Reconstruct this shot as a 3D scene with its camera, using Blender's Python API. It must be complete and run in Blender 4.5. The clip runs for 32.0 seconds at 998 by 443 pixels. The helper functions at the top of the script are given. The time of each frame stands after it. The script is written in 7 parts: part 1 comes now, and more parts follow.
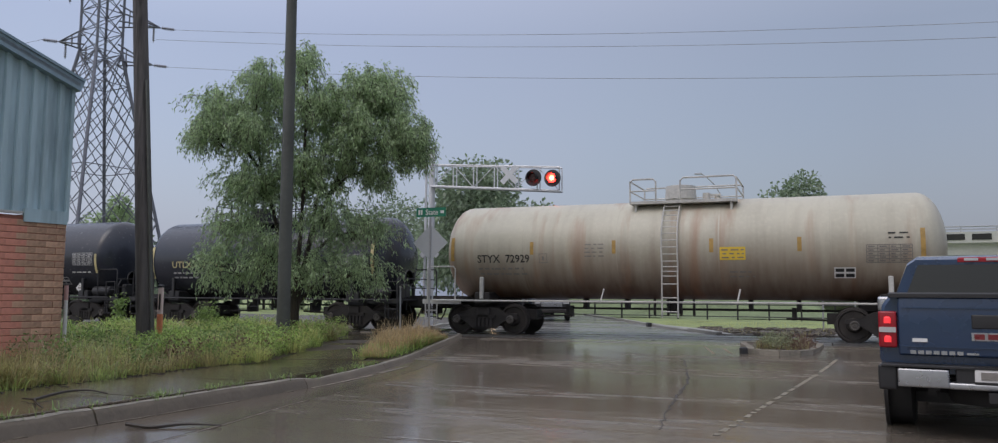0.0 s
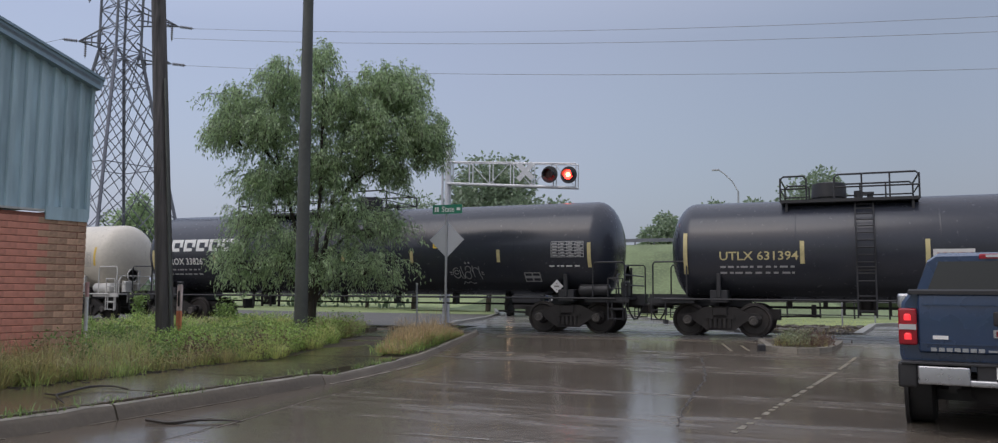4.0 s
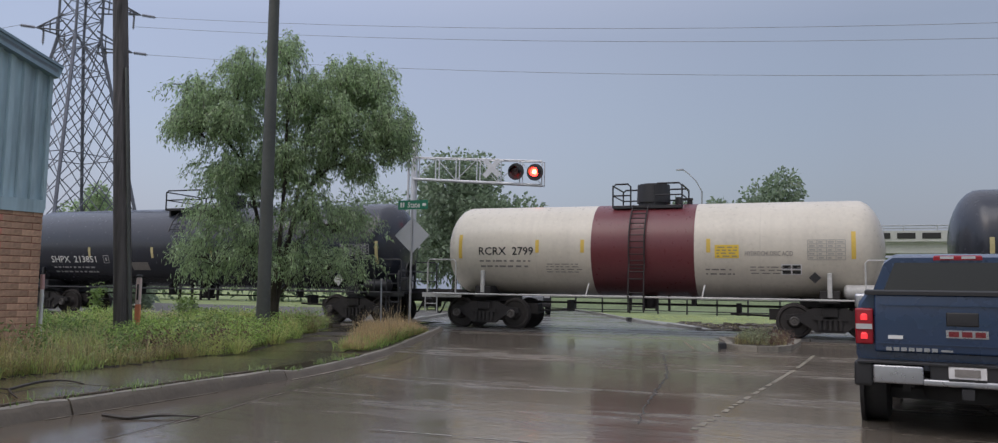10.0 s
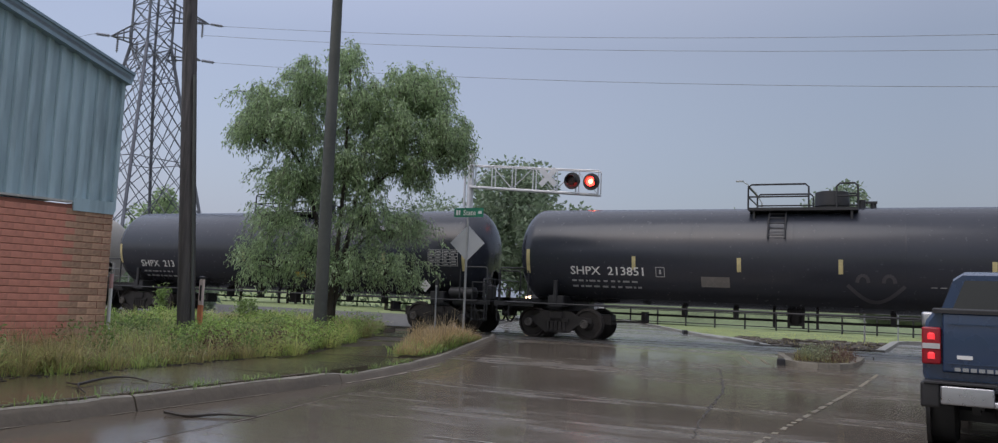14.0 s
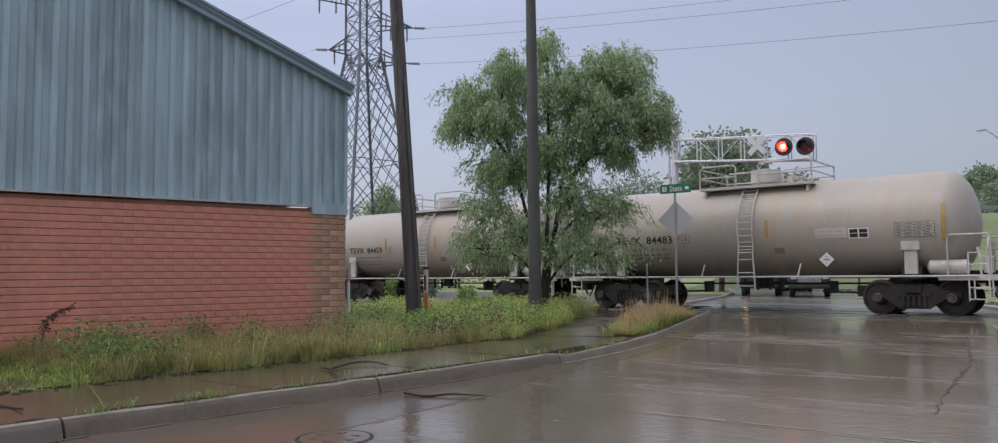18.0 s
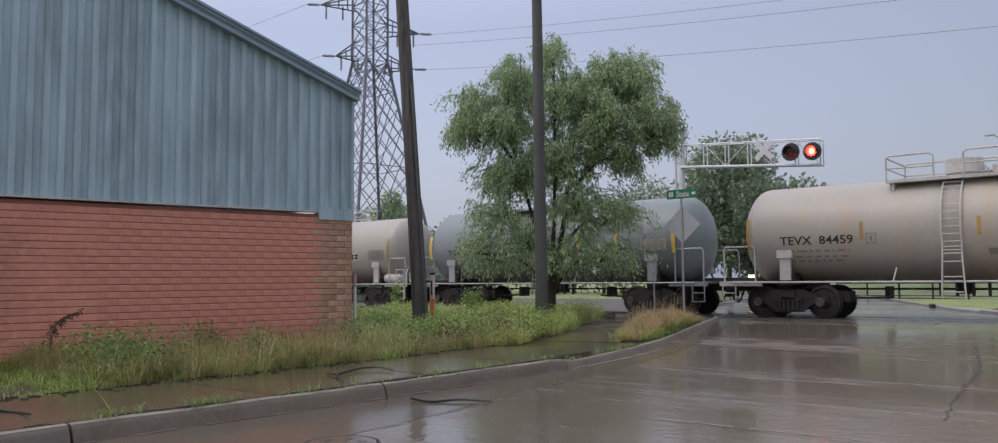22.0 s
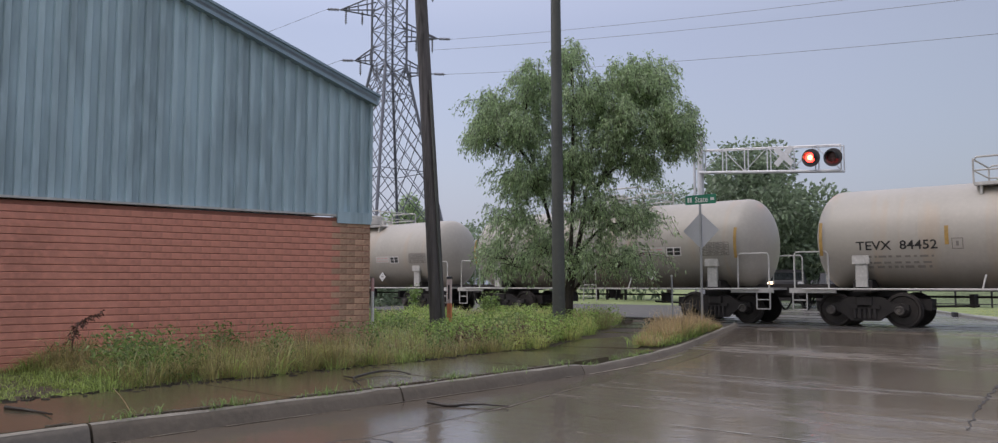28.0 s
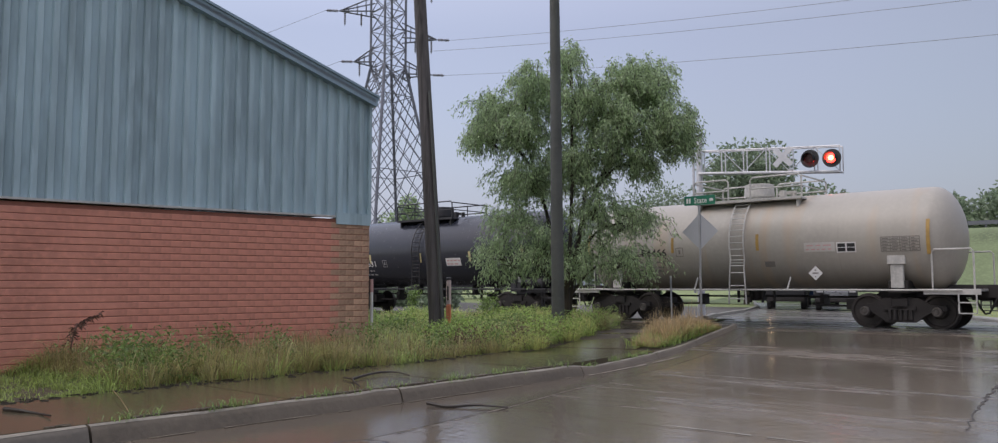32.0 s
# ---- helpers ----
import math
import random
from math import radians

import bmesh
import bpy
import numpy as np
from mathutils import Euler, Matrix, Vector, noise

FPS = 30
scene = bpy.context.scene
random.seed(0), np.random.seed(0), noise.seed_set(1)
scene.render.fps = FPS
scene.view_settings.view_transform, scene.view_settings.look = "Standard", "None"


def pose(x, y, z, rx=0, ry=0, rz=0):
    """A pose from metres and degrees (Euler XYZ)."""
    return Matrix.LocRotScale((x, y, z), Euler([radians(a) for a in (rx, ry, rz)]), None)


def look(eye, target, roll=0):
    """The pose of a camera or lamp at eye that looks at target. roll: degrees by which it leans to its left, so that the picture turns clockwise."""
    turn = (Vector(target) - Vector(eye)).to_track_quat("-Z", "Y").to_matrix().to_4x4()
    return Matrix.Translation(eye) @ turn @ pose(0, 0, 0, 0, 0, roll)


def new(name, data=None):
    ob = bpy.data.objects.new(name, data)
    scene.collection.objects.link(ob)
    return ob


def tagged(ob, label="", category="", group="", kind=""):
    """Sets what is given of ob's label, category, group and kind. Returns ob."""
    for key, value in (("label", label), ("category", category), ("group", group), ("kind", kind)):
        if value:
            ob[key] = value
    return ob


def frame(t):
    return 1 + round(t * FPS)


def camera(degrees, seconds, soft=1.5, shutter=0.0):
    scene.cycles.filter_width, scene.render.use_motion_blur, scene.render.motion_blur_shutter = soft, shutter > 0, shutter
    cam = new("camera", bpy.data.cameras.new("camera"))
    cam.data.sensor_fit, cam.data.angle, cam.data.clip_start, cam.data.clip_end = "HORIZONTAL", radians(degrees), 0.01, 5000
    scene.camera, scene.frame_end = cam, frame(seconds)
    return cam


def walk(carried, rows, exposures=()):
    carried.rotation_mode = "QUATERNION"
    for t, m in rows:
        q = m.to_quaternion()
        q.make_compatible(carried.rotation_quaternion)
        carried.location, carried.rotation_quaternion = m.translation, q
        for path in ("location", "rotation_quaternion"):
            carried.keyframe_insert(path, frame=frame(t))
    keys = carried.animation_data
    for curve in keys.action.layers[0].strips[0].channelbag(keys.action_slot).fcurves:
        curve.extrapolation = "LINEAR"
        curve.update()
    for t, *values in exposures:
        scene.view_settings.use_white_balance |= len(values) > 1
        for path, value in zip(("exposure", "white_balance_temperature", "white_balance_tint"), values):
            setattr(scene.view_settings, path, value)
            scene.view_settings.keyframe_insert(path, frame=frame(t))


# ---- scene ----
LENS = 2 * math.degrees(math.atan(784 / 1279.35))
EYE = (0.0, 0.0, 1.3)


def eye_at(t):
    """The holder leans back a little while panning left."""
    f = max(0.0, min(1.0, (16.0 - t) / 0.5))
    f = f * f * (3 - 2 * f)
    return (EYE[0] - 0.085 * f, EYE[1] + 0.17 * f, EYE[2] - 0.015 * f)


# seconds, yaw, pitch, roll of the hand-held camera in the parked car
PATH = [
    (0.0, 21.69, 5.27, -0.39), (0.5, 21.94, 5.29, -0.43), (1.0, 22.23, 5.31, -0.47), (1.5, 22.52, 5.25, -0.44),
    (2.0, 22.69, 5.21, -0.45), (2.5, 22.73, 5.14, -0.48), (3.0, 22.75, 5.09, -0.47), (3.5, 22.83, 5.08, -0.40),
    (5.5, 22.75, 4.90, -0.47), (6.0, 22.29, 4.89, -0.74), (6.5, 21.91, 4.87, -0.85), (7.0, 21.56, 4.90, -0.81),
    (7.5, 21.17, 4.87, -0.75), (8.0, 20.81, 4.88, -0.84), (8.5, 20.47, 4.92, -0.84), (9.0, 20.41, 4.87, -0.88),
    (9.5, 20.39, 4.86, -0.91), (10.0, 20.37, 4.83, -0.94), (10.5, 20.41, 4.81, -0.97), (11.0, 20.53, 4.81, -0.96),
    (11.5, 20.17, 4.85, -1.18), (12.0, 19.82, 5.06, -1.31), (12.5, 19.66, 5.22, -1.44), (13.0, 21.06, 5.32, -1.67),
    (13.5, 23.14, 5.34, -2.08), (15.5, 30.14, 5.09, -2.11), (15.7, 33.85, 4.98, -1.56), (15.8, 36.04, 4.83, -1.14),
    (15.9, 37.61, 4.49, -0.54), (16.0, 38.49, 2.15, 0.56), (16.5, 38.77, 2.29, 0.07), (17.0, 38.85, 3.17, 0.36),
    (17.5, 38.81, 3.58, 0.54), (18.0, 38.84, 3.70, 0.47), (18.5, 38.85, 3.80, 0.66), (19.0, 38.84, 4.04, 0.47),
    (19.5, 38.85, 4.09, 0.70), (20.0, 38.80, 4.18, 0.32), (20.5, 38.88, 4.13, 0.52), (21.0, 38.97, 4.10, 0.45),
    (21.5, 39.07, 4.13, 0.24), (22.0, 39.29, 4.09, 0.48), (22.5, 39.37, 4.12, 0.15), (23.0, 39.65, 4.12, 0.12),
    (23.5, 39.86, 4.19, 0.07), (24.0, 40.04, 4.24, 0.05), (24.5, 40.23, 4.30, 0.03), (25.0, 40.30, 4.37, 0.02),
    (25.5, 40.39, 4.43, 0.08), (27.5, 40.50, 4.43, 0.06), (28.0, 40.50, 4.42, 0.06), (28.5, 40.48, 4.39, 0.04),
    (29.0, 40.49, 4.42, 0.09), (29.5, 40.50, 4.42, 0.13), (30.0, 40.49, 4.48, 0.04), (30.5, 40.51, 4.48, 0.13),
    (31.0, 40.47, 4.49, 0.02), (31.5, 40.44, 4.49, 0.04), (32.0, 40.44, 4.49, 0.10),
]
cam = camera(LENS, 32.0, soft=1.2)
walk(cam, [(t, pose(*eye_at(t), 90 + p, r, y)) for t, y, p, r in PATH],
     exposures=[(0, 0.05, 6250, 14), (13.5, 0.05, 6250, 14), (15.97, 0.0, 6250, 14), (17.0, 0.1, 6350, 16), (18.2, 0.2, 6400, 17), (32, 0.2, 6400, 17)])

# ---- sky and light: an even, rainy overcast ----
world = bpy.data.worlds.new("rain_sky")
scene.world = world
world.use_nodes = True
wt = world.node_tree
wt.nodes.clear()
w_out = wt.nodes.new("ShaderNodeOutputWorld")
w_bg = wt.nodes.new("ShaderNodeBackground")
w_sky = wt.nodes.new("ShaderNodeTexSky")
w_sky.sky_type, w_sky.sun_disc = "NISHITA", False
w_sky.sun_elevation, w_sky.sun_rotation = radians(48), radians(200)
w_sky.air_density, w_sky.dust_density = 1.5, 4.0
w_geo = wt.nodes.new("ShaderNodeTexCoord")
w_sep = wt.nodes.new("ShaderNodeSeparateXYZ")
w_ramp = wt.nodes.new("ShaderNodeValToRGB")
w_ramp.color_ramp.elements[0].position, w_ramp.color_ramp.elements[0].color = 0.0, (0.325, 0.375, 0.475, 1)
w_ramp.color_ramp.elements[1].position, w_ramp.color_ramp.elements[1].color = 0.85, (1.22, 1.23, 1.30, 1)
e = w_ramp.color_ramp.elements.new(0.3)
e.color = (0.36, 0.395, 0.50, 1)
w_noise = wt.nodes.new("ShaderNodeTexNoise")
w_noise.inputs["Scale"].default_value, w_noise.inputs["Detail"].default_value = 1.3, 4
w_mix = wt.nodes.new("ShaderNodeMix")
w_mix.data_type, w_mix.blend_type = "RGBA", "SOFT_LIGHT"
w_mix.inputs["Factor"].default_value = 0.16
w_add = wt.nodes.new("ShaderNodeMix")
w_add.data_type = "RGBA"
w_add.inputs["Factor"].default_value = 0.06
wt.links.new(w_geo.outputs["Generated"], w_sep.inputs[0])
wt.links.new(w_sep.outputs["Z"], w_ramp.inputs[0])
wt.links.new(w_geo.outputs["Generated"], w_noise.inputs["Vector"])
wt.links.new(w_ramp.outputs["Color"], w_mix.inputs["A"])
wt.links.new(w_noise.outputs["Color"], w_mix.inputs["B"])
wt.links.new(w_mix.outputs["Result"], w_add.inputs["A"])
wt.links.new(w_sky.outputs["Color"], w_add.inputs["B"])
w_side = wt.nodes.new("ShaderNodeMapRange")   # heavier cloud to the right of the street
w_side.inputs["From Min"].default_value, w_side.inputs["From Max"].default_value = -0.75, 0.07
w_side.inputs["To Min"].default_value, w_side.inputs["To Max"].default_value = 1.0, 0.68
wt.links.new(w_sep.outputs["X"], w_side.inputs["Value"])
w_dim = wt.nodes.new("ShaderNodeMix")
w_dim.data_type, w_dim.blend_type = "RGBA", "MULTIPLY"
w_dim.inputs["Factor"].default_value = 1.0
wt.links.new(w_add.outputs["Result"], w_dim.inputs["A"])
wt.links.new(w_side.outputs["Result"], w_dim.inputs["B"])
wt.links.new(w_dim.outputs["Result"], w_bg.inputs["Color"])
w_bg.inputs["Strength"].default_value = 0.9
wt.links.new(w_bg.outputs[0], w_out.inputs["Surface"])
sun_data = bpy.data.lights.new("sun", "SUN")
sun_data.energy, sun_data.angle, sun_data.color = 0.6, radians(40), (1.0, 0.97, 0.92)
sun = new("sun", sun_data)
sun.matrix_world = look((0, 0, 60), (14, 30, 0))


# ---- materials ----
def paint(name, base, rough=0.6, metal=0.0, vary=0.25, big=0.6, fine=14.0, bump=0.12, tint=None, coat=0.0, per_piece=0.0, grain=0.0):
    """A surface with stains at a large scale and grain at a small one."""
    m = bpy.data.materials.new(name)
    m.use_nodes = True
    nt = m.node_tree
    b = nt.nodes["Principled BSDF"]
    tc = nt.nodes.new("ShaderNodeTexCoord")
    n1 = nt.nodes.new("ShaderNodeTexNoise")
    n1.inputs["Scale"].default_value, n1.inputs["Detail"].default_value = big, 5
    n2 = nt.nodes.new("ShaderNodeTexNoise")
    n2.inputs["Scale"].default_value, n2.inputs["Detail"].default_value = fine, 6
    for n in (n1, n2):
        if grain:
            mp = nt.nodes.new("ShaderNodeMapping")
            mp.inputs["Scale"].default_value = (1.0, 1.0, grain)
            nt.links.new(tc.outputs["Object"], mp.inputs[0])
            nt.links.new(mp.outputs[0], n.inputs["Vector"])
        else:
            nt.links.new(tc.outputs["Object"], n.inputs["Vector"])
    dark = tint or tuple(c * (1 - vary) for c in base)
    light = tuple(min(1, c * (1 + vary * 0.6)) for c in base)
    r1 = nt.nodes.new("ShaderNodeValToRGB")
    r1.color_ramp.elements[0].position, r1.color_ramp.elements[0].color = 0.32, (*dark, 1)
    r1.color_ramp.elements[1].position, r1.color_ramp.elements[1].color = 0.68, (*base, 1)
    mx = nt.nodes.new("ShaderNodeMix")
    mx.data_type = "RGBA"
    mx.inputs["B"].default_value = (*light, 1)
    r2 = nt.nodes.new("ShaderNodeMapRange")
    r2.inputs["From Min"].default_value, r2.inputs["From Max"].default_value = 0.45, 0.75
    r2.inputs["To Max"].default_value = 0.55
    nt.links.new(n1.outputs["Fac"], r1.inputs[0])
    nt.links.new(n2.outputs["Fac"], r2.inputs["Value"])
    nt.links.new(r2.outputs["Result"], mx.inputs["Factor"])
    nt.links.new(r1.outputs["Color"], mx.inputs["A"])
    col = mx.outputs["Result"]
    if per_piece:
        oi = nt.nodes.new("ShaderNodeObjectInfo")
        hs = nt.nodes.new("ShaderNodeHueSaturation")
        mr = nt.nodes.new("ShaderNodeMapRange")
        mr.inputs["To Min"].default_value, mr.inputs["To Max"].default_value = 1 - per_piece, 1 + per_piece
        nt.links.new(oi.outputs["Random"], mr.inputs["Value"])
        nt.links.new(mr.outputs["Result"], hs.inputs["Value"])
        nt.links.new(col, hs.inputs["Color"])
        col = hs.outputs["Color"]
    nt.links.new(col, b.inputs["Base Color"])
    rr = nt.nodes.new("ShaderNodeMapRange")
    rr.inputs["To Min"].default_value, rr.inputs["To Max"].default_value = max(0.03, rough - 0.15), min(1, rough + 0.15)
    nt.links.new(n2.outputs["Fac"], rr.inputs["Value"])
    nt.links.new(rr.outputs["Result"], b.inputs["Roughness"])
    b.inputs["Metallic"].default_value = metal
    b.inputs["Coat Weight"].default_value = coat
    b.inputs["Coat Roughness"].default_value = 0.12
    if bump:
        bp = nt.nodes.new("ShaderNodeBump")
        bp.inputs["Strength"].default_value, bp.inputs["Distance"].default_value = bump, 0.02
        nt.links.new(n2.outputs["Fac"], bp.inputs["Height"])
        nt.links.new(bp.outputs["Normal"], b.inputs["Normal"])
    return m


def glow(name, color, strength):
    m = bpy.data.materials.new(name)
    m.use_nodes = True
    b = m.node_tree.nodes["Principled BSDF"]
    b.inputs["Base Color"].default_value = (*[c * 0.5 for c in color], 1)
    b.inputs["Emission Color"].default_value = (*color, 1)
    b.inputs["Emission Strength"].default_value = strength
    b.inputs["Roughness"].default_value = 0.3
    return m


def wet_concrete(name, base, puddle, rough_dry=0.42, rough_wet=0.06, scale=0.35):
    """Rain-wet paving: a film of water in broad patches over brushed, stained concrete."""
    m = paint(name, base, 0.4, vary=0.35, big=0.45, fine=30, bump=0.0, per_piece=0.10)
    nt = m.node_tree
    b = nt.nodes["Principled BSDF"]
    tc = nt.nodes.new("ShaderNodeTexCoord")
    mp = nt.nodes.new("ShaderNodeMapping")
    mp.inputs["Scale"].default_value = (0.2, 1.25, 1.0)
    n = nt.nodes.new("ShaderNodeTexNoise")
    n.inputs["Scale"].default_value, n.inputs["Detail"].default_value = scale, 7
    n.inputs["Roughness"].default_value = 0.62
    nt.links.new(tc.outputs["Object"], mp.inputs[0])
    nt.links.new(mp.outputs[0], n.inputs["Vector"])
    mr = nt.nodes.new("ShaderNodeMapRange")
    mr.inputs["From Min"].default_value, mr.inputs["From Max"].default_value = puddle, puddle + 0.16
    mr.inputs["To Min"].default_value, mr.inputs["To Max"].default_value = rough_wet, rough_dry
    mp2 = nt.nodes.new("ShaderNodeMapping")
    mp2.inputs["Scale"].default_value = (0.4, 1.7, 1.0)
    n2 = nt.nodes.new("ShaderNodeTexNoise")
    n2.inputs["Scale"].default_value, n2.inputs["Detail"].default_value = scale * 8, 6
    nt.links.new(tc.outputs["Object"], mp2.inputs[0])
    nt.links.new(mp2.outputs[0], n2.inputs["Vector"])
    film = nt.nodes.new("ShaderNodeMix")
    film.inputs["Factor"].default_value = 0.36
    nt.links.new(n.outputs["Fac"], film.inputs["A"])
    nt.links.new(n2.outputs["Fac"], film.inputs["B"])
    nt.links.new(film.outputs["Result"], mr.inputs["Value"])
    nt.links.new(mr.outputs["Result"], b.inputs["Roughness"])
    v = nt.nodes.new("ShaderNodeTexNoise")
    v.inputs["Scale"].default_value, v.inputs["Detail"].default_value = 9.0, 5
    nt.links.new(tc.outputs["Object"], v.inputs["Vector"])
    bp = nt.nodes.new("ShaderNodeBump")
    bp.inputs["Strength"].default_value, bp.inputs["Distance"].default_value = 0.28, 0.012
    nt.links.new(v.outputs["Fac"], bp.inputs["Height"])
    nt.links.new(bp.outputs["Normal"], b.inputs["Normal"])
    b.inputs["IOR"].default_value = 1.36
    b.inputs["Specular IOR Level"].default_value = 0.8
    return m


def tank_paint(name, base, belly_tone, low=1.0, high=2.4, streak=0.5, rough=0.35, rust=None, bloom=0.56):
    """Tank paint in car space: a second tone rising from the belly, run-down streaks, rust blooms."""
    m = paint(name, base, rough, vary=0.12, big=0.5, fine=9, bump=0.03)
    nt = m.node_tree
    b = nt.nodes["Principled BSDF"]
    src = b.inputs["Base Color"].links[0].from_socket
    tc = nt.nodes.new("ShaderNodeTexCoord")
    sp = nt.nodes.new("ShaderNodeSeparateXYZ")
    nt.links.new(tc.outputs["Object"], sp.inputs[0])
    mp = nt.nodes.new("ShaderNodeMapping")
    mp.inputs["Scale"].default_value = (3.2, 1.0, 0.22)
    nt.links.new(tc.outputs["Object"], mp.inputs[0])
    n = nt.nodes.new("ShaderNodeTexNoise")
    n.inputs["Scale"].default_value, n.inputs["Detail"].default_value = 1.2, 6
    nt.links.new(mp.outputs[0], n.inputs["Vector"])
    h = nt.nodes.new("ShaderNodeMapRange")
    h.inputs["From Min"].default_value, h.inputs["From Max"].default_value = high, low
    nt.links.new(sp.outputs["Z"], h.inputs["Value"])
    mul = nt.nodes.new("ShaderNodeMath")
    mul.operation = "MULTIPLY_ADD"
    mul.inputs[1].default_value = streak
    mul.inputs[2].default_value = -streak * 0.5
    nt.links.new(n.outputs["Fac"], mul.inputs[0])
    add = nt.nodes.new("ShaderNodeMath")
    add.operation, add.use_clamp = "ADD", True
    nt.links.new(h.outputs["Result"], add.inputs[0])
    nt.links.new(mul.outputs[0], add.inputs[1])
    mx = nt.nodes.new("ShaderNodeMix")
    mx.data_type = "RGBA"
    mx.inputs["B"].default_value = (*belly_tone, 1)
    nt.links.new(add.outputs[0], mx.inputs["Factor"])
    nt.links.new(src, mx.inputs["A"])
    out = mx.outputs["Result"]
    if rust:
        n3 = nt.nodes.new("ShaderNodeTexNoise")
        n3.inputs["Scale"].default_value, n3.inputs["Detail"].default_value = 0.55, 8
        nt.links.new(mp.outputs[0], n3.inputs["Vector"])
        r = nt.nodes.new("ShaderNodeMapRange")
        r.inputs["From Min"].default_value, r.inputs["From Max"].default_value = bloom, bloom + 0.18
        r.inputs["To Max"].default_value = 0.7
        nt.links.new(n3.outputs["Fac"], r.inputs["Value"])
        m2 = nt.nodes.new("ShaderNodeMix")
        m2.data_type = "RGBA"
        m2.inputs["B"].default_value = (*rust, 1)
        nt.links.new(r.outputs["Result"], m2.inputs["Factor"])
        nt.links.new(out, m2.inputs["A"])
        out = m2.outputs["Result"]
    nt.links.new(out, b.inputs["Base Color"])
    return m


def leafy(name, base, vary=0.35):
    """Leaves: two-sided, a little translucent, tone by island."""
    m = bpy.data.materials.new(name)
    m.use_nodes = True
    nt = m.node_tree
    b = nt.nodes["Principled BSDF"]
    g = nt.nodes.new("ShaderNodeNewGeometry")
    rp = nt.nodes.new("ShaderNodeValToRGB")
    rp.color_ramp.elements[0].color = (*[c * (1 - vary) for c in base], 1)
    rp.color_ramp.elements[1].color = (*[min(1, c * (1 + vary)) for c in base], 1)
    nt.links.new(g.outputs["Random Per Island"], rp.inputs[0])
    nt.links.new(rp.outputs["Color"], b.inputs["Base Color"])
    b.inputs["Roughness"].default_value = 0.34
    b.inputs["Specular IOR Level"].default_value = 0.7
    tr = nt.nodes.new("ShaderNodeBsdfTranslucent")
    nt.links.new(rp.outputs["Color"], tr.inputs["Color"])
    ms = nt.nodes.new("ShaderNodeMixShader")
    ms.inputs[0].default_value = 0.47
    out = nt.nodes["Material Output"]
    nt.links.new(b.outputs[0], ms.inputs[1])
    nt.links.new(tr.outputs[0], ms.inputs[2])
    nt.links.new(ms.outputs[0], out.inputs["Surface"])
    return m


def glassy(name, color, rough=0.05):
    m = bpy.data.materials.new(name)
    m.use_nodes = True
    b = m.node_tree.nodes["Principled BSDF"]
    b.inputs["Base Color"].default_value = (*color, 1)
    b.inputs["Roughness"].default_value = rough
    b.inputs["Specular IOR Level"].default_value = 0.7
    return m


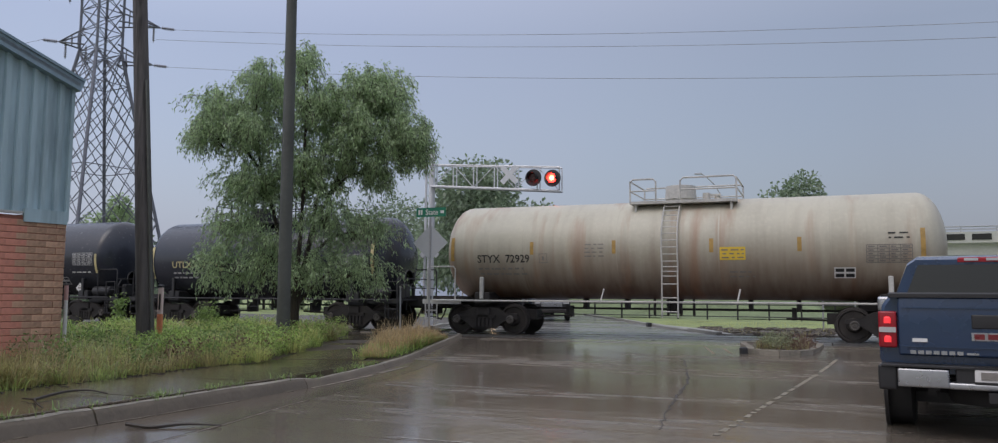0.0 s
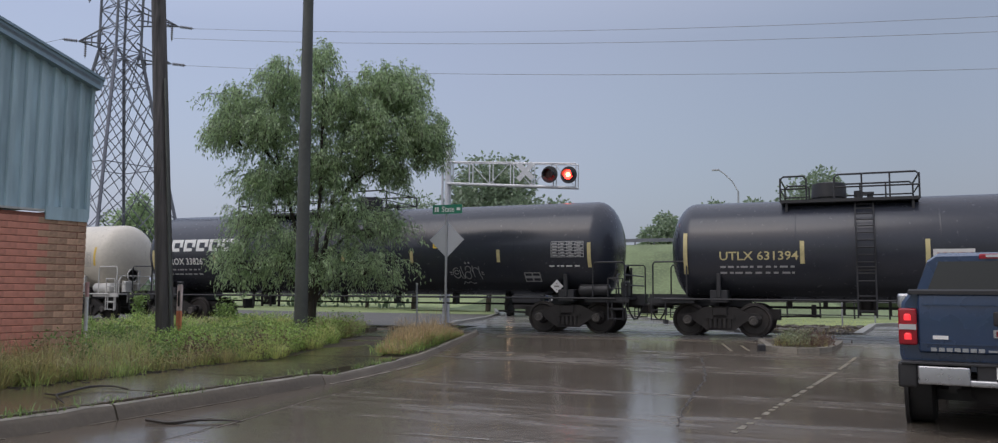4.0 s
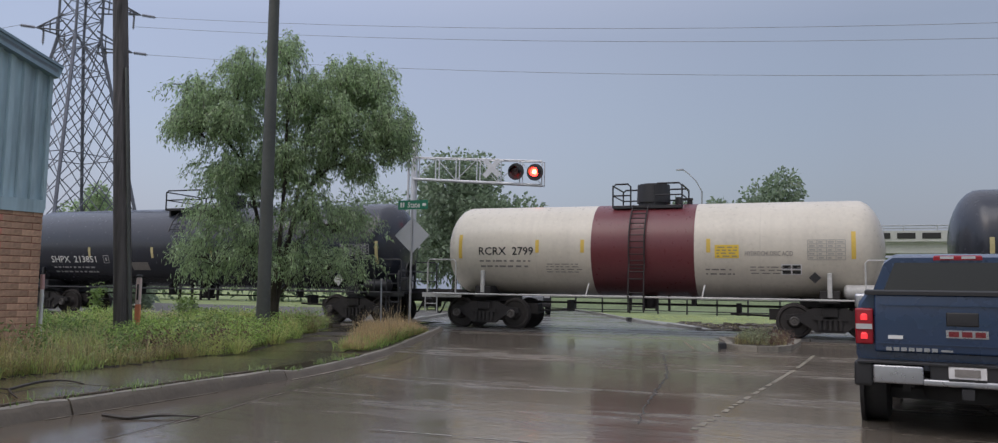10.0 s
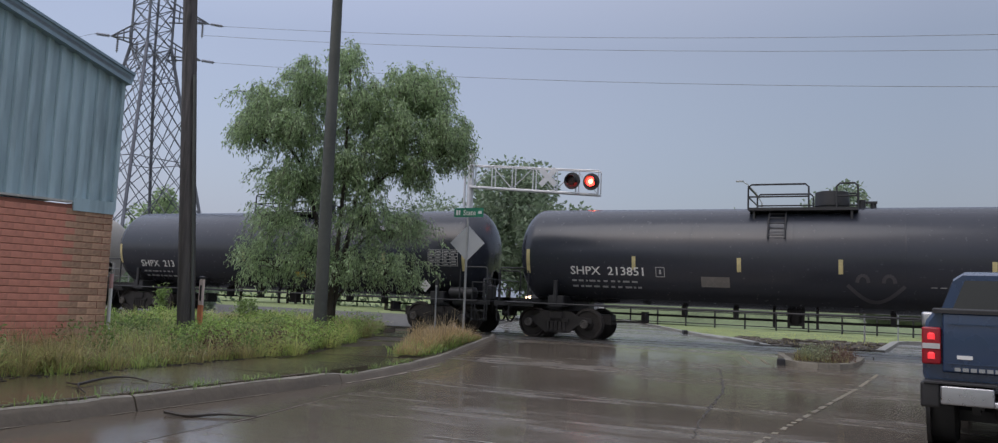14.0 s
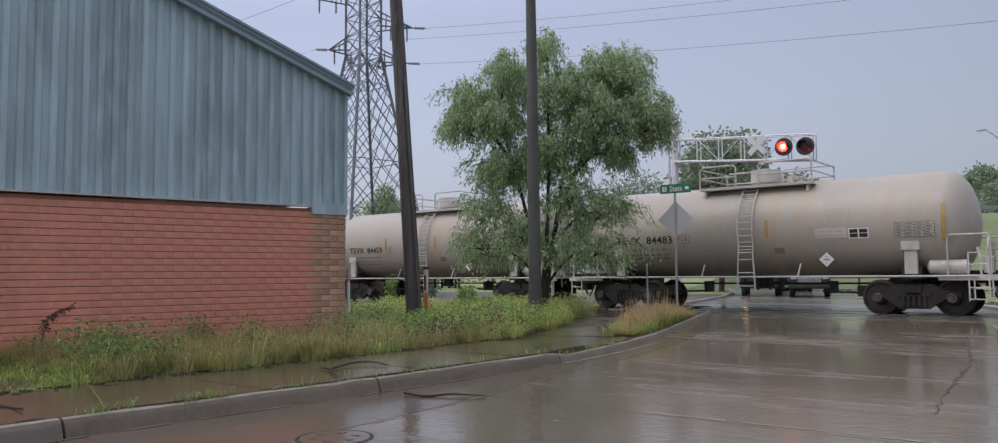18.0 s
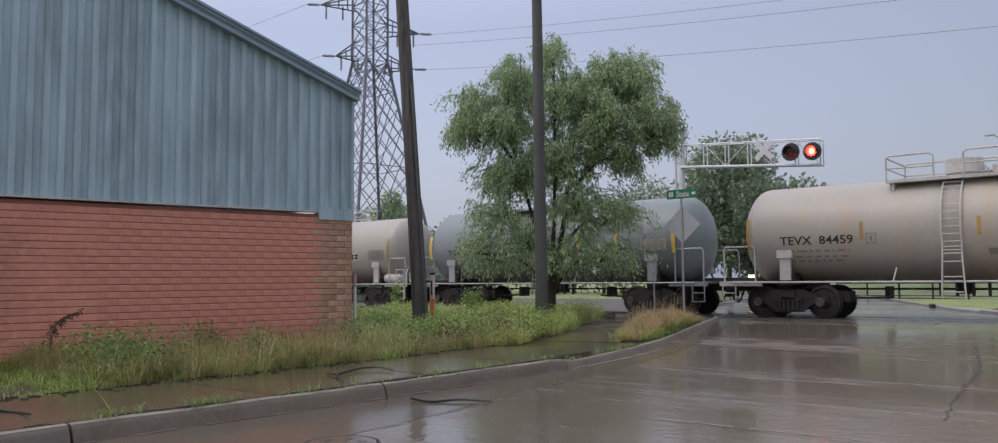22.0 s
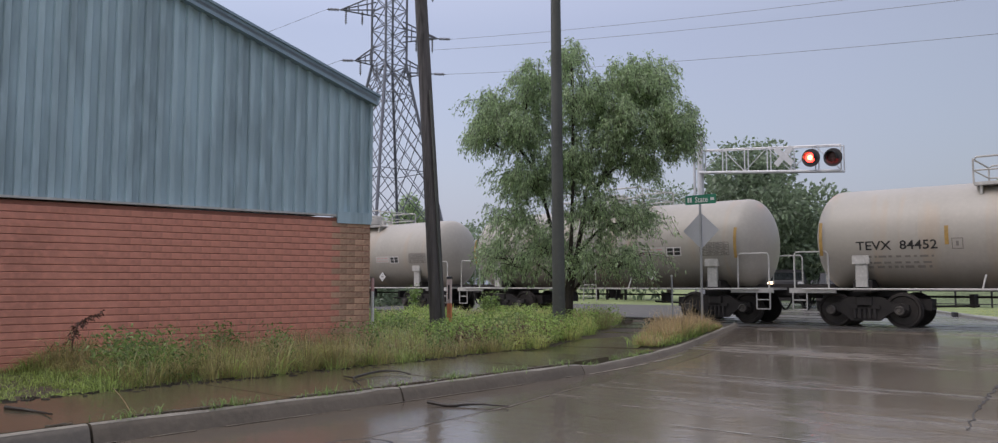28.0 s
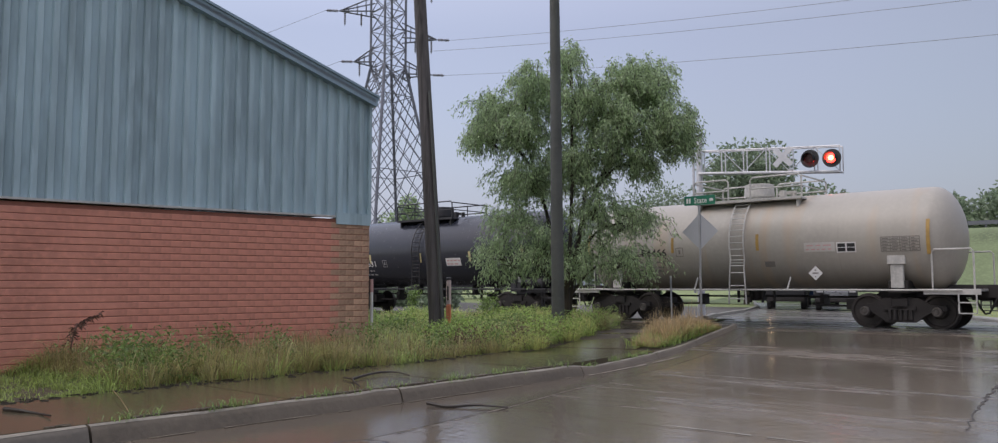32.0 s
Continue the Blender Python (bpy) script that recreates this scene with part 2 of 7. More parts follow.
M = dict(
    slab=wet_concrete("wet_concrete", (0.17, 0.143, 0.113), 0.49, 0.42, 0.11),
    walkway=wet_concrete("muddy_wet_sidewalk", (0.105, 0.09, 0.058), 0.62, 0.42, 0.17, 0.5),
    gutter=wet_concrete("silty_gutter", (0.135, 0.112, 0.088), 0.55, 0.45, 0.16),
    crossing=wet_concrete("wet_crossing_panels", (0.12, 0.115, 0.11), 0.42, 0.5, 0.12),
    far_road=wet_concrete("wet_far_road", (0.20, 0.19, 0.175), 0.45, 0.5, 0.14),
    kerb=paint("old_kerb_concrete", (0.155, 0.13, 0.098), 0.74, vary=0.3, big=1.4, fine=16, bump=0.5),
    kerb_pale=paint("newer_kerb_concrete", (0.145, 0.126, 0.10), 0.55, vary=0.35, big=1.2, fine=22, bump=0.2),
    kerb_worn=paint("worn_kerb_top", (0.27, 0.245, 0.20), 0.6, vary=0.45, big=2.2, fine=20, bump=0.4),
    pink=paint("faded_pink_white_plastic", (0.82, 0.66, 0.61), 0.5, vary=0.2),
    bed=paint("dark_joint_filler", (0.035, 0.033, 0.030), 0.9),
    lawn=paint("rough_grass_ground", (0.27, 0.33, 0.13), 0.9, vary=0.5, big=0.5, fine=8, bump=0.6),
    mud=paint("brown_silt", (0.11, 0.088, 0.06), 0.6, vary=0.4, big=2.0, fine=14, bump=0.4),
    soil=paint("wet_soil", (0.085, 0.068, 0.048), 0.6, vary=0.4, big=1.0, fine=12, bump=0.5),
    dirt=paint("dark_gravelly_dirt", (0.125, 0.108, 0.088), 0.75, vary=0.6, big=1.6, fine=14, bump=0.9),
    ballast=paint("ballast_stone", (0.14, 0.135, 0.125), 0.8, vary=0.5, big=3, fine=26, bump=0.9),
    rail=paint("worn_rail_steel", (0.10, 0.075, 0.06), 0.45, 0.7),
    railhead=paint("polished_rail_head", (0.45, 0.45, 0.46), 0.22, 0.95),
    tie=paint("creosoted_tie", (0.05, 0.04, 0.03), 0.85),
    brick_red=paint("painted_red_brick", (0.72, 0.305, 0.215), 0.66, vary=0.32, big=0.8, fine=9, bump=0.4, per_piece=0.02),
    brick_tan=paint("bare_tan_brick", (0.54, 0.335, 0.22), 0.75, vary=0.4, big=2.0, fine=18, bump=0.4, per_piece=0.18),
    # Darker than the brick paint: the bed-joint shade is put into this colour.
    mortar=paint("mortar", (0.36, 0.15, 0.105), 0.85, vary=0.3, big=2, fine=24, bump=0.3),
    mortar_tan=paint("mortar_tan", (0.34, 0.28, 0.21), 0.85, vary=0.3, big=2, fine=24, bump=0.3),
    clad=paint("blue_green_metal_siding", (0.42, 0.56, 0.61), 0.5, 0.0, vary=0.34, big=2.2, fine=9, bump=0.05, per_piece=0.06, grain=0.16),
    clad_trim=paint("blue_grey_roof_trim", (0.26, 0.36, 0.43), 0.45, vary=0.2, big=1.5),
    roof=paint("roof_sheet", (0.22, 0.27, 0.30), 0.5),
    pole_wood=paint("weathered_pole_wood", (0.105, 0.094, 0.09), 0.7, vary=0.8, big=6.0, fine=26, bump=0.8, grain=0.06),
    pole_grey=paint("greenish_grey_pole", (0.085, 0.09, 0.08), 0.6, vary=0.3, big=1.0, fine=12, bump=0.2),
    bark=paint("dark_bark", (0.06, 0.048, 0.038), 0.9, vary=0.5, big=3, fine=22, bump=0.7),
    leaf=leafy("willow_green_leaves", (0.345, 0.455, 0.245), 0.42),
    # Lightened so that the leaf colour carries the rain haze.
    leaf_far=leafy("far_tree_leaves", (0.24, 0.31, 0.20)),
    grass=leafy("grass_blades", (0.36, 0.46, 0.14), 0.55),
    grass_pale=leafy("yellow_green_grass", (0.54, 0.56, 0.20), 0.35),
    fresh=leafy("fresh_green_weed_leaves", (0.34, 0.48, 0.13), 0.5),
    sage=leafy("grey_green_leaves", (0.27, 0.30, 0.17), 0.4),
    weed=leafy("weed_leaves", (0.22, 0.32, 0.10), 0.5),
    olive=leafy("olive_grass", (0.39, 0.355, 0.155), 0.45),
    orange_straw=leafy("orange_tan_grass", (0.52, 0.38, 0.20), 0.4),
    straw=leafy("tan_dry_grass", (0.46, 0.36, 0.21), 0.35),
    galv=paint("galvanised_steel", (0.42, 0.43, 0.45), 0.45, 0.6, vary=0.2, big=2),
    alu=paint("white_aluminium_truss", (0.62, 0.63, 0.66), 0.4, 0.3, vary=0.12),
    signback=paint("bare_aluminium_sign_back", (0.46, 0.48, 0.51), 0.5, 0.25, vary=0.1, bump=0.02),
    # Lighter and bluer than the steel: haze is mixed into the colour.
    lattice=paint("lattice_steel", (0.20, 0.21, 0.24), 0.55, 0.5, vary=0.3),
    insulator=paint("insulator_porcelain", (0.20, 0.19, 0.20), 0.3),
    dock=leafy("dead_brown_leaves", (0.16, 0.095, 0.07), 0.4),
    wire=paint("aluminium_wire", (0.30, 0.31, 0.33), 0.6, 0.2),
    black=paint("black_iron", (0.04, 0.04, 0.043), 0.5, 0.2, vary=0.3),
    bogie=paint("dirty_cast_steel", (0.036, 0.032, 0.030), 0.7, 0.15, vary=0.45, big=2.5, fine=20, bump=0.35),
    bearing=paint("worn_bearing_steel", (0.12, 0.11, 0.10), 0.5, 0.4, vary=0.3, big=5),
    tread=paint("wheel_steel", (0.055, 0.048, 0.044), 0.55, 0.3, vary=0.4, big=4),
    rubber=paint("tyre_rubber", (0.03, 0.03, 0.03), 0.75, vary=0.3, bump=0.3),
    chrome=paint("brushed_chrome", (0.42, 0.43, 0.45), 0.3, 0.85, vary=0.1, bump=0.0),
    truck_blue=paint("metallic_blue_car_paint", (0.014, 0.042, 0.108), 0.28, 0.35, vary=0.15, big=1.2, fine=3, bump=0.0, coat=0.9),
    truck_black=paint("black_trim_plastic", (0.024, 0.024, 0.026), 0.5, vary=0.2),
    glass=glassy("tinted_car_glass", (0.015, 0.018, 0.02)),
    tail=glow("lit_tail_lamp", (1.0, 0.05, 0.06), 0.75),
    tail_dim=paint("red_lamp_plastic", (0.30, 0.008, 0.018), 0.2, vary=0.1, bump=0),
    lamp_clear=paint("clear_lamp_plastic", (0.5, 0.5, 0.5), 0.2, vary=0.1, bump=0),
    red_glow=glow("lit_red_signal_lens", (1.0, 0.03, 0.02), 9.0),
    head_glow=glow("lit_headlamp", (1.0, 0.72, 0.42), 5.0),
    core_glow=glow("lit_signal_core", (1.0, 0.35, 0.08), 14.0),
    red_dark=paint("unlit_red_lens", (0.055, 0.012, 0.012), 0.25, vary=0.1, bump=0),
    sign_green=paint("green_street_sign", (0.02, 0.20, 0.115), 0.4, vary=0.1, bump=0),
    white=paint("white_paint", (0.78, 0.78, 0.76), 0.5, vary=0.12),
    offwhite=paint("offwhite_rail_paint", (0.56, 0.55, 0.52), 0.5, vary=0.3, big=2),
    yellow=paint("yellow_reflective_tape", (0.72, 0.50, 0.09), 0.4, vary=0.15),
    old_yellow=paint("dirty_yellow_tape", (0.46, 0.29, 0.08), 0.5, vary=0.35, big=4),
    pale_yellow=paint("pale_yellow_tape", (0.60, 0.52, 0.26), 0.5, vary=0.25, big=4),
    ink=paint("black_stencil", (0.02, 0.02, 0.02), 0.6, vary=0.2),
    faint=paint("faded_stencil", (0.26, 0.24, 0.22), 0.6, vary=0.3),
    pale_print=paint("pale_worn_print", (0.46, 0.44, 0.40), 0.6, vary=0.2),
    notice=paint("dull_white_notice", (0.56, 0.54, 0.51), 0.5, vary=0.15),
    grey_ink=paint("grey_white_stencil", (0.42, 0.42, 0.42), 0.6, vary=0.2),
    sticker=paint("yellow_warning_sticker", (0.80, 0.56, 0.06), 0.5, vary=0.1),
    placard=paint("white_placard", (0.74, 0.73, 0.72), 0.5, vary=0.1),
    badge_red=paint("dull_red_badge", (0.20, 0.03, 0.035), 0.3, 0.4, vary=0.1),
    placard_red=paint("red_placard_print", (0.60, 0.36, 0.34), 0.5, vary=0.1),
    orange=paint("orange_marker", (0.85, 0.30, 0.15), 0.5, vary=0.3),
    scrawl=paint("faded_scrawl", (0.10, 0.095, 0.105), 0.5, vary=0.3),
    stick=paint("wet_stick", (0.035, 0.028, 0.022), 0.5),
    far_kerb=paint("far_kerb_concrete", (0.33, 0.32, 0.29), 0.5, vary=0.3, big=1.0, fine=12, bump=0.2),
    bridge=paint("pale_bridge_concrete", (0.50, 0.50, 0.48), 0.7, vary=0.2, big=0.2, fine=4),
    pvc=paint("grey_green_far_wall", (0.40, 0.44, 0.41), 0.7, vary=0.2, big=0.2, fine=3),
    # On the beige car the belly tone is brown grime and rust.
    beige=tank_paint("beige_tank_rusted", (0.50, 0.475, 0.385), (0.15, 0.085, 0.055), 1.1, 2.95, 0.75, 0.4, (0.30, 0.14, 0.07), 0.57),
    cream=tank_paint("cream_tank", (0.655, 0.605, 0.51), (0.10, 0.085, 0.07), 0.85, 1.45, 0.35, 0.32),
    maroon=tank_paint("maroon_band", (0.145, 0.032, 0.038), (0.05, 0.025, 0.022), 0.9, 1.6, 0.3, 0.32),
    blackt=tank_paint("black_tank", (0.036, 0.040, 0.053), (0.04, 0.04, 0.042), 0.8, 1.8, 0.4, 0.22),
    whitet=tank_paint("white_tank", (0.42, 0.394, 0.347), (0.20, 0.17, 0.13), 0.95, 1.75, 0.4, 0.38, (0.44, 0.33, 0.22)),
    greyt=tank_paint("grey_blue_tank", (0.22, 0.26, 0.265), (0.09, 0.09, 0.085), 0.95, 1.8, 0.35, 0.36),
)


# ---- mesh helpers ----
class Shape:
    """Collects vertices and faces of one mesh."""

    def __init__(self):
        self.v, self.f = [], []

    def add(self, verts, faces):
        k = len(self.v)
        self.v += [tuple(p) for p in verts]
        self.f += [tuple(i + k for i in q) for q in faces]
        return self

    def box(self, x, y, z, sx, sy, sz, m=None):
        p = [Vector((a * sx / 2, b * sy / 2, c * sz / 2)) for a in (-1, 1) for b in (-1, 1) for c in (-1, 1)]
        if m is not None:
            p = [m @ q for q in p]
        p = [q + Vector((x, y, z)) for q in p]
        return self.add(p, [(0, 1, 3, 2), (4, 6, 7, 5), (0, 4, 5, 1), (2, 3, 7, 6), (0, 2, 6, 4), (1, 5, 7, 3)])

    def block(self, x, y, z, sx, sy, sz, c=0.01):
        """A box whose edges along z and at the top are chamfered by c."""
        hx, hy = sx / 2, sy / 2
        ring = lambda d: [(-hx + d, -hy), (hx - d, -hy), (hx, -hy + d), (hx, hy - d), (hx - d, hy), (-hx + d, hy), (-hx, hy - d), (-hx, -hy + d)]
        vs = []
        for zz, k in ((-sz / 2, 1.0), (sz / 2 - c, 1.0), (sz / 2, None)):
            for a, b in ring(c):
                if k is None:
                    a, b = a * (1 - c / hx), b * (1 - c / hy)
                vs.append((x + a, y + b, z + zz))
        fs = [tuple(range(7, -1, -1)), tuple(range(16, 24))]
        for r in (0, 8):
            fs += [(r + i, r + (i + 1) % 8, r + 8 + (i + 1) % 8, r + 8 + i) for i in range(8)]
        return self.add(vs, fs)

    def cyl(self, p0, p1, r0, r1=None, n=10, caps=True):
        r1 = r0 if r1 is None else r1
        p0, p1 = Vector(p0), Vector(p1)
        d = (p1 - p0).normalized()
        a = d.orthogonal().normalized()
        b = d.cross(a)
        vs = []
        for p, r in ((p0, r0), (p1, r1)):
            vs += [p + r * (math.cos(2 * math.pi * i / n) * a + math.sin(2 * math.pi * i / n) * b) for i in range(n)]
        fs = [(i, (i + 1) % n, n + (i + 1) % n, n + i) for i in range(n)]
        if caps:
            fs += [tuple(range(n - 1, -1, -1)), tuple(range(n, 2 * n))]
        return self.add(vs, fs)

    def tube(self, pts, r, n=8):
        """One bent round bar along the points."""
        pts = [Vector(p) for p in pts]
        side = None
        rings = []
        for i, p in enumerate(pts):
            d = (pts[min(i + 1, len(pts) - 1)] - pts[max(i - 1, 0)]).normalized()
            side = d.orthogonal().normalized() if side is None else (side - d * side.dot(d)).normalized()
            b = d.cross(side)
            rings.append([p + r * (math.cos(2 * math.pi * k / n) * side + math.sin(2 * math.pi * k / n) * b) for k in range(n)])
        return self.loft(rings)

    def lathe(self, prof, n=24, axis="x", at=(0, 0, 0)):
        """prof: (along, radius) pairs turned about an axis."""
        vs = []
        for s, r in prof:
            for i in range(n):
                c, q = r * math.cos(2 * math.pi * i / n), r * math.sin(2 * math.pi * i / n)
                p = {"x": (s, c, q), "y": (q, s, c), "z": (c, q, s)}[axis]
                vs.append((p[0] + at[0], p[1] + at[1], p[2] + at[2]))
        fs = []
        for k in range(len(prof) - 1):
            for i in range(n):
                j = (i + 1) % n
                fs.append((k * n + i, k * n + j, (k + 1) * n + j, (k + 1) * n + i))
        fs += [tuple(range(n - 1, -1, -1)), tuple(range((len(prof) - 1) * n, len(prof) * n))]
        return self.add(vs, fs)

    def prism(self, poly, z0, z1):
        n = len(poly)
        vs = [(x, y, z0) for x, y in poly] + [(x, y, z1) for x, y in poly]
        return self.add(vs, [tuple(range(n - 1, -1, -1)), tuple(range(n, 2 * n))] + [(i, (i + 1) % n, n + (i + 1) % n, n + i) for i in range(n)])

    def loft(self, rings, close=True):
        n = len(rings[0])
        vs = [p for r in rings for p in r]
        fs = []
        for k in range(len(rings) - 1):
            for i in range(n):
                j = (i + 1) % n
                fs.append((k * n + i, k * n + j, (k + 1) * n + j, (k + 1) * n + i))
        if close:
            fs += [tuple(range(n - 1, -1, -1)), tuple(range((len(rings) - 1) * n, len(rings) * n))]
        return self.add(vs, fs)

    def mesh(self, name, material, smooth=35):
        me = bpy.data.meshes.new(name)
        me.from_pydata(self.v, [], self.f)
        me.materials.append(material)
        if smooth:
            me.shade_smooth()
            me.set_sharp_from_angle(angle=radians(smooth))
        me.update()
        return me


def part(name, shape, material, parent, label="", at=None):
    """One mesh object under a thing or a part; shape may be a ready mesh."""
    me = shape.mesh(name, material) if isinstance(shape, Shape) else shape
    ob = new(name, me)
    ob.parent = parent
    if at is not None:
        ob.matrix_basis = at
    if label:
        ob["label"] = label
    return ob


def thing(name, label, category, at=None, group="", kind=""):
    ob = new(name)
    ob.empty_display_size = 0.2
    if at is not None:
        ob.matrix_basis = at
    return tagged(ob, label, category, group, kind)


def solid(name, shape, material, label, category="", group="", kind="", at=None, smooth=35):
    ob = new(name, shape.mesh(name, material, smooth))
    if at is not None:
        ob.matrix_basis = at
    return tagged(ob, label, category, group, kind)


LETTERS = {}


def lettering(text):
    """Flat outline of a word with the built-in font, scaled to 1 wide and 1 high."""
    if text not in LETTERS:
        cu = bpy.data.curves.new("lettering", "FONT")
        cu.body, cu.resolution_u = text, 2
        cu.offset = 0.012
        ob = bpy.data.objects.new("lettering", cu)
        scene.collection.objects.link(ob)
        me = bpy.data.meshes.new_from_object(ob.evaluated_get(bpy.context.evaluated_depsgraph_get()))
        vs = np.array([v.co[:] for v in me.vertices])
        fs = [tuple(p.vertices) for p in me.polygons]
        lo, hi = vs.min(0), vs.max(0)
        vs = (vs - lo) / np.maximum(hi - lo, 1e-6)
        bpy.data.objects.remove(ob)
        bpy.data.curves.remove(cu)
        bpy.data.meshes.remove(me)
        LETTERS[text] = (vs, fs)
    return LETTERS[text]


def catmull(pts, n=8):
    out = []
    P = [Vector(p) for p in pts]
    P = [P[0] * 2 - P[1]] + P + [P[-1] * 2 - P[-2]]
    for i in range(1, len(P) - 2):
        for k in range(n):
            t = k / n
            a, b, c, d = P[i - 1], P[i], P[i + 1], P[i + 2]
            out.append(0.5 * ((2 * b) + (c - a) * t + (2 * a - 5 * b + 4 * c - d) * t * t + (3 * b - a - 3 * c + d) * t ** 3))
    return out + [P[-2]]


# ---- ground, road, kerbs ----
def road_z(y):
    t = min(1, max(0, (y - 14.5) / 7.5))
    return 0.12 * t * t * (3 - 2 * t)


JOINTS = (-13.8, -10.3, -6.8, -3.6, -0.4, 2.98, 6.29, 9.6, 12.9, 16.1, 19.2)
KERB = catmull([(-6.95, -18, 0), (-6.92, -6, 0), (-6.9, 2.98, 0), (-6.78, 6.3, 0), (-6.82, 9.9, 0), (-7.44, 13.4, 0), (-8.55, 17.4, 0), (-9.5, 20.9, 0), (-10.0, 22.2, 0)], 10)


def kerb_x(y):
    for a, b in zip(KERB, KERB[1:]):
        if a.y <= y <= b.y:
            return a.x + (b.x - a.x) * (y - a.y) / (b.y - a.y)
    return KERB[0].x if y < KERB[0].y else KERB[-1].x


def drop(y):
    """How far the kerb and the walk have dropped towards the crossing, 0 to 1."""
    return min(1.0, max(0.0, (y - 9.75) / 0.35))


ground = Shape()
N = 24
for i in range(N + 1):
    for j in range(N + 1):
        ground.v.append(((i / N - 0.5) * 3000, (j / N - 0.5) * 3000, -0.09))
ground.f = [(i * (N + 1) + j, (i + 1) * (N + 1) + j, (i + 1) * (N + 1) + j + 1, i * (N + 1) + j + 1) for i in range(N) for j in range(N)]
solid("ground", ground, M["lawn"], "rough green grass ground reaching the horizon", "ground", kind="structure")

# the bed under the concrete slabs
bed = Shape()
ys = [-18, -6, 0, 4, 8, 9.75, 10.1, 11, 13, 14.5, 16, 17.5, 19, 20.5, 22.2]
for y in ys:
    bed.v += [(kerb_x(y) - 0.05, y, road_z(y) - 0.022), (24, y, road_z(y) - 0.022)]
bed.f = [(2 * i, 2 * i + 1, 2 * i + 3, 2 * i + 2) for i in range(len(ys) - 1)]
road = solid("road", bed, M["bed"], "rain-wet jointed concrete road leading to the railway crossing", "road", kind="structure")

# far side of the crossing: the road turns away to the left
far = Shape()
for y, xl, xr in ((26.95, -13.2, -3.3), (30, -14.3, -4.7), (36, -15.9, -7.2), (45, -18.9, -10.8), (62, -26.4, -18.6), (100, -42, -35)):
    z = 0.12 - 0.1 * min(1, max(0, (y - 27) / 12))
    far.v += [(xl, y, z), (xr, y, z)]
far.f = [(2 * i, 2 * i + 1, 2 * i + 3, 2 * i + 2) for i in range(5)]
solid("road_far", far, M["far_road"], "wet grey road beyond the railway crossing", "road", kind="structure")
fk = Shape()
for side in (0, 1):
    pts = [Vector(far.v[2 * i + side]) for i in range(6)]
    for a, b in zip(pts, pts[1:]):
        d = (b - a).normalized()
        nrm = Vector((-d.y, d.x, 0)) * (1 if side == 0 else -1) * 0.1
        mid = (a + b) / 2 + nrm
        fk.box(mid.x, mid.y, mid.z + 0.0, (b - a).length, 0.18, 0.2, Matrix.Rotation(math.atan2(d.y, d.x), 3, "Z"))
solid("kerb_far", fk, M["far_kerb"], "pale concrete kerb along the far road", "kerb", kind="structure")

# raised verge behind the kerb
verge = Shape()
for y in ys:
    verge.v += [(-150, y, 0.13), (-14, y, 0.13), (kerb_x(y) - 0.14, y, 0.145 - 0.066 * drop(y) + road_z(y) * 0.6)]
verge.f = [(3 * i + k, 3 * i + k + 1, 3 * i + k + 4, 3 * i + k + 3) for i in range(len(ys) - 1) for k in (0, 1)]
solid("verge", verge, M["soil"], "raised earth verge behind the kerb", "ground", kind="structure")

# far lawn strips and gravel by the track
flat = Shape()
flat.prism([(-3.0, 27.2), (0.25, 27.2), (0.8, 35.6), (-1.6, 34.6), (-5.6, 34.0), (-4.4, 30.4)], -0.08, 0.06)
solid("gravel_shoulder", flat, M["dirt"], "dark wet gravel and dirt beside the track", "gravel", kind="structure")
flat = Shape()
flat.prism([(14.0, 27.2), (70, 27.2), (70, 31.0), (14.0, 31.0)], -0.08, 0.06)
solid("gravel_shoulder_side", flat, M["ballast"], "wet gravel beside the track past the side road", "gravel", kind="structure")
flat = Shape()
flat.prism([(0.4, 26.97), (13.9, 26.97), (40, 40.2), (12, 40.2), (2.05, 38.4), (1.05, 36.7)], -0.08, 0.05)
solid("road_side", flat, M["far_road"], "wet grey side road beyond the railway crossing", "road", kind="structure")
side_kerb = thing("kerb_side", "pale concrete kerb at the corner of the side road", "kerb", kind="structure")
sk = [Vector(q) for q in ((0.30, 27.6, 0.06), (0.98, 36.7, 0.06), (1.35, 37.8, 0.06), (2.05, 38.5, 0.06), (12, 40.4, 0.06))]
for a, b in zip(sk, sk[1:]):
    d = b - a
    m = (a + b) / 2
    part("kerb_stone", Shape().box(m.x, m.y, m.z, d.length, 0.26, 0.2, Matrix.Rotation(math.atan2(d.y, d.x), 3, "Z")), M["far_kerb"], side_kerb)
flat = Shape()
flat.prism([(-3.25, 27.0), (-2.75, 27.0), (-3.6, 29.6), (-4.6, 31.8), (-6.1, 34.3), (-6.75, 35.3), (-7.0, 35.2), (-5.75, 32.2), (-4.75, 30.0)], 0.0, 0.155)
solid("kerb_wing", flat, M["far_kerb"], "pale concrete wing kerb where the far road meets the track", "kerb", kind="structure")
solid("drain_box", Shape().block(0, 0, 0, 0.5, 0.16, 0.2, 0.02), M["black"], "small black drain opening in the far kerb", "drain box", at=pose(-7.12, 35.3, 0.12, 0, 0, 112))
flat = Shape()
flat.prism([(-150, 27.2), (-13.4, 27.2), (-14.6, 29.0), (-15.6, 36.0), (-18.4, 44.0), (-150, 44.0)], -0.08, 0.05)
solid("gravel_shoulder_far", flat, M["ballast"], "pale gravel bed beside the track", "gravel", kind="structure")

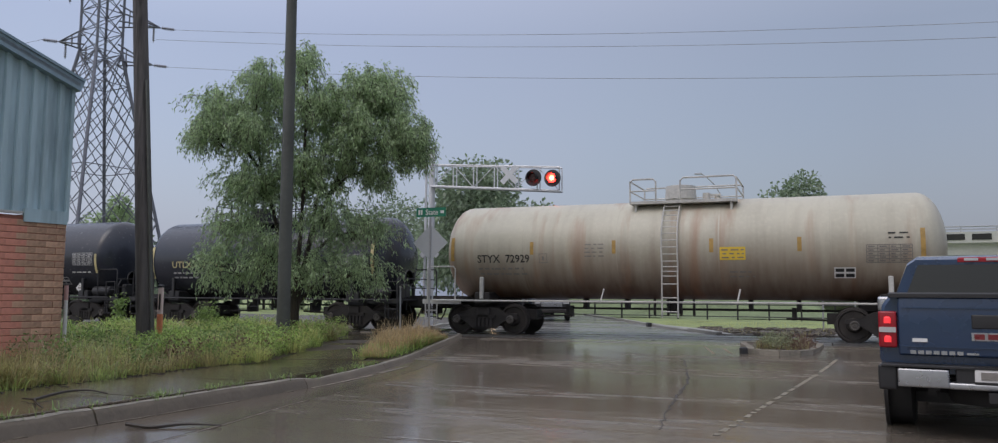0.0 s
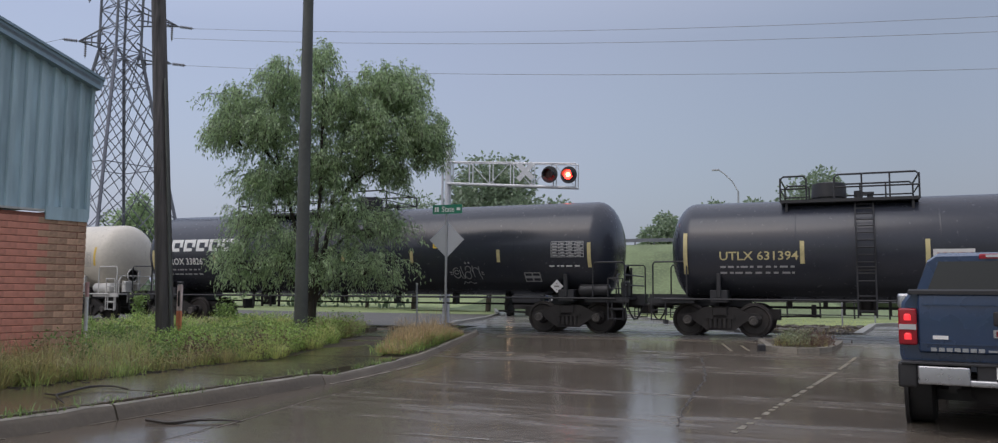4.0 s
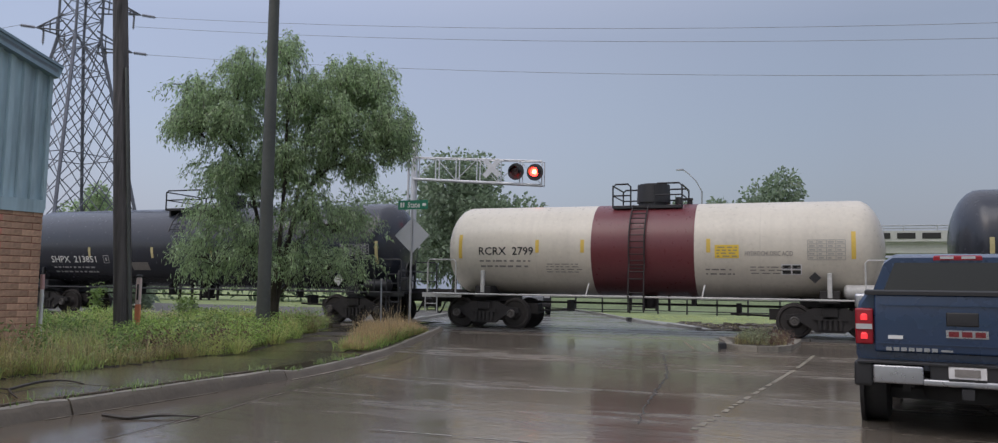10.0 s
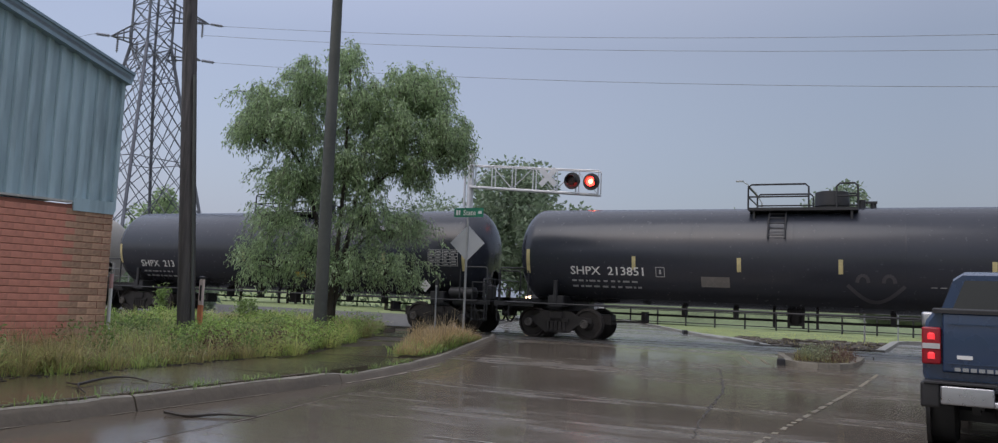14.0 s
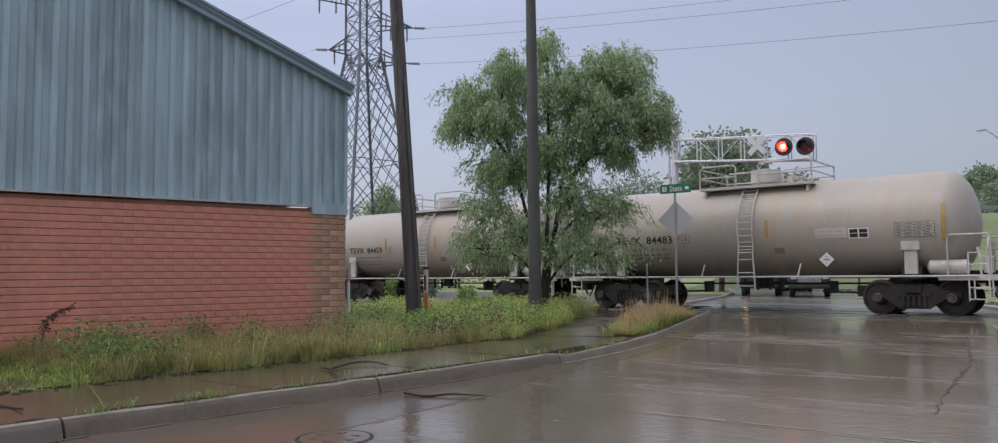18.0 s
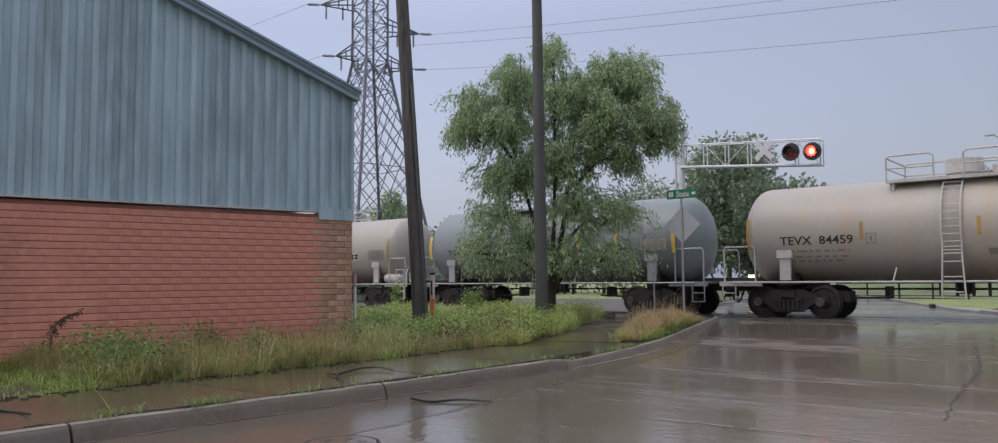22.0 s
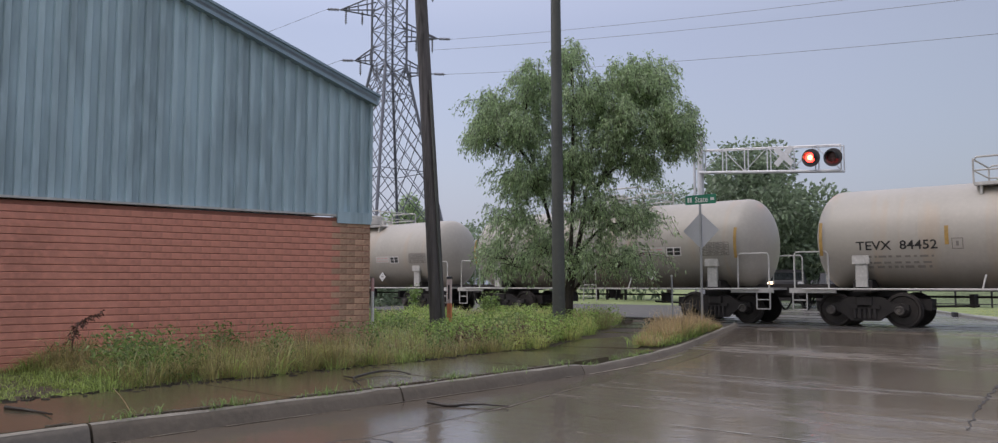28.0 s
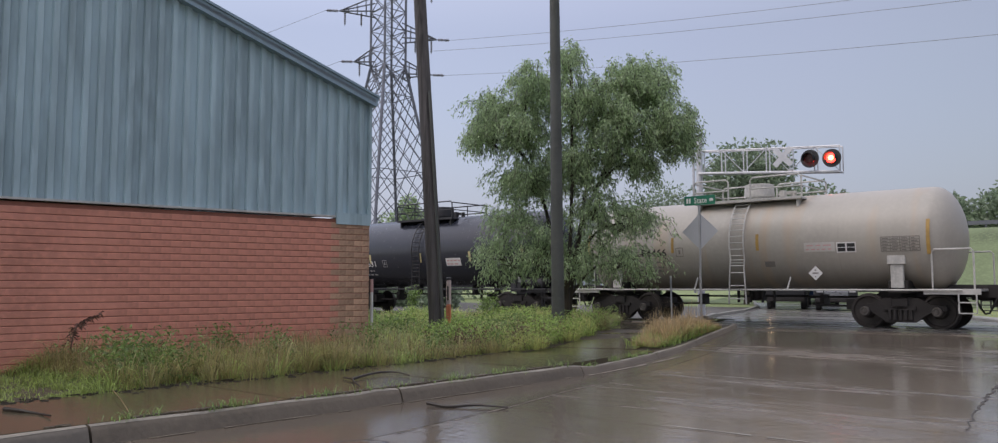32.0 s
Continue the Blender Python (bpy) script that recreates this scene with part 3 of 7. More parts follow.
# railway: ballast, ties, rails, crossing panels
bal = Shape()
for x0, x1 in ((-160, -11.3), (2.4, 120)):
    ring = lambda x: [(x, 21.9, -0.08), (x, 22.7, -0.035), (x, 26.5, -0.035), (x, 27.4, -0.08), (x, 27.4, -0.3), (x, 21.9, -0.3)]
    bal.loft([ring(x0), ring(x1)])
track = solid("ballast_bed", bal, M["ballast"], "grey stone ballast bed under the railway track", "ballast", kind="structure", smooth=0)
tie_me = Shape().block(0, 0, 0, 0.23, 2.6, 0.16, 0.015).mesh("tie", M["tie"])
for i in range(92):
    x = -11.6 - 0.53 * i if i < 70 else 2.7 + 0.53 * (i - 70)
    part("tie", tie_me, None, track, at=pose(x, 24.6, -0.085, 0, 0, random.uniform(-1, 1)))
for k, y in enumerate((23.88, 25.32)):
    r = Shape()
    for dx, w, z0, z1 in ((0, 0.14, -0.025, 0.0), (0, 0.02, 0.0, 0.09)):
        r.box(-20, y, (z0 + z1) / 2, 280, w, z1 - z0)
    rail = solid("rail", r, M["rail"], "rust-brown steel running rail on the ballast", "rail", group="running rails", kind="structure")
    part("rail_head", Shape().box(-20, y, 0.112, 280, 0.07, 0.036), M["railhead"], rail, "polished wet rail head")
cross = thing("crossing_surface", "dark wet rubber and concrete panels between the rails", "crossing", kind="structure")
for y0, y1 in ((22.2, 23.78), (23.98, 25.22), (25.42, 26.95)):
    for i in range(6):
        xa = -11.2 + i * 2.27 - (y0 - 22) * 0.25
        part("panel", Shape().block(xa + 1.12, (y0 + y1) / 2, 0.04, 2.24, y1 - y0, 0.16, 0.012), M["crossing"], cross)

# kerb pieces with open joints
kerb = thing("kerb", "worn concrete kerb edging the road, with cracked joints", "kerb", kind="structure")
run, acc = [], 0.0
pieces = []
for a, b in zip(KERB, KERB[1:]):
    run.append(a)
    acc += (b - a).length
    if any(a.y < j <= b.y for j in JOINTS):
        run.append(b)
        pieces.append(run)
        run, acc = [], 0.0
run.append(KERB[-1])
pieces.append(run)
for run in pieces:
    rings = []
    for i, p in enumerate(run):
        a, b = run[max(0, i - 1)], run[min(len(run) - 1, i + 1)]
        d = (b - a).normalized()
        nrm = Vector((-d.y, d.x, 0))
        q = p + d * (0.012 if i == 0 else -0.012 if i == len(run) - 1 else 0)
        z = road_z(q.y)
        low = 1.0 - 0.42 * drop(q.y)
        w1, w2 = 0.014 * noise.noise(q * 1.9), 0.012 * noise.noise(q * 3.1 + Vector((0, 0, 5)))
        rings.append([(*(q + nrm * (u + w1)).xy, z + h * low + w2 * (h > 0.05)) for u, h in ((-0.02, -0.03), (0.0, 0.02), (0.03, 0.10), (0.05, 0.135), (0.075, 0.152), (0.125, 0.155), (0.14, 0.145), (0.14, -0.03))])
    s = Shape().loft(rings)
    stone = part("kerb_stone", s, M["kerb_pale"] if run[-1].y < 3.5 else M["kerb"], kerb)
    # Paler strip puts skylight, along with wear, into the kerb top's colour.
    worn = Shape()
    for q in rings:
        wob = 0.35 + 0.5 * noise.noise(Vector((q[0][0] * 2, q[0][1] * 3.3, 7)))
        nose = Vector(q[3]).lerp(Vector(q[4]), wob)
        worn.v += [(nose.x + 0.002, nose.y, nose.z + 0.003), (q[4][0], q[4][1], q[4][2] + 0.003), (q[5][0], q[5][1], q[5][2] + 0.003), (q[6][0], q[6][1], q[6][2] + 0.003)]
    worn.f = [(4 * i + k, 4 * i + 4 + k, 4 * i + 5 + k, 4 * i + 1 + k) for i in range(len(rings) - 1) for k in range(3)]
    part("worn_edge", worn, M["kerb_worn"], stone, "pale worn top edge")

# island with weeds on the right of the crossing
isl = [(-1.62, 19.10), (-1.36, 18.74), (-1.0, 18.60), (-0.64, 18.78), (-0.42, 19.3), (-0.30, 20.2), (-0.22, 21.4), (-0.2, 22.1), (-2.05, 22.1), (-1.95, 21.2), (-1.74, 20.1)]
s = Shape().prism(isl, -0.02, 0.165)
island = solid("traffic_island", s, M["soil"], "small earth island with a concrete kerb edge", "island", kind="structure")
for a, b in zip(isl, isl[1:] + isl[:1]):
    a, b = Vector((*a, 0)), Vector((*b, 0))
    d = b - a
    m = (a + b) / 2
    part("kerb_stone", Shape().box(m.x, m.y, 0.085, d.length + 0.05, 0.15, 0.20, Matrix.Rotation(math.atan2(d.y, d.x), 3, "Z")), M["kerb_worn"], island)
s = Shape().block(0, 0, 0, 0.16, 0.12, 0.2, 0.02)
solid("drain_box", s, M["black"], "small black drain box at the island kerb", "drain box", at=pose(-1.76, 18.9, 0.12, 0, 0, 25))

# sidewalk slabs
WALK = catmull([(-8.1, -12, 0), (-8.1, 2, 0), (-8.1, 9, 0), (-8.6, 12.5, 0), (-10.2, 16.5, 0), (-11.7, 20, 0), (-12.6, 22.0, 0)], 6)
sidewalk = thing("sidewalk", "muddy rain-flooded concrete sidewalk beside the kerb", "sidewalk", kind="structure")
flags = [WALK[0]]
for p in WALK[1:]:
    if (p - flags[-1]).length > 1.7 or p == WALK[-1]:
        flags.append(p)
for a, b in zip(flags, flags[1:]):
    d = (b - a).normalized()
    nr = Vector((-d.y, d.x, 0)) * 0.80
    z = 0.158 + random.uniform(0, 0.008)
    g = d * 0.012
    ea, eb = (a - nr + g), (b - nr - g)
    if b.y < 15:
        # the slabs run up to the back of the kerb
        ea.x, eb.x = kerb_x(ea.y) - 0.155, kerb_x(eb.y) - 0.155
    poly = [tuple(ea.xy), tuple(eb.xy), tuple((b + nr - g).xy), tuple((a + nr + g).xy)]
    z -= 0.06 * drop(a.y) - 0.5 * road_z(a.y)
    part("slab", Shape().prism(poly, 0.0, z), M["walkway"], sidewalk)


# ---- brick and metal building ----
BX, BY, BROT = -11.06, 9.45, -10.7   # corner by the road, and the turn of its street wall
BLD = pose(BX, BY, 0, 0, 0, BROT)  # local: x into the building (-), y along the wall towards the camera (-)
WL, WH, EH = 17.0, 2.545, 4.565      # wall length, brick height, height at the corner
RIDGE = 8.3


def rake(y):
    return EH + 0.348 * (RIDGE - abs(-y - RIDGE))


wall_street = thing("wall_street", "painted red brick wall under blue-green metal siding", "wall", at=BLD, kind="structure")
part("backing", Shape().box(-0.109, -WL / 2, WH / 2 - 0.03, 0.2, WL - 0.02, WH - 0.14), M["mortar"], wall_street, "painted mortar bed")
gb = Shape()
prof = [(-0.01, WH), (-RIDGE, WH), (-WL + 0.01, WH), (-WL + 0.01, rake(-WL)), (-RIDGE, rake(-RIDGE)), (-0.01, rake(0))]
gb.v = [(-0.1, y, z) for y, z in prof] + [(-0.2, y, z) for y, z in prof]
gb.f = [tuple(range(5, -1, -1)), tuple(range(6, 12))] + [(i, (i + 1) % 6, 6 + (i + 1) % 6, 6 + i) for i in range(6)]
part("gable_backing", gb, M["clad_trim"], wall_street)
# siding sheets, each with a raised rib
for i in range(84):
    y1, y0 = -0.02 - i * 0.203, -0.02 - (i + 1) * 0.203
    if y0 < -WL:
        break
    z0 = WH - 0.04
    s = Shape()
    xs = ((y1, 0.0), (y1 - 0.092, 0.0), (y1 - 0.106, 0.046), (y1 - 0.180, 0.046), (y0 + 0.001, 0.0))
    low = [(-0.095 + 0.03 + d, y, z0) for y, d in xs]
    top = [(-0.095 + 0.03 + d, y, rake(y) - 0.02) for y, d in xs]
    n = len(xs)
    back0 = [(-0.098, y, z0) for y, d in reversed(xs)]
    back1 = [(-0.098, y, rake(y) - 0.02) for y, d in reversed(xs)]
    s.loft([low + back0, top + back1])
    part("siding_sheet", s, M["clad"], wall_street)
# drip flashing, corner trim, rake board
part("flashing", Shape().box(-0.012, -WL / 2 - 0.33, WH - 0.058, 0.12, WL - 0.72, 0.032), M["offwhite"], wall_street, "pale drip flashing")
part("corner_skirt", Shape().box(-0.005, -0.33, WH - 0.09, 0.06, 0.66, 0.2), M["clad"], wall_street)
part("corner_trim", Shape().box(-0.045, -0.0, (WH + EH) / 2 - 0.08, 0.11, 0.05, EH - WH + 0.12), M["clad"], wall_street)
for ya, yb in ((0.09, -RIDGE), (-RIDGE, -WL - 0.03)):
    a, b = Vector((0.0, ya, rake(ya) + 0.03)), Vector((0.0, yb, rake(yb) + 0.03))
    d = b - a
    rot = Matrix.Rotation(math.atan2(d.z, d.y), 3, "X")
    m = (a + b) / 2
    part("rake_board", Shape().box(m.x, m.y, m.z, 0.2, d.length, 0.17, rot), M["clad_trim"], wall_street, "blue-grey metal rake trim")
    part("rake_lip", Shape().box(m.x + 0.01, m.y, m.z + 0.10, 0.24, d.length + 0.04, 0.04, rot), M["clad_trim"], wall_street)
shell = Shape()
shell.box(-6, -0.12, (WH) / 2 + 0.05, 11.6, 0.2, WH - 0.1).box(-6, -WL + 0.1, EH / 2, 11.6, 0.2, EH - 0.1).box(-12, -WL / 2, EH / 2, 0.2, WL, EH - 0.1)
solid("wall_track_side", shell, M["mortar_tan"], "plain brick walls closing the building", "wall", kind="structure", at=BLD)
s = Shape().box(-6, -0.12, (WH + EH) / 2 + 0.05, 11.6, 0.12, EH - WH - 0.1)
solid("siding_track_side", s, M["clad"], "blue-green metal siding above the side wall", "wall", kind="structure", at=BLD)
s = Shape()
for ya, yb in ((0.05, -RIDGE), (-RIDGE, -WL - 0.05)):
    s.add([(0.1, ya, rake(ya) + 0.06), (0.1, yb, rake(yb) + 0.06), (-12.3, yb, rake(yb) + 0.06), (-12.3, ya, rake(ya) + 0.06),
           (0.1, ya, rake(ya) + 0.0), (0.1, yb, rake(yb) + 0.0), (-12.3, yb, rake(yb) + 0.0), (-12.3, ya, rake(ya) + 0.0)],
          [(0, 1, 2, 3), (7, 6, 5, 4), (0, 4, 5, 1), (1, 5, 6, 2), (2, 6, 7, 3), (3, 7, 4, 0)])
solid("roof", s, M["roof"], "low-pitched metal sheet roof", "roof", kind="structure", at=BLD)


# ---- poles, signs, signal ----
def leaning(p0, top, r0, r1, mat, parent, name, n=14):
    s = Shape()
    a, b = Vector(p0), Vector(top)
    rings = []
    for k in range(9):
        t = k / 8
        c = a.lerp(b, t)
        r = r0 + (r1 - r0) * t
        rings.append([(c.x + r * (1 + 0.05 * math.sin(3 * q + k)) * math.cos(2 * math.pi * q / n), c.y + r * math.sin(2 * math.pi * q / n), c.z) for q in range(n)])
    s.loft(rings)
    return part(name, s, mat, parent)


pole = thing("utility_pole", "tall weathered dark wooden utility pole, leaning slightly", "utility pole")
leaning((-11.866, 12.0, 0.05), (-12.74, 12.0, 10.9), 0.165, 0.12, M["pole_wood"], pole, "shaft")
part("conduit", Shape().tube([(-11.67, 11.96, 0.1), (-12.12, 11.96, 5.4)], 0.03), M["pole_grey"], pole, "grey cable conduit")
lp = thing("light_pole", "slim greenish-grey pole standing in the grass", "pole")
leaning((-11.25, 15.31, 0.05), (-11.29, 15.28, 11.5), 0.155, 0.10, M["pole_grey"], lp, "shaft")
om = thing("marker_post", "orange and white marker post beside the wooden pole", "marker post")
part("post", Shape().block(-11.94, 12.38, 0.48, 0.14, 0.05, 0.86, 0.02), M["orange"], om)
part("sleeve", Shape().block(-11.94, 12.38, 1.165, 0.137, 0.046, 0.51, 0.02), M["pink"], om, "faded pinkish white upper half")
part("cap", Shape().block(-11.94, 12.38, 1.445, 0.148, 0.055, 0.05, 0.015), M["truck_black"], om, "black cap")
part("label_plate", Shape().box(-11.94, 12.354, 1.14, 0.04, 0.006, 0.3), M["ink"], om, "dark writing bar")
wp = thing("marker_post", "thin white post with a red top by the brick corner", "marker post")
part("post", Shape().cyl((-11.56, 9.95, 0.1), (-11.58, 9.96, 1.18), 0.03), M["white"], wp)
part("cap", Shape().cyl((-11.58, 9.96, 1.18), (-11.585, 9.96, 1.42), 0.033), M["placard_red"], wp, "red top")

tp = thing("marker_post", "thin grey steel post beside the crossing", "post")
part("post", Shape().cyl((-11.03, 20.3, 0.05), (-11.05, 20.3, 1.5), 0.024), M["galv"], tp)
part("cap", Shape().cyl((-11.05, 20.3, 1.5), (-11.05, 20.3, 1.56), 0.03), M["offwhite"], tp, "pale cap")

SX, SY = -9.65, 19.3
sg = thing("street_sign", "green street name sign over the bare back of a diamond sign", "street sign")
part("post", Shape().box(SX, SY, 1.85, 0.05, 0.035, 3.5), M["galv"], sg)
part("name_plate", Shape().block(SX + 0.03, SY - 0.03, 3.48, 0.86, 0.012, 0.24, 0.004), M["sign_green"], sg, "green name plate")
vs, fs = lettering("State")
part("lettering", Shape().add([(SX - 0.12 + 0.36 * v[0], SY - 0.042, 3.405 + 0.15 * v[1]) for v in vs], fs), M["white"], sg, "white letters")
for bx_, bw, bz in ((-0.31, 0.05, 0.13), (-0.24, 0.05, 0.13), (0.36, 0.1, 0.07)):
    part("bar", Shape().box(SX + bx_, SY - 0.04, 3.48, bw, 0.004, bz), M["white"], sg)
dm = Shape()
rr = 0.475
ring = lambda y: [(SX + rr * 1.06 * a, y, 2.68 + rr * b) for a, b in ((0, -1), (0.06, -0.94), (0.94, -0.06), (1, 0), (0.94, 0.06), (0.06, 0.94), (0, 1), (-0.06, 0.94), (-0.94, 0.06), (-1, 0), (-0.94, -0.06), (-0.06, -0.94))]
part("diamond_panel", dm.loft([ring(SY + 0.02), ring(SY + 0.024)]), M["signback"], sg, "bare aluminium back of a diamond sign")

MX, MY = -14.05, 28.25
sig = thing("crossing_signal", "white cantilever railway crossing signal with flashing red lamps", "crossing signal")
part("mast", Shape().cyl((MX - 0.06, MY, 0.0), (MX - 0.02, MY, 6.95), 0.14, 0.12, 14), M["alu"], sig)
part("conduit", Shape().cyl((MX - 0.3, MY, 1.0), (MX - 0.27, MY, 6.3), 0.05), M["alu"], sig)
part("base_plate", Shape().block(MX - 0.06, MY, 0.08, 0.55, 0.55, 0.12, 0.02), M["galv"], sig, "square base plate")
A0, A1 = MX, -8.86
zt0, zt1, zb0, zb1 = 6.34, 5.98, 5.52, 5.12
for nm, yy in (("front", -0.16), ("rear", 0.16)):
    for za, zb in ((zt0, zt1), (zb0, zb1)):
        part("chord", Shape().cyl((A0, MY + yy, za), (A1, MY + yy, zb), 0.027, n=8), M["alu"], sig)
at_ = lambda f, a, b: a + (b - a) * f
for i in range(7):
    f = (0.02 + i * 0.163)
    x = at_(f, A0, A1)
    part("upright", Shape().box(x, MY - 0.16, at_(f, (zt0 + zb0) / 2, (zt1 + zb1) / 2), 0.036, 0.036, 0.84), M["alu"], sig)
    part("upright", Shape().box(x, MY + 0.16, at_(f, (zt0 + zb0) / 2, (zt1 + zb1) / 2), 0.036, 0.036, 0.84), M["alu"], sig)
    if i < 6:
        g = f + 0.163
        za, zb = (at_(f, zt0, zt1), at_(g, zb0, zb1)) if i % 2 else (at_(f, zb0, zb1), at_(g, zt0, zt1))
        part("diagonal", Shape().cyl((x, MY - 0.16, za), (at_(g, A0, A1), MY - 0.16, zb), 0.017, n=6), M["alu"], sig)
part("walkway_deck", Shape().add([(A0, MY - 0.2, zb0 - 0.05), (A1 - 0.0, MY - 0.2, zb1 - 0.05), (A1, MY + 0.2, zb1 - 0.05), (A0, MY + 0.2, zb0 - 0.05),
                          (A0, MY - 0.2, zb0 - 0.0), (A1, MY - 0.2, zb1 - 0.0), (A1, MY + 0.2, zb1), (A0, MY + 0.2, zb0)],
                         [(3, 2, 1, 0), (4, 5, 6, 7), (0, 1, 5, 4), (1, 2, 6, 5), (2, 3, 7, 6), (3, 0, 4, 7)]), M["alu"], sig)
for cx, cz, k in ((-10.78, 5.78, 0.42), (MX + 0.02, 3.15, 0.5)):
    for a in (45, -45):
        part("crossbuck_blade", Shape().box(cx, MY - 0.24 - 0.012 * (a > 0), cz, 2.0 * k, 0.02, 0.2, Matrix.Rotation(radians(a), 3, "Y")), M["alu"], sig, "white crossbuck blade")
BULBS = []
for cx, cz in ((-9.80, 5.60), (-9.07, 5.55)):
    part("target_disc", Shape().lathe([(-0.012, 0.31), (0.012, 0.31)], 28, "y", (cx, MY - 0.36, cz)), M["black"], sig, "round black background disc")
    hood = Shape()
    n = 24
    for yy in (MY - 0.37, MY - 0.62):
        for r in (0.185, 0.175):
            hood.v += [(cx + r * math.cos(math.pi * (i / (n - 1)) * 1.24 - 0.38), yy, cz + r * math.sin(math.pi * (i / (n - 1)) * 1.24 - 0.38)) for i in range(n)]
    for i in range(n - 1):
        hood.f += [(i, i + 1, 2 * n + i + 1, 2 * n + i), (n + i + 1, n + i, 3 * n + i, 3 * n + i + 1)]
    part("hood", hood, M["black"], sig, "black lamp hood")
    part("lens", Shape().lathe([(-0.01, 0.165), (0.01, 0.165)], 24, "y", (cx, MY - 0.385, cz)), M["red_dark"], sig, "dark red unlit lens")
    # an added disc, lit in front and dark behind, turned to imitate flashing
    bulb = part("lamp_disc", Shape().lathe([(-0.016, 0.14), (-0.012, 0.168), (-0.002, 0.168)], 24, "y"), M["red_glow"], sig, "glowing red lamp face", at=pose(cx, MY - 0.43, cz))
    part("lamp_core", Shape().lathe([(-0.024, 0.05), (-0.02, 0.075), (-0.016, 0.08)], 16, "y"), M["core_glow"], bulb, "bright lamp core")
    part("lamp_back", Shape().lathe([(0.0, 0.172), (0.014, 0.172), (0.016, 0.10)], 24, "y"), M["red_dark"], bulb, "dark red lamp back")
    BULBS.append((bulb, cx, cz))


# ---- transmission tower and wires ----
TX, TY = -44.8, 39.9
tower = thing("transmission_tower", "grey steel lattice transmission tower behind the train", "pylon")
ang = radians(-52.8)


def side(z):
    return 7.6 - (7.6 - 1.85) * min(1, z / 17.4)


def corner(k, z):
    a = ang + k * math.pi / 2
    r = side(z) * 0.7071
    return Vector((TX + r * math.cos(a), TY + r * math.sin(a), z))


levels = [0, 2.1, 4.1, 6.0, 7.8, 9.5, 11.1, 12.6, 14.0, 15.2, 16.3, 17.4, 18.8, 20.2, 21.6, 23.0, 24.4, 25.8]
for k in range(4):
    part("leg", Shape().cyl(corner(k, 0), corner(k, 17.4), 0.11, n=6).cyl(corner(k, 17.4), corner(k, 25.8), 0.085, n=6), M["lattice"], tower)
    br = Shape()
    for i in range(len(levels) - 1):
        a, b = levels[i], levels[i + 1]
        hop = levels[i + 1] if a >= 17.3 else levels[min(i + 3, 11)]
        br.cyl(corner(k, a), corner(k + 1, hop), 0.034, n=5)
        br.cyl(corner(k + 1, a), corner(k, hop), 0.034, n=5)
        if a >= 16 or i in (4, 8):
            br.cyl(corner(k, b), corner(k + 1, b), 0.034, n=5)
    part("bracing", br, M["lattice"], tower)
ax = Vector((0.667, 0.745, 0))
TIPS = []
for sgn, ln, z in ((1, 3.6, 19.7), (1, 3.2, 17.0), (-1, 2.5, 17.8), (-1, 3.6, 21.6), (1, 3.6, 23.6), (-1, 3.6, 24.8)):
    c = Vector((TX, TY, z))
    tip = c + ax * sgn * ln
    arm = Shape()
    base = [c + ax * sgn * 1.0 + Vector((-ax.y, ax.x, 0)) * q + Vector((0, 0, h)) for q in (-0.75, 0.75) for h in (-0.15, 0.95)]
    for p in base:
        arm.cyl(p, tip, 0.055, n=5)
    for f in (0.25, 0.5, 0.75):
        q = [p.lerp(tip, f) for p in base]
        arm.cyl(q[0], q[1], 0.035, n=4).cyl(q[2], q[3], 0.035, n=4).cyl(q[0], q[2], 0.035, n=4).cyl(q[1], q[2], 0.03, n=4)
    part("crossarm", arm, M["lattice"], tower)
    ins = Shape()
    for j in range(8):
        p = tip + ax * sgn * (0.12 + 0.1 * j)
        ins.cyl(p, p + ax * sgn * 0.07, 0.10, n=8)
    ins.cyl(tip, tip + ax * sgn * 1.0, 0.03, n=5)
    part("insulator", ins, M["insulator"], tower, "string of insulator discs")
    for j in range(2):
        hang = Shape()
        p = tip - ax * sgn * (0.4 + j * 1.2)
        for q in range(6):
            hang.cyl(p - Vector((0, 0, 0.15 + 0.15 * q)), p - Vector((0, 0, 0.22 + 0.15 * q)), 0.08, n=6)
        hang.cyl(p, p - Vector((0, 0, 1.1)), 0.025, n=4)
        part("insulator", hang, M["insulator"], tower)
    TIPS.append(tip + ax * sgn * 1.0)


def wire(a, b, sag, r=0.013, n=40):
    s = Shape()
    a, b = Vector(a), Vector(b)
    pts = [a.lerp(b, i / n) - Vector((0, 0, 4 * sag * (i / n) * (1 - i / n))) for i in range(n + 1)]
    s.tube(pts, r, 5)
    return solid("power_line", s, M["wire"], "thin grey overhead power line across the sky", "power line", group="power lines")


wire(TIPS[0], (147, 44, 19.9), 7.0)
wire(TIPS[0] - Vector((0.9, 0.9, 0.85)), (147, 44, 18.9), 7.0)
wire(TIPS[1], (147, 44, 17.2), 6.8)
wire(TIPS[2], (-190, 20, 18), 4)
wire(TIPS[3], (-190, 15, 21), 4)

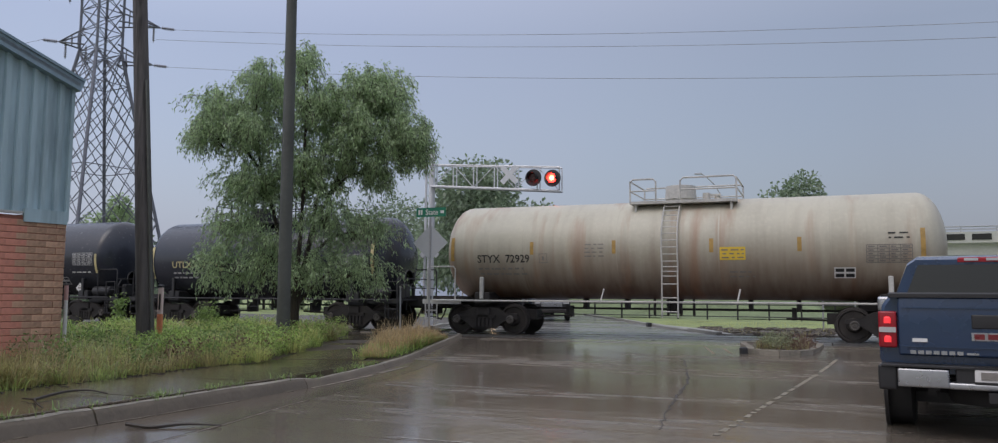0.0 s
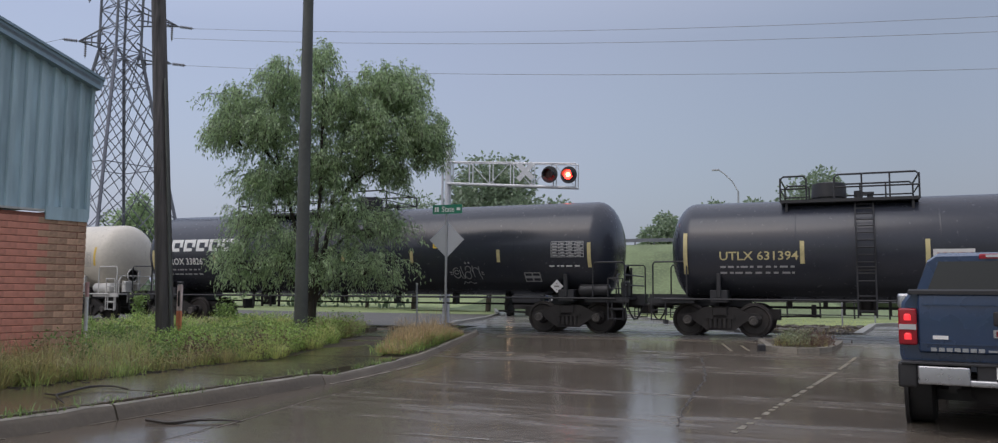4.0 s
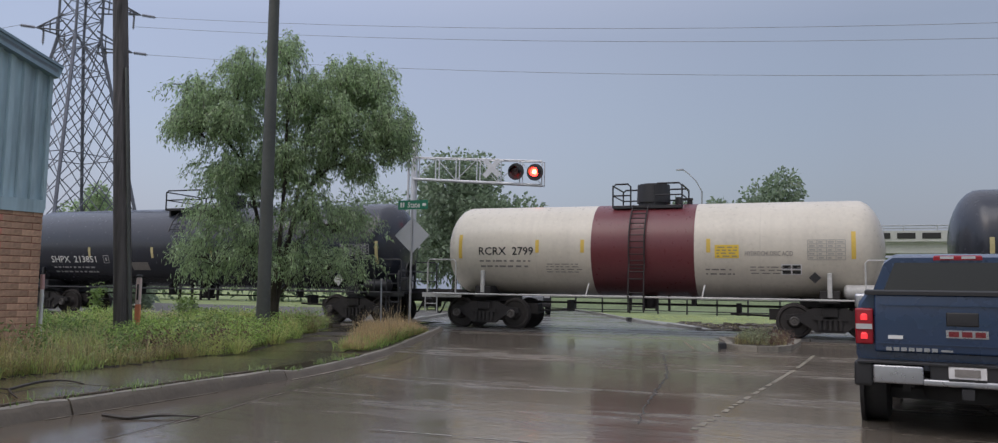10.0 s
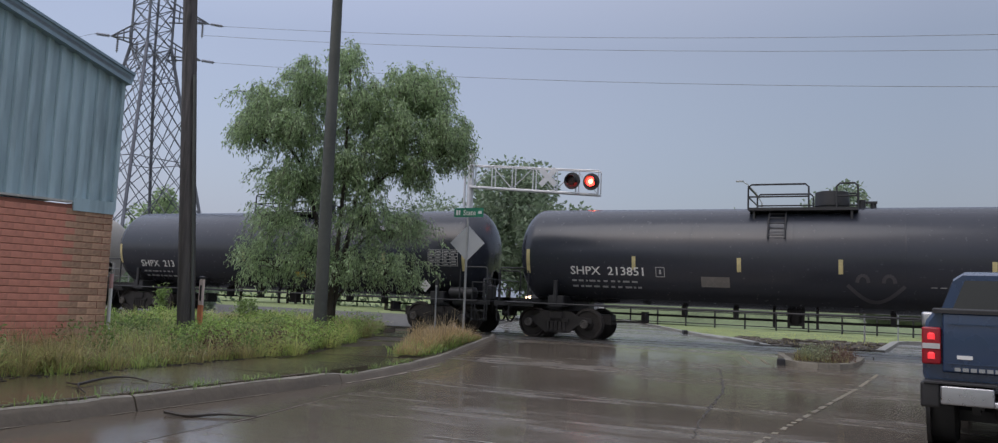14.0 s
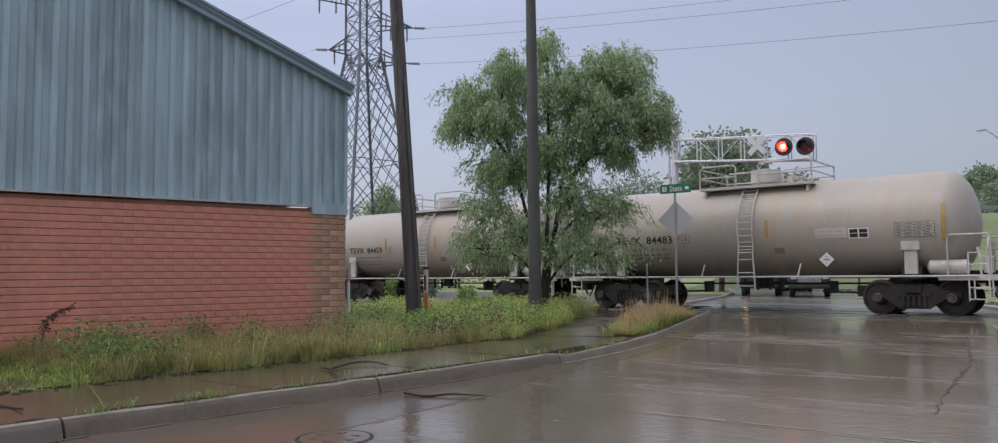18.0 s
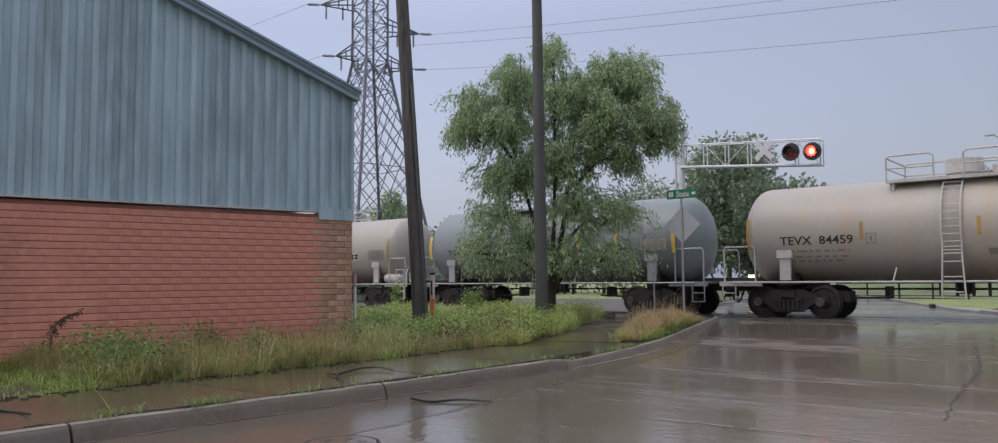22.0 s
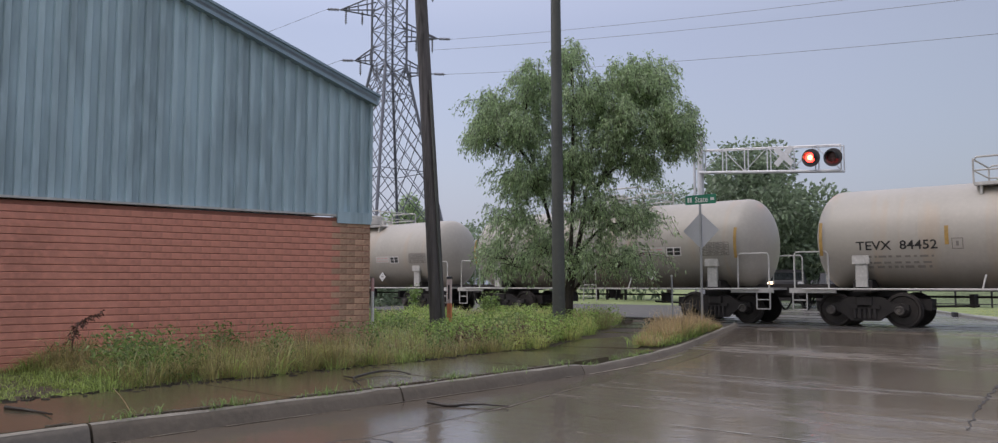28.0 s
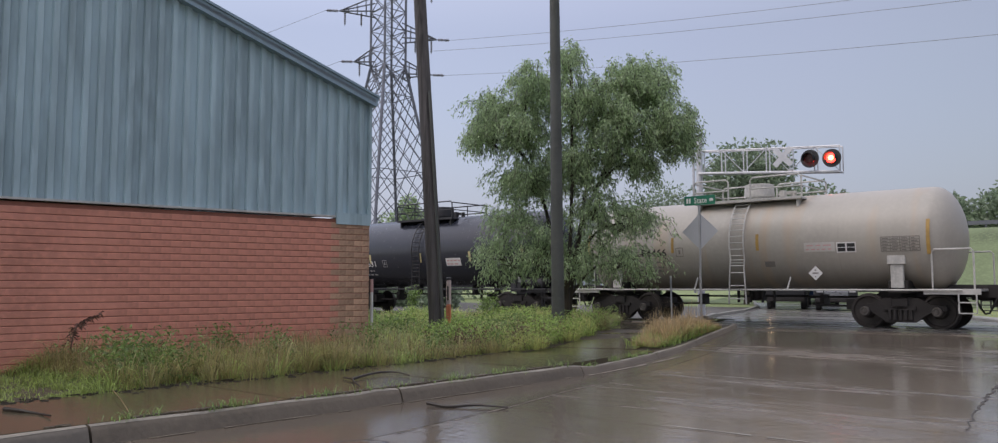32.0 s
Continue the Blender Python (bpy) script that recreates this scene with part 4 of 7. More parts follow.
# ---- distance ----
hill = Shape()
NX, NY = 40, 8
for i in range(NX + 1):
    for j in range(NY + 1):
        x = -32 + i * 4.0
        f = j / NY
        t = f * f * (3 - 2 * f)
        yy = 55.5 + f * 14.5
        grow = min(1.0, max(0.0, (x + 19.5 + (yy - 45) * 0.4) / 4.0))
        hill.v.append((x, yy, -0.05 + t * (5.6 * grow) * min(1.0, max(0.05, (0.5 - x * 85 / yy) / 6.0)) + 0.12 * noise.noise(Vector((x * 0.3, f * 4, 0)))))
hill.f = [(i * (NY + 1) + j, (i + 1) * (NY + 1) + j, (i + 1) * (NY + 1) + j + 1, i * (NY + 1) + j + 1) for i in range(NX) for j in range(NY)]
hill_mat = paint("bright_wet_grass", (0.20, 0.255, 0.125), 0.9, vary=0.5, big=0.25, fine=5, bump=0.5)
solid("embankment", hill, hill_mat, "bright green grassy embankment below the overpass", "embankment", kind="structure")
br_ = thing("overpass", "pale concrete road overpass with open parapet", "bridge")
part("deck", Shape().box(45.7, 101, 7.0, 98, 10, 0.3), M["bridge"], br_)
part("parapet", Shape().box(45.7, 95.6, 7.68, 98, 0.35, 1.14), M["bridge"], br_)
part("girder", Shape().box(45.7, 96.3, 6.42, 98, 0.5, 1.05), M["bridge"], br_, "long concrete edge girder")
part("girder", Shape().box(45.7, 101, 6.42, 98, 0.6, 1.05), M["bridge"], br_)
# Dark plates on the parapet face stand in for its shaded recesses.
for i in range(38):
    part("recess", Shape().box(-1.7 + i * 2.39, 95.40, 7.72, 1.75, 0.06, 0.62), M["ink"], br_, "dark opening in the parapet")
part("rail", Shape().cyl((-3, 95.6, 8.82), (95, 95.6, 8.82), 0.07).cyl((-3, 95.6, 8.52), (95, 95.6, 8.52), 0.05), M["galv"], br_, "steel parapet rail")
for i in range(30):
    part("rail_post", Shape().box(-2.8 + i * 3.2, 95.6, 8.55, 0.09, 0.09, 0.6), M["galv"], br_)
for i in range(5):
    part("pier", Shape().box(14 + i * 20, 100, 2.9, 1.4, 7, 6.2), M["bridge"], br_)
part("abutment", Shape().box(-7.2, 98, 5.6, 8.4, 6, 5.6), M["pvc"], br_, "pale retaining wall")
solid("crest_wall", Shape().block(-5.95, 74, 5.7, 6.1, 0.4, 2.6, 0.05), M["pvc"], "pale grey-green screen wall on the embankment", "wall", kind="structure")
gr = thing("guard_rail", "grey steel guard rail along the embankment top", "guard rail")
part("rail", Shape().box(-15, 69.9, 5.95, 14, 0.08, 0.3), M["lattice"], gr)
for i in range(9):
    part("post", Shape().box(-21.6 + i * 1.65, 69.98, 5.6, 0.12, 0.12, 1.0), M["lattice"], gr)
fence = thing("rail_fence", "low black post and rail fence on the lawn beyond the track", "fence")
fa, fb = Vector((10.0, 52.6, 0)), Vector((-16.6, 54.9, 0))
for i in range(15):
    p = fa.lerp(fb, i / 14)
    part("post", Shape().block(p.x, p.y, 0.42, 0.10, 0.10, 1.12, 0.015), M["black"], fence)
    if i < 14:
        q = fa.lerp(fb, (i + 1) / 14)
        for z in (0.12, 0.50, 0.88):
            part("rail", Shape().cyl((p.x, p.y - 0.05, z), (q.x, q.y - 0.05, z), 0.032, n=6), M["black"], fence)


solid("embankment_far", Shape().loft([[(x, 106.2, -0.1), (x, 107.5, 5.9), (x, 120, 6.2), (x, 120, -0.1)] for x in (-12, 95)]), hill_mat, "dark grassy slope behind the overpass piers", "embankment", kind="structure", smooth=0)
ow = thing("road_sign", "white road sign with black words on a steel post", "road sign")
part("post", Shape().box(-0.14, 33, 1.75, 0.06, 0.05, 3.55), M["galv"], ow)
part("sign_panel", Shape().block(-0.14, 32.96, 3.08, 0.62, 0.015, 0.80, 0.004), M["white"], ow, "white sign panel")
for k, word in enumerate(("BEGIN", "ONE", "WAY")):
    vs, fs = lettering(word)
    ww = (0.5, 0.33, 0.36)[k]
    part("lettering", Shape().add([(-0.14 - ww / 2 + ww * v[0], 32.945, 3.27 - 0.25 * k + 0.17 * v[1]) for v in vs], fs), M["ink"], ow, "black letters")
ow = thing("road_sign", "small white road signs on one post under the overpass", "road sign")
part("post", Shape().box(1.25, 42, 1.2, 0.06, 0.05, 2.5), M["galv"], ow)
part("sign_panel", Shape().block(1.25, 41.96, 2.35, 0.8, 0.015, 0.66, 0.004), M["white"], ow)
part("sign_panel", Shape().block(1.25, 41.96, 1.75, 0.32, 0.015, 0.44, 0.004), M["white"], ow)
part("writing_bar", Shape().box(1.25, 41.945, 2.4, 0.5, 0.008, 0.16), M["faint"], ow)


def far_lamp(x, y, z, arm, name="street_lamp"):
    L = thing(name, "tall grey street lamp with a curved arm on the overpass road", "street lamp")
    part("post", Shape().cyl((x, y, 0), (x, y, z - 2.4), 0.13, 0.09), M["galv"], L)
    pts = [Vector((x, y, z - 2.4)), Vector((x + arm * 0.3, y, z - 1.3)), Vector((x + arm * 0.7, y, z - 0.45)), Vector((x + arm, y, z))]
    part("arm", Shape().tube(pts, 0.06), M["galv"], L)
    part("head", Shape().block(x + arm * 1.15, y, z, 0.8, 0.3, 0.16, 0.04), M["galv"], L, "flat lamp head")


far_lamp(-10.1, 89.4, 14.7, -2.0)


# ---- the train ----
TRACK_Y, RAIL_Z = 24.6, 0.13
WHEEL_R = 0.457
CARS, WHEELSETS = [], []
CACHE = {}


def cached(key, make, material):
    if key not in CACHE:
        CACHE[key] = make().mesh(key, material)
    return CACHE[key]


def wheelset_shape():
    s = Shape()
    for sg in (-1, 1):
        prof = [(0.665, 0.16), (0.68, 0.30), (0.675, 0.40), (0.665, 0.485), (0.695, 0.487), (0.71, 0.462), (0.80, 0.452), (0.805, 0.40), (0.765, 0.37), (0.755, 0.20), (0.83, 0.15), (0.835, 0.09)]
        s.lathe([(sg * a, r) for a, r in prof], 28, "y")
    s.cyl((0, -1.05, 0), (0, 1.05, 0), 0.075, n=10)
    for sg in (-1, 1):
        s.lathe([(sg * 0.98, 0.13), (sg * 1.12, 0.13), (sg * 1.14, 0.09)], 12, "y")
        for i in range(3):
            a = i * 2.094
            s.box(0.07 * math.cos(a), sg * 1.145, 0.07 * math.sin(a), 0.04, 0.03, 0.04)
    return s


def side_frame_shape(sg):
    y = sg * 1.02
    s = Shape()
    out = [(-1.12, 0.50), (-1.10, 0.62), (-0.72, 0.66), (-0.42, 0.82), (0.42, 0.82), (0.72, 0.66), (1.10, 0.62), (1.12, 0.50), (0.78, 0.47), (0.52, 0.30), (0.36, 0.17), (-0.36, 0.17), (-0.52, 0.30), (-0.78, 0.47)]
    n = len(out)
    s.v = [(x, y - 0.07, z) for x, z in out] + [(x, y + 0.07, z) for x, z in out]
    s.f = [tuple(range(n)), tuple(range(2 * n - 1, n - 1, -1))] + [(i, n + i, n + (i + 1) % n, (i + 1) % n) for i in range(n)]
    for k in range(-2, 3):
        s.cyl((k * 0.13, y + sg * 0.08, 0.24), (k * 0.13, y + sg * 0.08, 0.50), 0.055, n=8)
    s.box(0, y + sg * 0.05, 0.55, 0.8, 0.16, 0.10)
    return s


def bogie(car, x):
    b = part("bogie", cached("bolster", lambda: Shape().block(0, 0, 0.68, 0.42, 2.3, 0.3, 0.03).cyl((0, 0, 0.7), (0, 0, 0.95), 0.3, n=14).box(0, 0, 0.35, 1.5, 0.1, 0.08), M["bogie"]), None, car, "dirty cast steel bogie", at=pose(x, 0, 0))
    for sg in (-1, 1):
        part("side_frame", cached("side_frame%d" % sg, lambda: side_frame_shape(sg), M["bogie"]), None, b)
    for dx in (-0.89, 0.89):
        w = part("wheelset", cached("wheelset", wheelset_shape, M["tread"]), None, b, at=pose(dx, 0, WHEEL_R))
        WHEELSETS.append((w, dx))
        for sg in (-1, 1):
            part("bearing_cap", cached("bearing_cap%d" % sg, lambda: Shape().lathe([(sg * 1.10, 0.13), (sg * 1.17, 0.125), (sg * 1.185, 0.10), (sg * 1.165, 0.085), (sg * 1.165, 0.05), (sg * 1.18, 0.04), (sg * 1.18, 0.002)], 18, "y"), M["bearing"]), None, b, "round axle bearing cap", at=pose(dx, 0, WHEEL_R))


def on_tank(R, zc, x, z, lift=0.006):
    """A point of the tank's near side at height z."""
    c = max(-0.98, min(0.98, (z - zc) / R))
    return (x, -(R + lift) * math.sqrt(1 - c * c), zc + (R + lift) * c)


def decal(car, name, R, zc, x0, x1, z0, z1, mat, label="", lift=0.008, nx=2):
    s = Shape()
    nz = max(2, int((z1 - z0) / 0.12) + 1)
    for i in range(nx):
        for j in range(nz):
            s.v.append(on_tank(R, zc, x0 + (x1 - x0) * i / (nx - 1), z0 + (z1 - z0) * j / (nz - 1), lift))
    s.f = [(i * nz + j, (i + 1) * nz + j, (i + 1) * nz + j + 1, i * nz + j + 1) for i in range(nx - 1) for j in range(nz - 1)]
    return part(name, s, mat, car, label)


def words(car, R, zc, text, x0, x1, z0, z1, mat, label="", lift=0.01):
    vs, fs = lettering(text)
    s = Shape().add([on_tank(R, zc, x0 + (x1 - x0) * v[0], z0 + (z1 - z0) * v[1], lift) for v in vs], fs)
    return part("lettering", s, mat, car, label)


def bars(car, R, zc, x0, x1, z0, z1, rows, mat, seed=0, cols=1, lift=0.009, label=""):
    """Rows of small print too fine to read."""
    rnd = random.Random(seed)
    s = Shape()
    h = (z1 - z0) / rows
    for r in range(rows):
        zb = z1 - (r + 0.75) * h
        x = x0 + rnd.uniform(0, 0.05)
        while x < x1 - 0.05:
            w = min(x1 - x, rnd.uniform(0.05, 0.22))
            k = len(s.v)
            s.v += [on_tank(R, zc, x, zb, lift), on_tank(R, zc, x + w, zb, lift), on_tank(R, zc, x + w, zb + h * 0.32, lift), on_tank(R, zc, x, zb + h * 0.32, lift)]
            s.f.append((k, k + 1, k + 2, k + 3))
            x += w + rnd.uniform(0.04, 0.1)
    return tagged(part("small_print", s, mat, car, label), kind="stuff")


def grid_panel(car, R, zc, x0, x1, z0, z1, mat, back=None, rows=5, cols=4):
    if back:
        decal(car, "data_plate", R, zc, x0, x1, z0, z1, back, "pale printed data panel", 0.006)
    s = Shape()
    t = 0.018

    def strip(xa, xb, za, zb):
        k = len(s.v)
        s.v += [on_tank(R, zc, xa, za, 0.011), on_tank(R, zc, xb, za, 0.011), on_tank(R, zc, xb, zb, 0.011), on_tank(R, zc, xa, zb, 0.011)]
        s.f.append((k, k + 1, k + 2, k + 3))
    rnd = random.Random(int(x0 * 100))
    for i in range(rows + 1):
        z = z0 + (z1 - z0) * i / rows
        strip(x0, x1, z - t / 2, z + t / 2)
    for i in range(cols + 1):
        x = x0 + (x1 - x0) * i / cols
        for j in range(rows):
            strip(x - t / 2, x + t / 2, z0 + (z1 - z0) * j / rows, z0 + (z1 - z0) * (j + 1) / rows)
    for i in range(cols):
        for j in range(rows):
            xa = x0 + (x1 - x0) * (i + 0.15) / cols
            za = z0 + (z1 - z0) * (j + 0.3) / rows
            strip(xa, xa + (x1 - x0) / cols * rnd.uniform(0.35, 0.7), za, za + (z1 - z0) / rows * 0.35)
    return part("data_panel", s, mat, car)


def diamond(car, R, zc, x, z, r, back=None):
    p = on_tank(R, zc, x, z)
    s = Shape()
    y = on_tank(R, zc, x, z + r)[1] - 0.03
    for k, yy in ((1, y), (1, y + 0.02)):
        s.v += [(x, yy, z - r), (x + r, yy, z), (x, yy, z + r), (x - r, yy, z)]
    s.f = [(0, 1, 2, 3), (7, 6, 5, 4), (0, 4, 5, 1), (1, 5, 6, 2), (2, 6, 7, 3), (3, 7, 4, 0)]
    d = part("placard", s, back or M["placard"], car, "diamond hazard placard")
    q = Shape()
    for dx, dz, w, h in ((0, 0, 0.8 * r, 0.2 * r), (0, 0.42 * r, 0.22 * r, 0.2 * r), (0, -0.5 * r, 0.14 * r, 0.16 * r)):
        q.box(x + dx, y - 0.006, z + dz, w, 0.008, h)
    part("print", q, M["faint"] if back is None else M["ink"], d)


def end_gear(car, half, rails):
    """Brake housing, grab bars, ladder and loose pipes on the brake end."""
    x = half + 0.3
    part("brake_housing", Shape().block(x - 0.05, -0.75, 1.32, 0.22, 0.34, 0.42, 0.03).cyl((x, -0.75, 1.05), (x, -0.75, 0.7), 0.03).box(x - 0.02, -0.2, 1.5, 0.06, 0.08, 0.9), rails, car, "hand brake housing with rods")
    bars_ = Shape()
    for z in (1.42, 1.72):
        bars_.cyl((x + 0.02, -1.3, z), (x + 0.02, 1.3, z), 0.02, n=6)
    part("grab_bar", bars_, rails, car)
    lad = Shape()
    for xx in (x - 0.42, x + 0.02):
        lad.cyl((xx, -1.39, 0.4), (xx, -1.39, 1.62), 0.022, n=6)
    for i in range(5):
        lad.cyl((x - 0.42, -1.39, 0.45 + 0.29 * i), (x + 0.02, -1.39, 0.45 + 0.29 * i), 0.017, n=6)
    part("end_ladder", lad, rails, car, "short end ladder")
    pipe = [Vector((x - 0.2, -1.0, 1.06)), Vector((x - 0.22, -1.0, 1.5)), Vector((x - 0.3, -0.8, 1.72)), Vector((x - 0.34, -0.4, 1.76))]
    part("brake_pipe", Shape().tube(pipe, 0.03, 6), rails, car)


def tank_car(spec):
    """One tank car, standing on the rail tops, middle at x = 0, near side towards -y."""
    L, R, zc = spec["L"], spec["R"], spec["zc"]
    car = thing("tank_car", spec["label"], "tank car", group="train of tank cars")
    body, iron, rails = spec["mat"], spec["iron"], spec["rails"]
    hd = spec.get("head", 0.72)
    half = L / 2

    def prof(x0, x1):
        pts = []
        n = 9
        if x0 == -half:
            pts += [(-half + hd * (1 - math.cos(math.pi / 2 * i / n)), R * math.sin(math.pi / 2 * i / n) if i else 0.03) for i in range(n + 1)]
        else:
            pts += [(x0, R)]
        if x1 == half:
            pts += [(half - hd * (1 - math.cos(math.pi / 2 * i / n)), R * math.sin(math.pi / 2 * i / n) if i else 0.03) for i in range(n, -1, -1)]
        else:
            pts += [(x1, R)]
        return pts
    band = spec.get("band")
    if band:
        a, b = band[0], band[1]
        for nm, x0, x1, m in (("tank", -half, a, body), ("band", a, b, band[2]), ("tank", b, half, body)):
            part(nm, Shape().lathe(prof(x0, x1), 56, "x", (0, 0, zc)), m, car, "maroon painted band" if nm == "band" else "")
    else:
        part("tank", Shape().lathe(prof(-half, half), 56, "x", (0, 0, zc)), body, car)
    # welded ring seams
    nseam = max(3, int(L / 2.7))
    for i in range(1, nseam):
        x = -half + L * i / nseam
        if band and band[0] - 0.1 < x < band[1] + 0.1:
            continue
        part("weld_seam", cached("seam%.2f_%.2f" % (R, zc) + body.name, lambda: Shape().lathe([(-0.02, R), (-0.008, R + 0.002), (0.008, R + 0.002), (0.02, R)], 56, "x", (0, 0, zc)), body), None, car, at=pose(x, 0, 0))
    bx = half - 1.45
    pw_ = spec.get("post_w", 0.12)
    for sg in (-1, 1):
        bogie(car, sg * bx)
        # stub sill, bolster saddle, end platform, coupler
        part("stub_sill", Shape().box(sg * (half - 0.75), 0, 1.0, 2.9, 0.55, 0.34), iron, car)
        part("saddle", Shape().block(sg * bx, 0, 1.12, 0.5, 2.5, 0.34, 0.03), iron, car)
        part("saddle_arm", Shape().block(sg * bx, -1.24, 1.42, pw_, 0.12, 0.66, 0.02), rails, car, "upright tank saddle post")
        if pw_ > 0.3:
            part("saddle_box", Shape().block(sg * bx, -1.27, 1.85, 0.46, 0.14, 0.26, 0.02), rails, car, "square saddle box")
        part("saddle_arm", Shape().block(sg * bx, 1.24, 1.42, pw_, 0.12, 0.66, 0.02), rails, car)
        part("end_platform", Shape().box(sg * (half - 0.15), 0, 1.03, 1.25, 2.75, 0.06).box(sg * (half - 0.15), -1.38, 0.99, 1.3, 0.05, 0.14).box(sg * (half - 0.15), 1.38, 0.99, 1.3, 0.05, 0.14), rails, car, "end platform with sill")
        part("coupler", Shape().box(sg * (half + 0.36), 0, 0.86, 0.62, 0.16, 0.2).block(sg * (half + 0.66), 0, 0.74, 0.26, 0.34, 0.3, 0.05), M["bogie"], car, "dark knuckle coupler")
        hose = [Vector((sg * (half + 0.18 + 0.5 * t), -0.3, 0.82 - 0.42 * math.sin(math.pi * min(1, t * 1.05)))) for t in (0, 0.2, 0.4, 0.6, 0.8, 1.0)]
        part("air_hose", Shape().tube(hose, 0.028, 6), M["rubber"], car, "black hanging air hose")
        # end hand rail loops
        for yy in (-1.34, 1.34):
            xe = sg * (half + 0.36)
            pts = [(xe - sg * 0.95, yy, 1.05), (xe - sg * 0.95, yy, 2.0), (xe - sg * 0.88, yy, 2.08), (xe - sg * 0.05, yy, 2.08), (xe, yy, 2.0), (xe, yy, 1.05)]
            part("hand_rail", Shape().tube([Vector(p) for p in pts], 0.024, 6), rails, car)
        for yy in (-1.4, 1.4):
            st = Shape()
            for zz in (0.45, 0.72):
                st.box(sg * (half + 0.2), yy, zz, 0.42, 0.03, 0.03)
            st.box(sg * (half), yy, 0.74, 0.03, 0.03, 0.6).box(sg * (half + 0.4), yy, 0.74, 0.03, 0.03, 0.6)
            part("sill_step", st, rails, car)
        part("brake_rigging", Shape().box(sg * (bx - 1.3), -0.3, 0.62, 0.5, 0.5, 0.3).cyl((sg * (bx - 1.0), -0.35, 0.55), (sg * (bx - 2.6), -0.2, 0.6), 0.03).box(sg * (bx - 2.4), 0.2, 0.72, 0.12, 0.5, 0.35), M["bogie"], car)
    # air reservoir and brake wheel
    if spec.get("gear", True):
        part("air_reservoir", Shape().lathe([(-0.48, 0.1), (-0.42, 0.19), (0.42, 0.19), (0.48, 0.1)], 18, "x", (half - 0.62, -1.02, 1.26)), rails, car, "small cylindrical air tank")
        part("brake_wheel", Shape().lathe([(-0.02, 0.28), (0.02, 0.28), (0.02, 0.24), (-0.02, 0.24)], 18, "x", (half + 0.22, -0.45, 1.75)).box(half + 0.22, -0.45, 1.75, 0.03, 0.5, 0.03).box(half + 0.2, -0.45, 1.4, 0.06, 0.06, 0.75), rails, car)
        end_gear(car, half, rails)
    # side rail pipe with slanting brackets
    for yy in (-1.46, 1.46):
        part("side_rail", Shape().cyl((-half - 0.1, yy, 1.03), (half + 0.1, yy, 1.03), 0.027, n=8), rails, car, "long pipe side rail")
    nb = max(2, int(L / 3.6))
    for i in range(1, nb if body is not M["blackt"] else 0):
        x = -bx + 2 * bx * i / nb
        part("rail_bracket", Shape().cyl((x, -1.46, 1.0), (x + 0.08, -1.36, 1.4), 0.024, n=6), rails, car)
    # belly outlets and rods
    ox = spec.get("outlet", 0)
    part("bottom_outlet", Shape().lathe([(0.70, 0.13), (0.78, 0.18), (1.0, 0.22), (1.2, 0.28)], 16, "z", (ox, 0, 0)).box(ox, 0, 0.74, 0.4, 0.26, 0.1), M["bogie"], car)
    for x in (-0.57, -0.18, 0.2, 0.57):
        part("outlet_guard", Shape().box(ox + x, -0.2, 0.88, 0.07, 0.06, 0.5), M["bogie"], car, "upright of the outlet guard")
    part("train_line", Shape().cyl((-half + 1, 0.35, 0.82), (half - 1, 0.35, 0.82), 0.03, n=6), M["bogie"], car)
    for x in spec.get("hang", (-half * 0.38, -half * 0.2, half * 0.3, half * 0.48)):
        part("rod_hanger", Shape().box(x, 0.0, 1.0, 0.12, 0.3, 0.42), M["bogie"], car)
    # top: manway, platform, rails
    p0, p1 = spec["plat"]
    top = zc + R
    pz = top - 0.14
    pm = spec.get("plat_mat", rails)
    pw = spec.get("plat_w", 0.85)
    dx = spec.get("dome", 0.1)
    dr, dh = spec.get("dome_r", 0.46), spec.get("dome_h", 0.46)
    part("manway", Shape().lathe([(top - 0.12, dr - 0.05), (top + 0.05, dr - 0.05), (top + 0.05, dr), (top + 0.12, dr), (top + dh - 0.02, dr - 0.02), (top + dh, dr - 0.1)], 22, "z", (dx, 0, 0)), spec.get("dome_mat", pm), car, "round manway housing")
    part("valves", Shape().cyl((dx + 0.75, 0.0, top - 0.05), (dx + 0.75, 0, top + 0.22), 0.11).cyl((dx + 1.05, 0.1, top - 0.05), (dx + 1.05, 0.1, top + 0.16), 0.08).box(dx + 0.9, 0.05, top + 0.16, 0.5, 0.1, 0.06), pm, car)
    deck = Shape()
    for yy in (-pw, pw):
        deck.box((p0 + p1) / 2, yy, pz, p1 - p0, 0.42, 0.05).box((p0 + p1) / 2, yy + (-0.2 if yy < 0 else 0.2), pz + 0.02, p1 - p0, 0.03, 0.08)
        for x in (p0 + 0.15, p1 - 0.15):
            deck.box(x, yy, pz - 0.13, 0.06, 0.3, 0.24)
    part("platform", deck, pm, car, "grated top walkway")
    hi = top + spec.get("rail_h", 0.56)
    yo = pw + 0.2
    segs = [(p0, dx - 0.55), (dx + 0.15, p1)] if spec.get("split", True) else [(p0, p1)]
    for yy in (-yo, yo):
        for xa, xb in segs:
            mid = [(xa, yy, pz), (xa, yy, hi - 0.08), (xa + 0.08, yy, hi), (xb - 0.08, yy, hi), (xb, yy, hi - 0.08), (xb, yy, pz)]
            part("guard_rail", Shape().tube([Vector(p) for p in mid], 0.026, 6).cyl((xa, yy, pz + 0.36), (xb, yy, pz + 0.36), 0.022, n=6), pm, car)
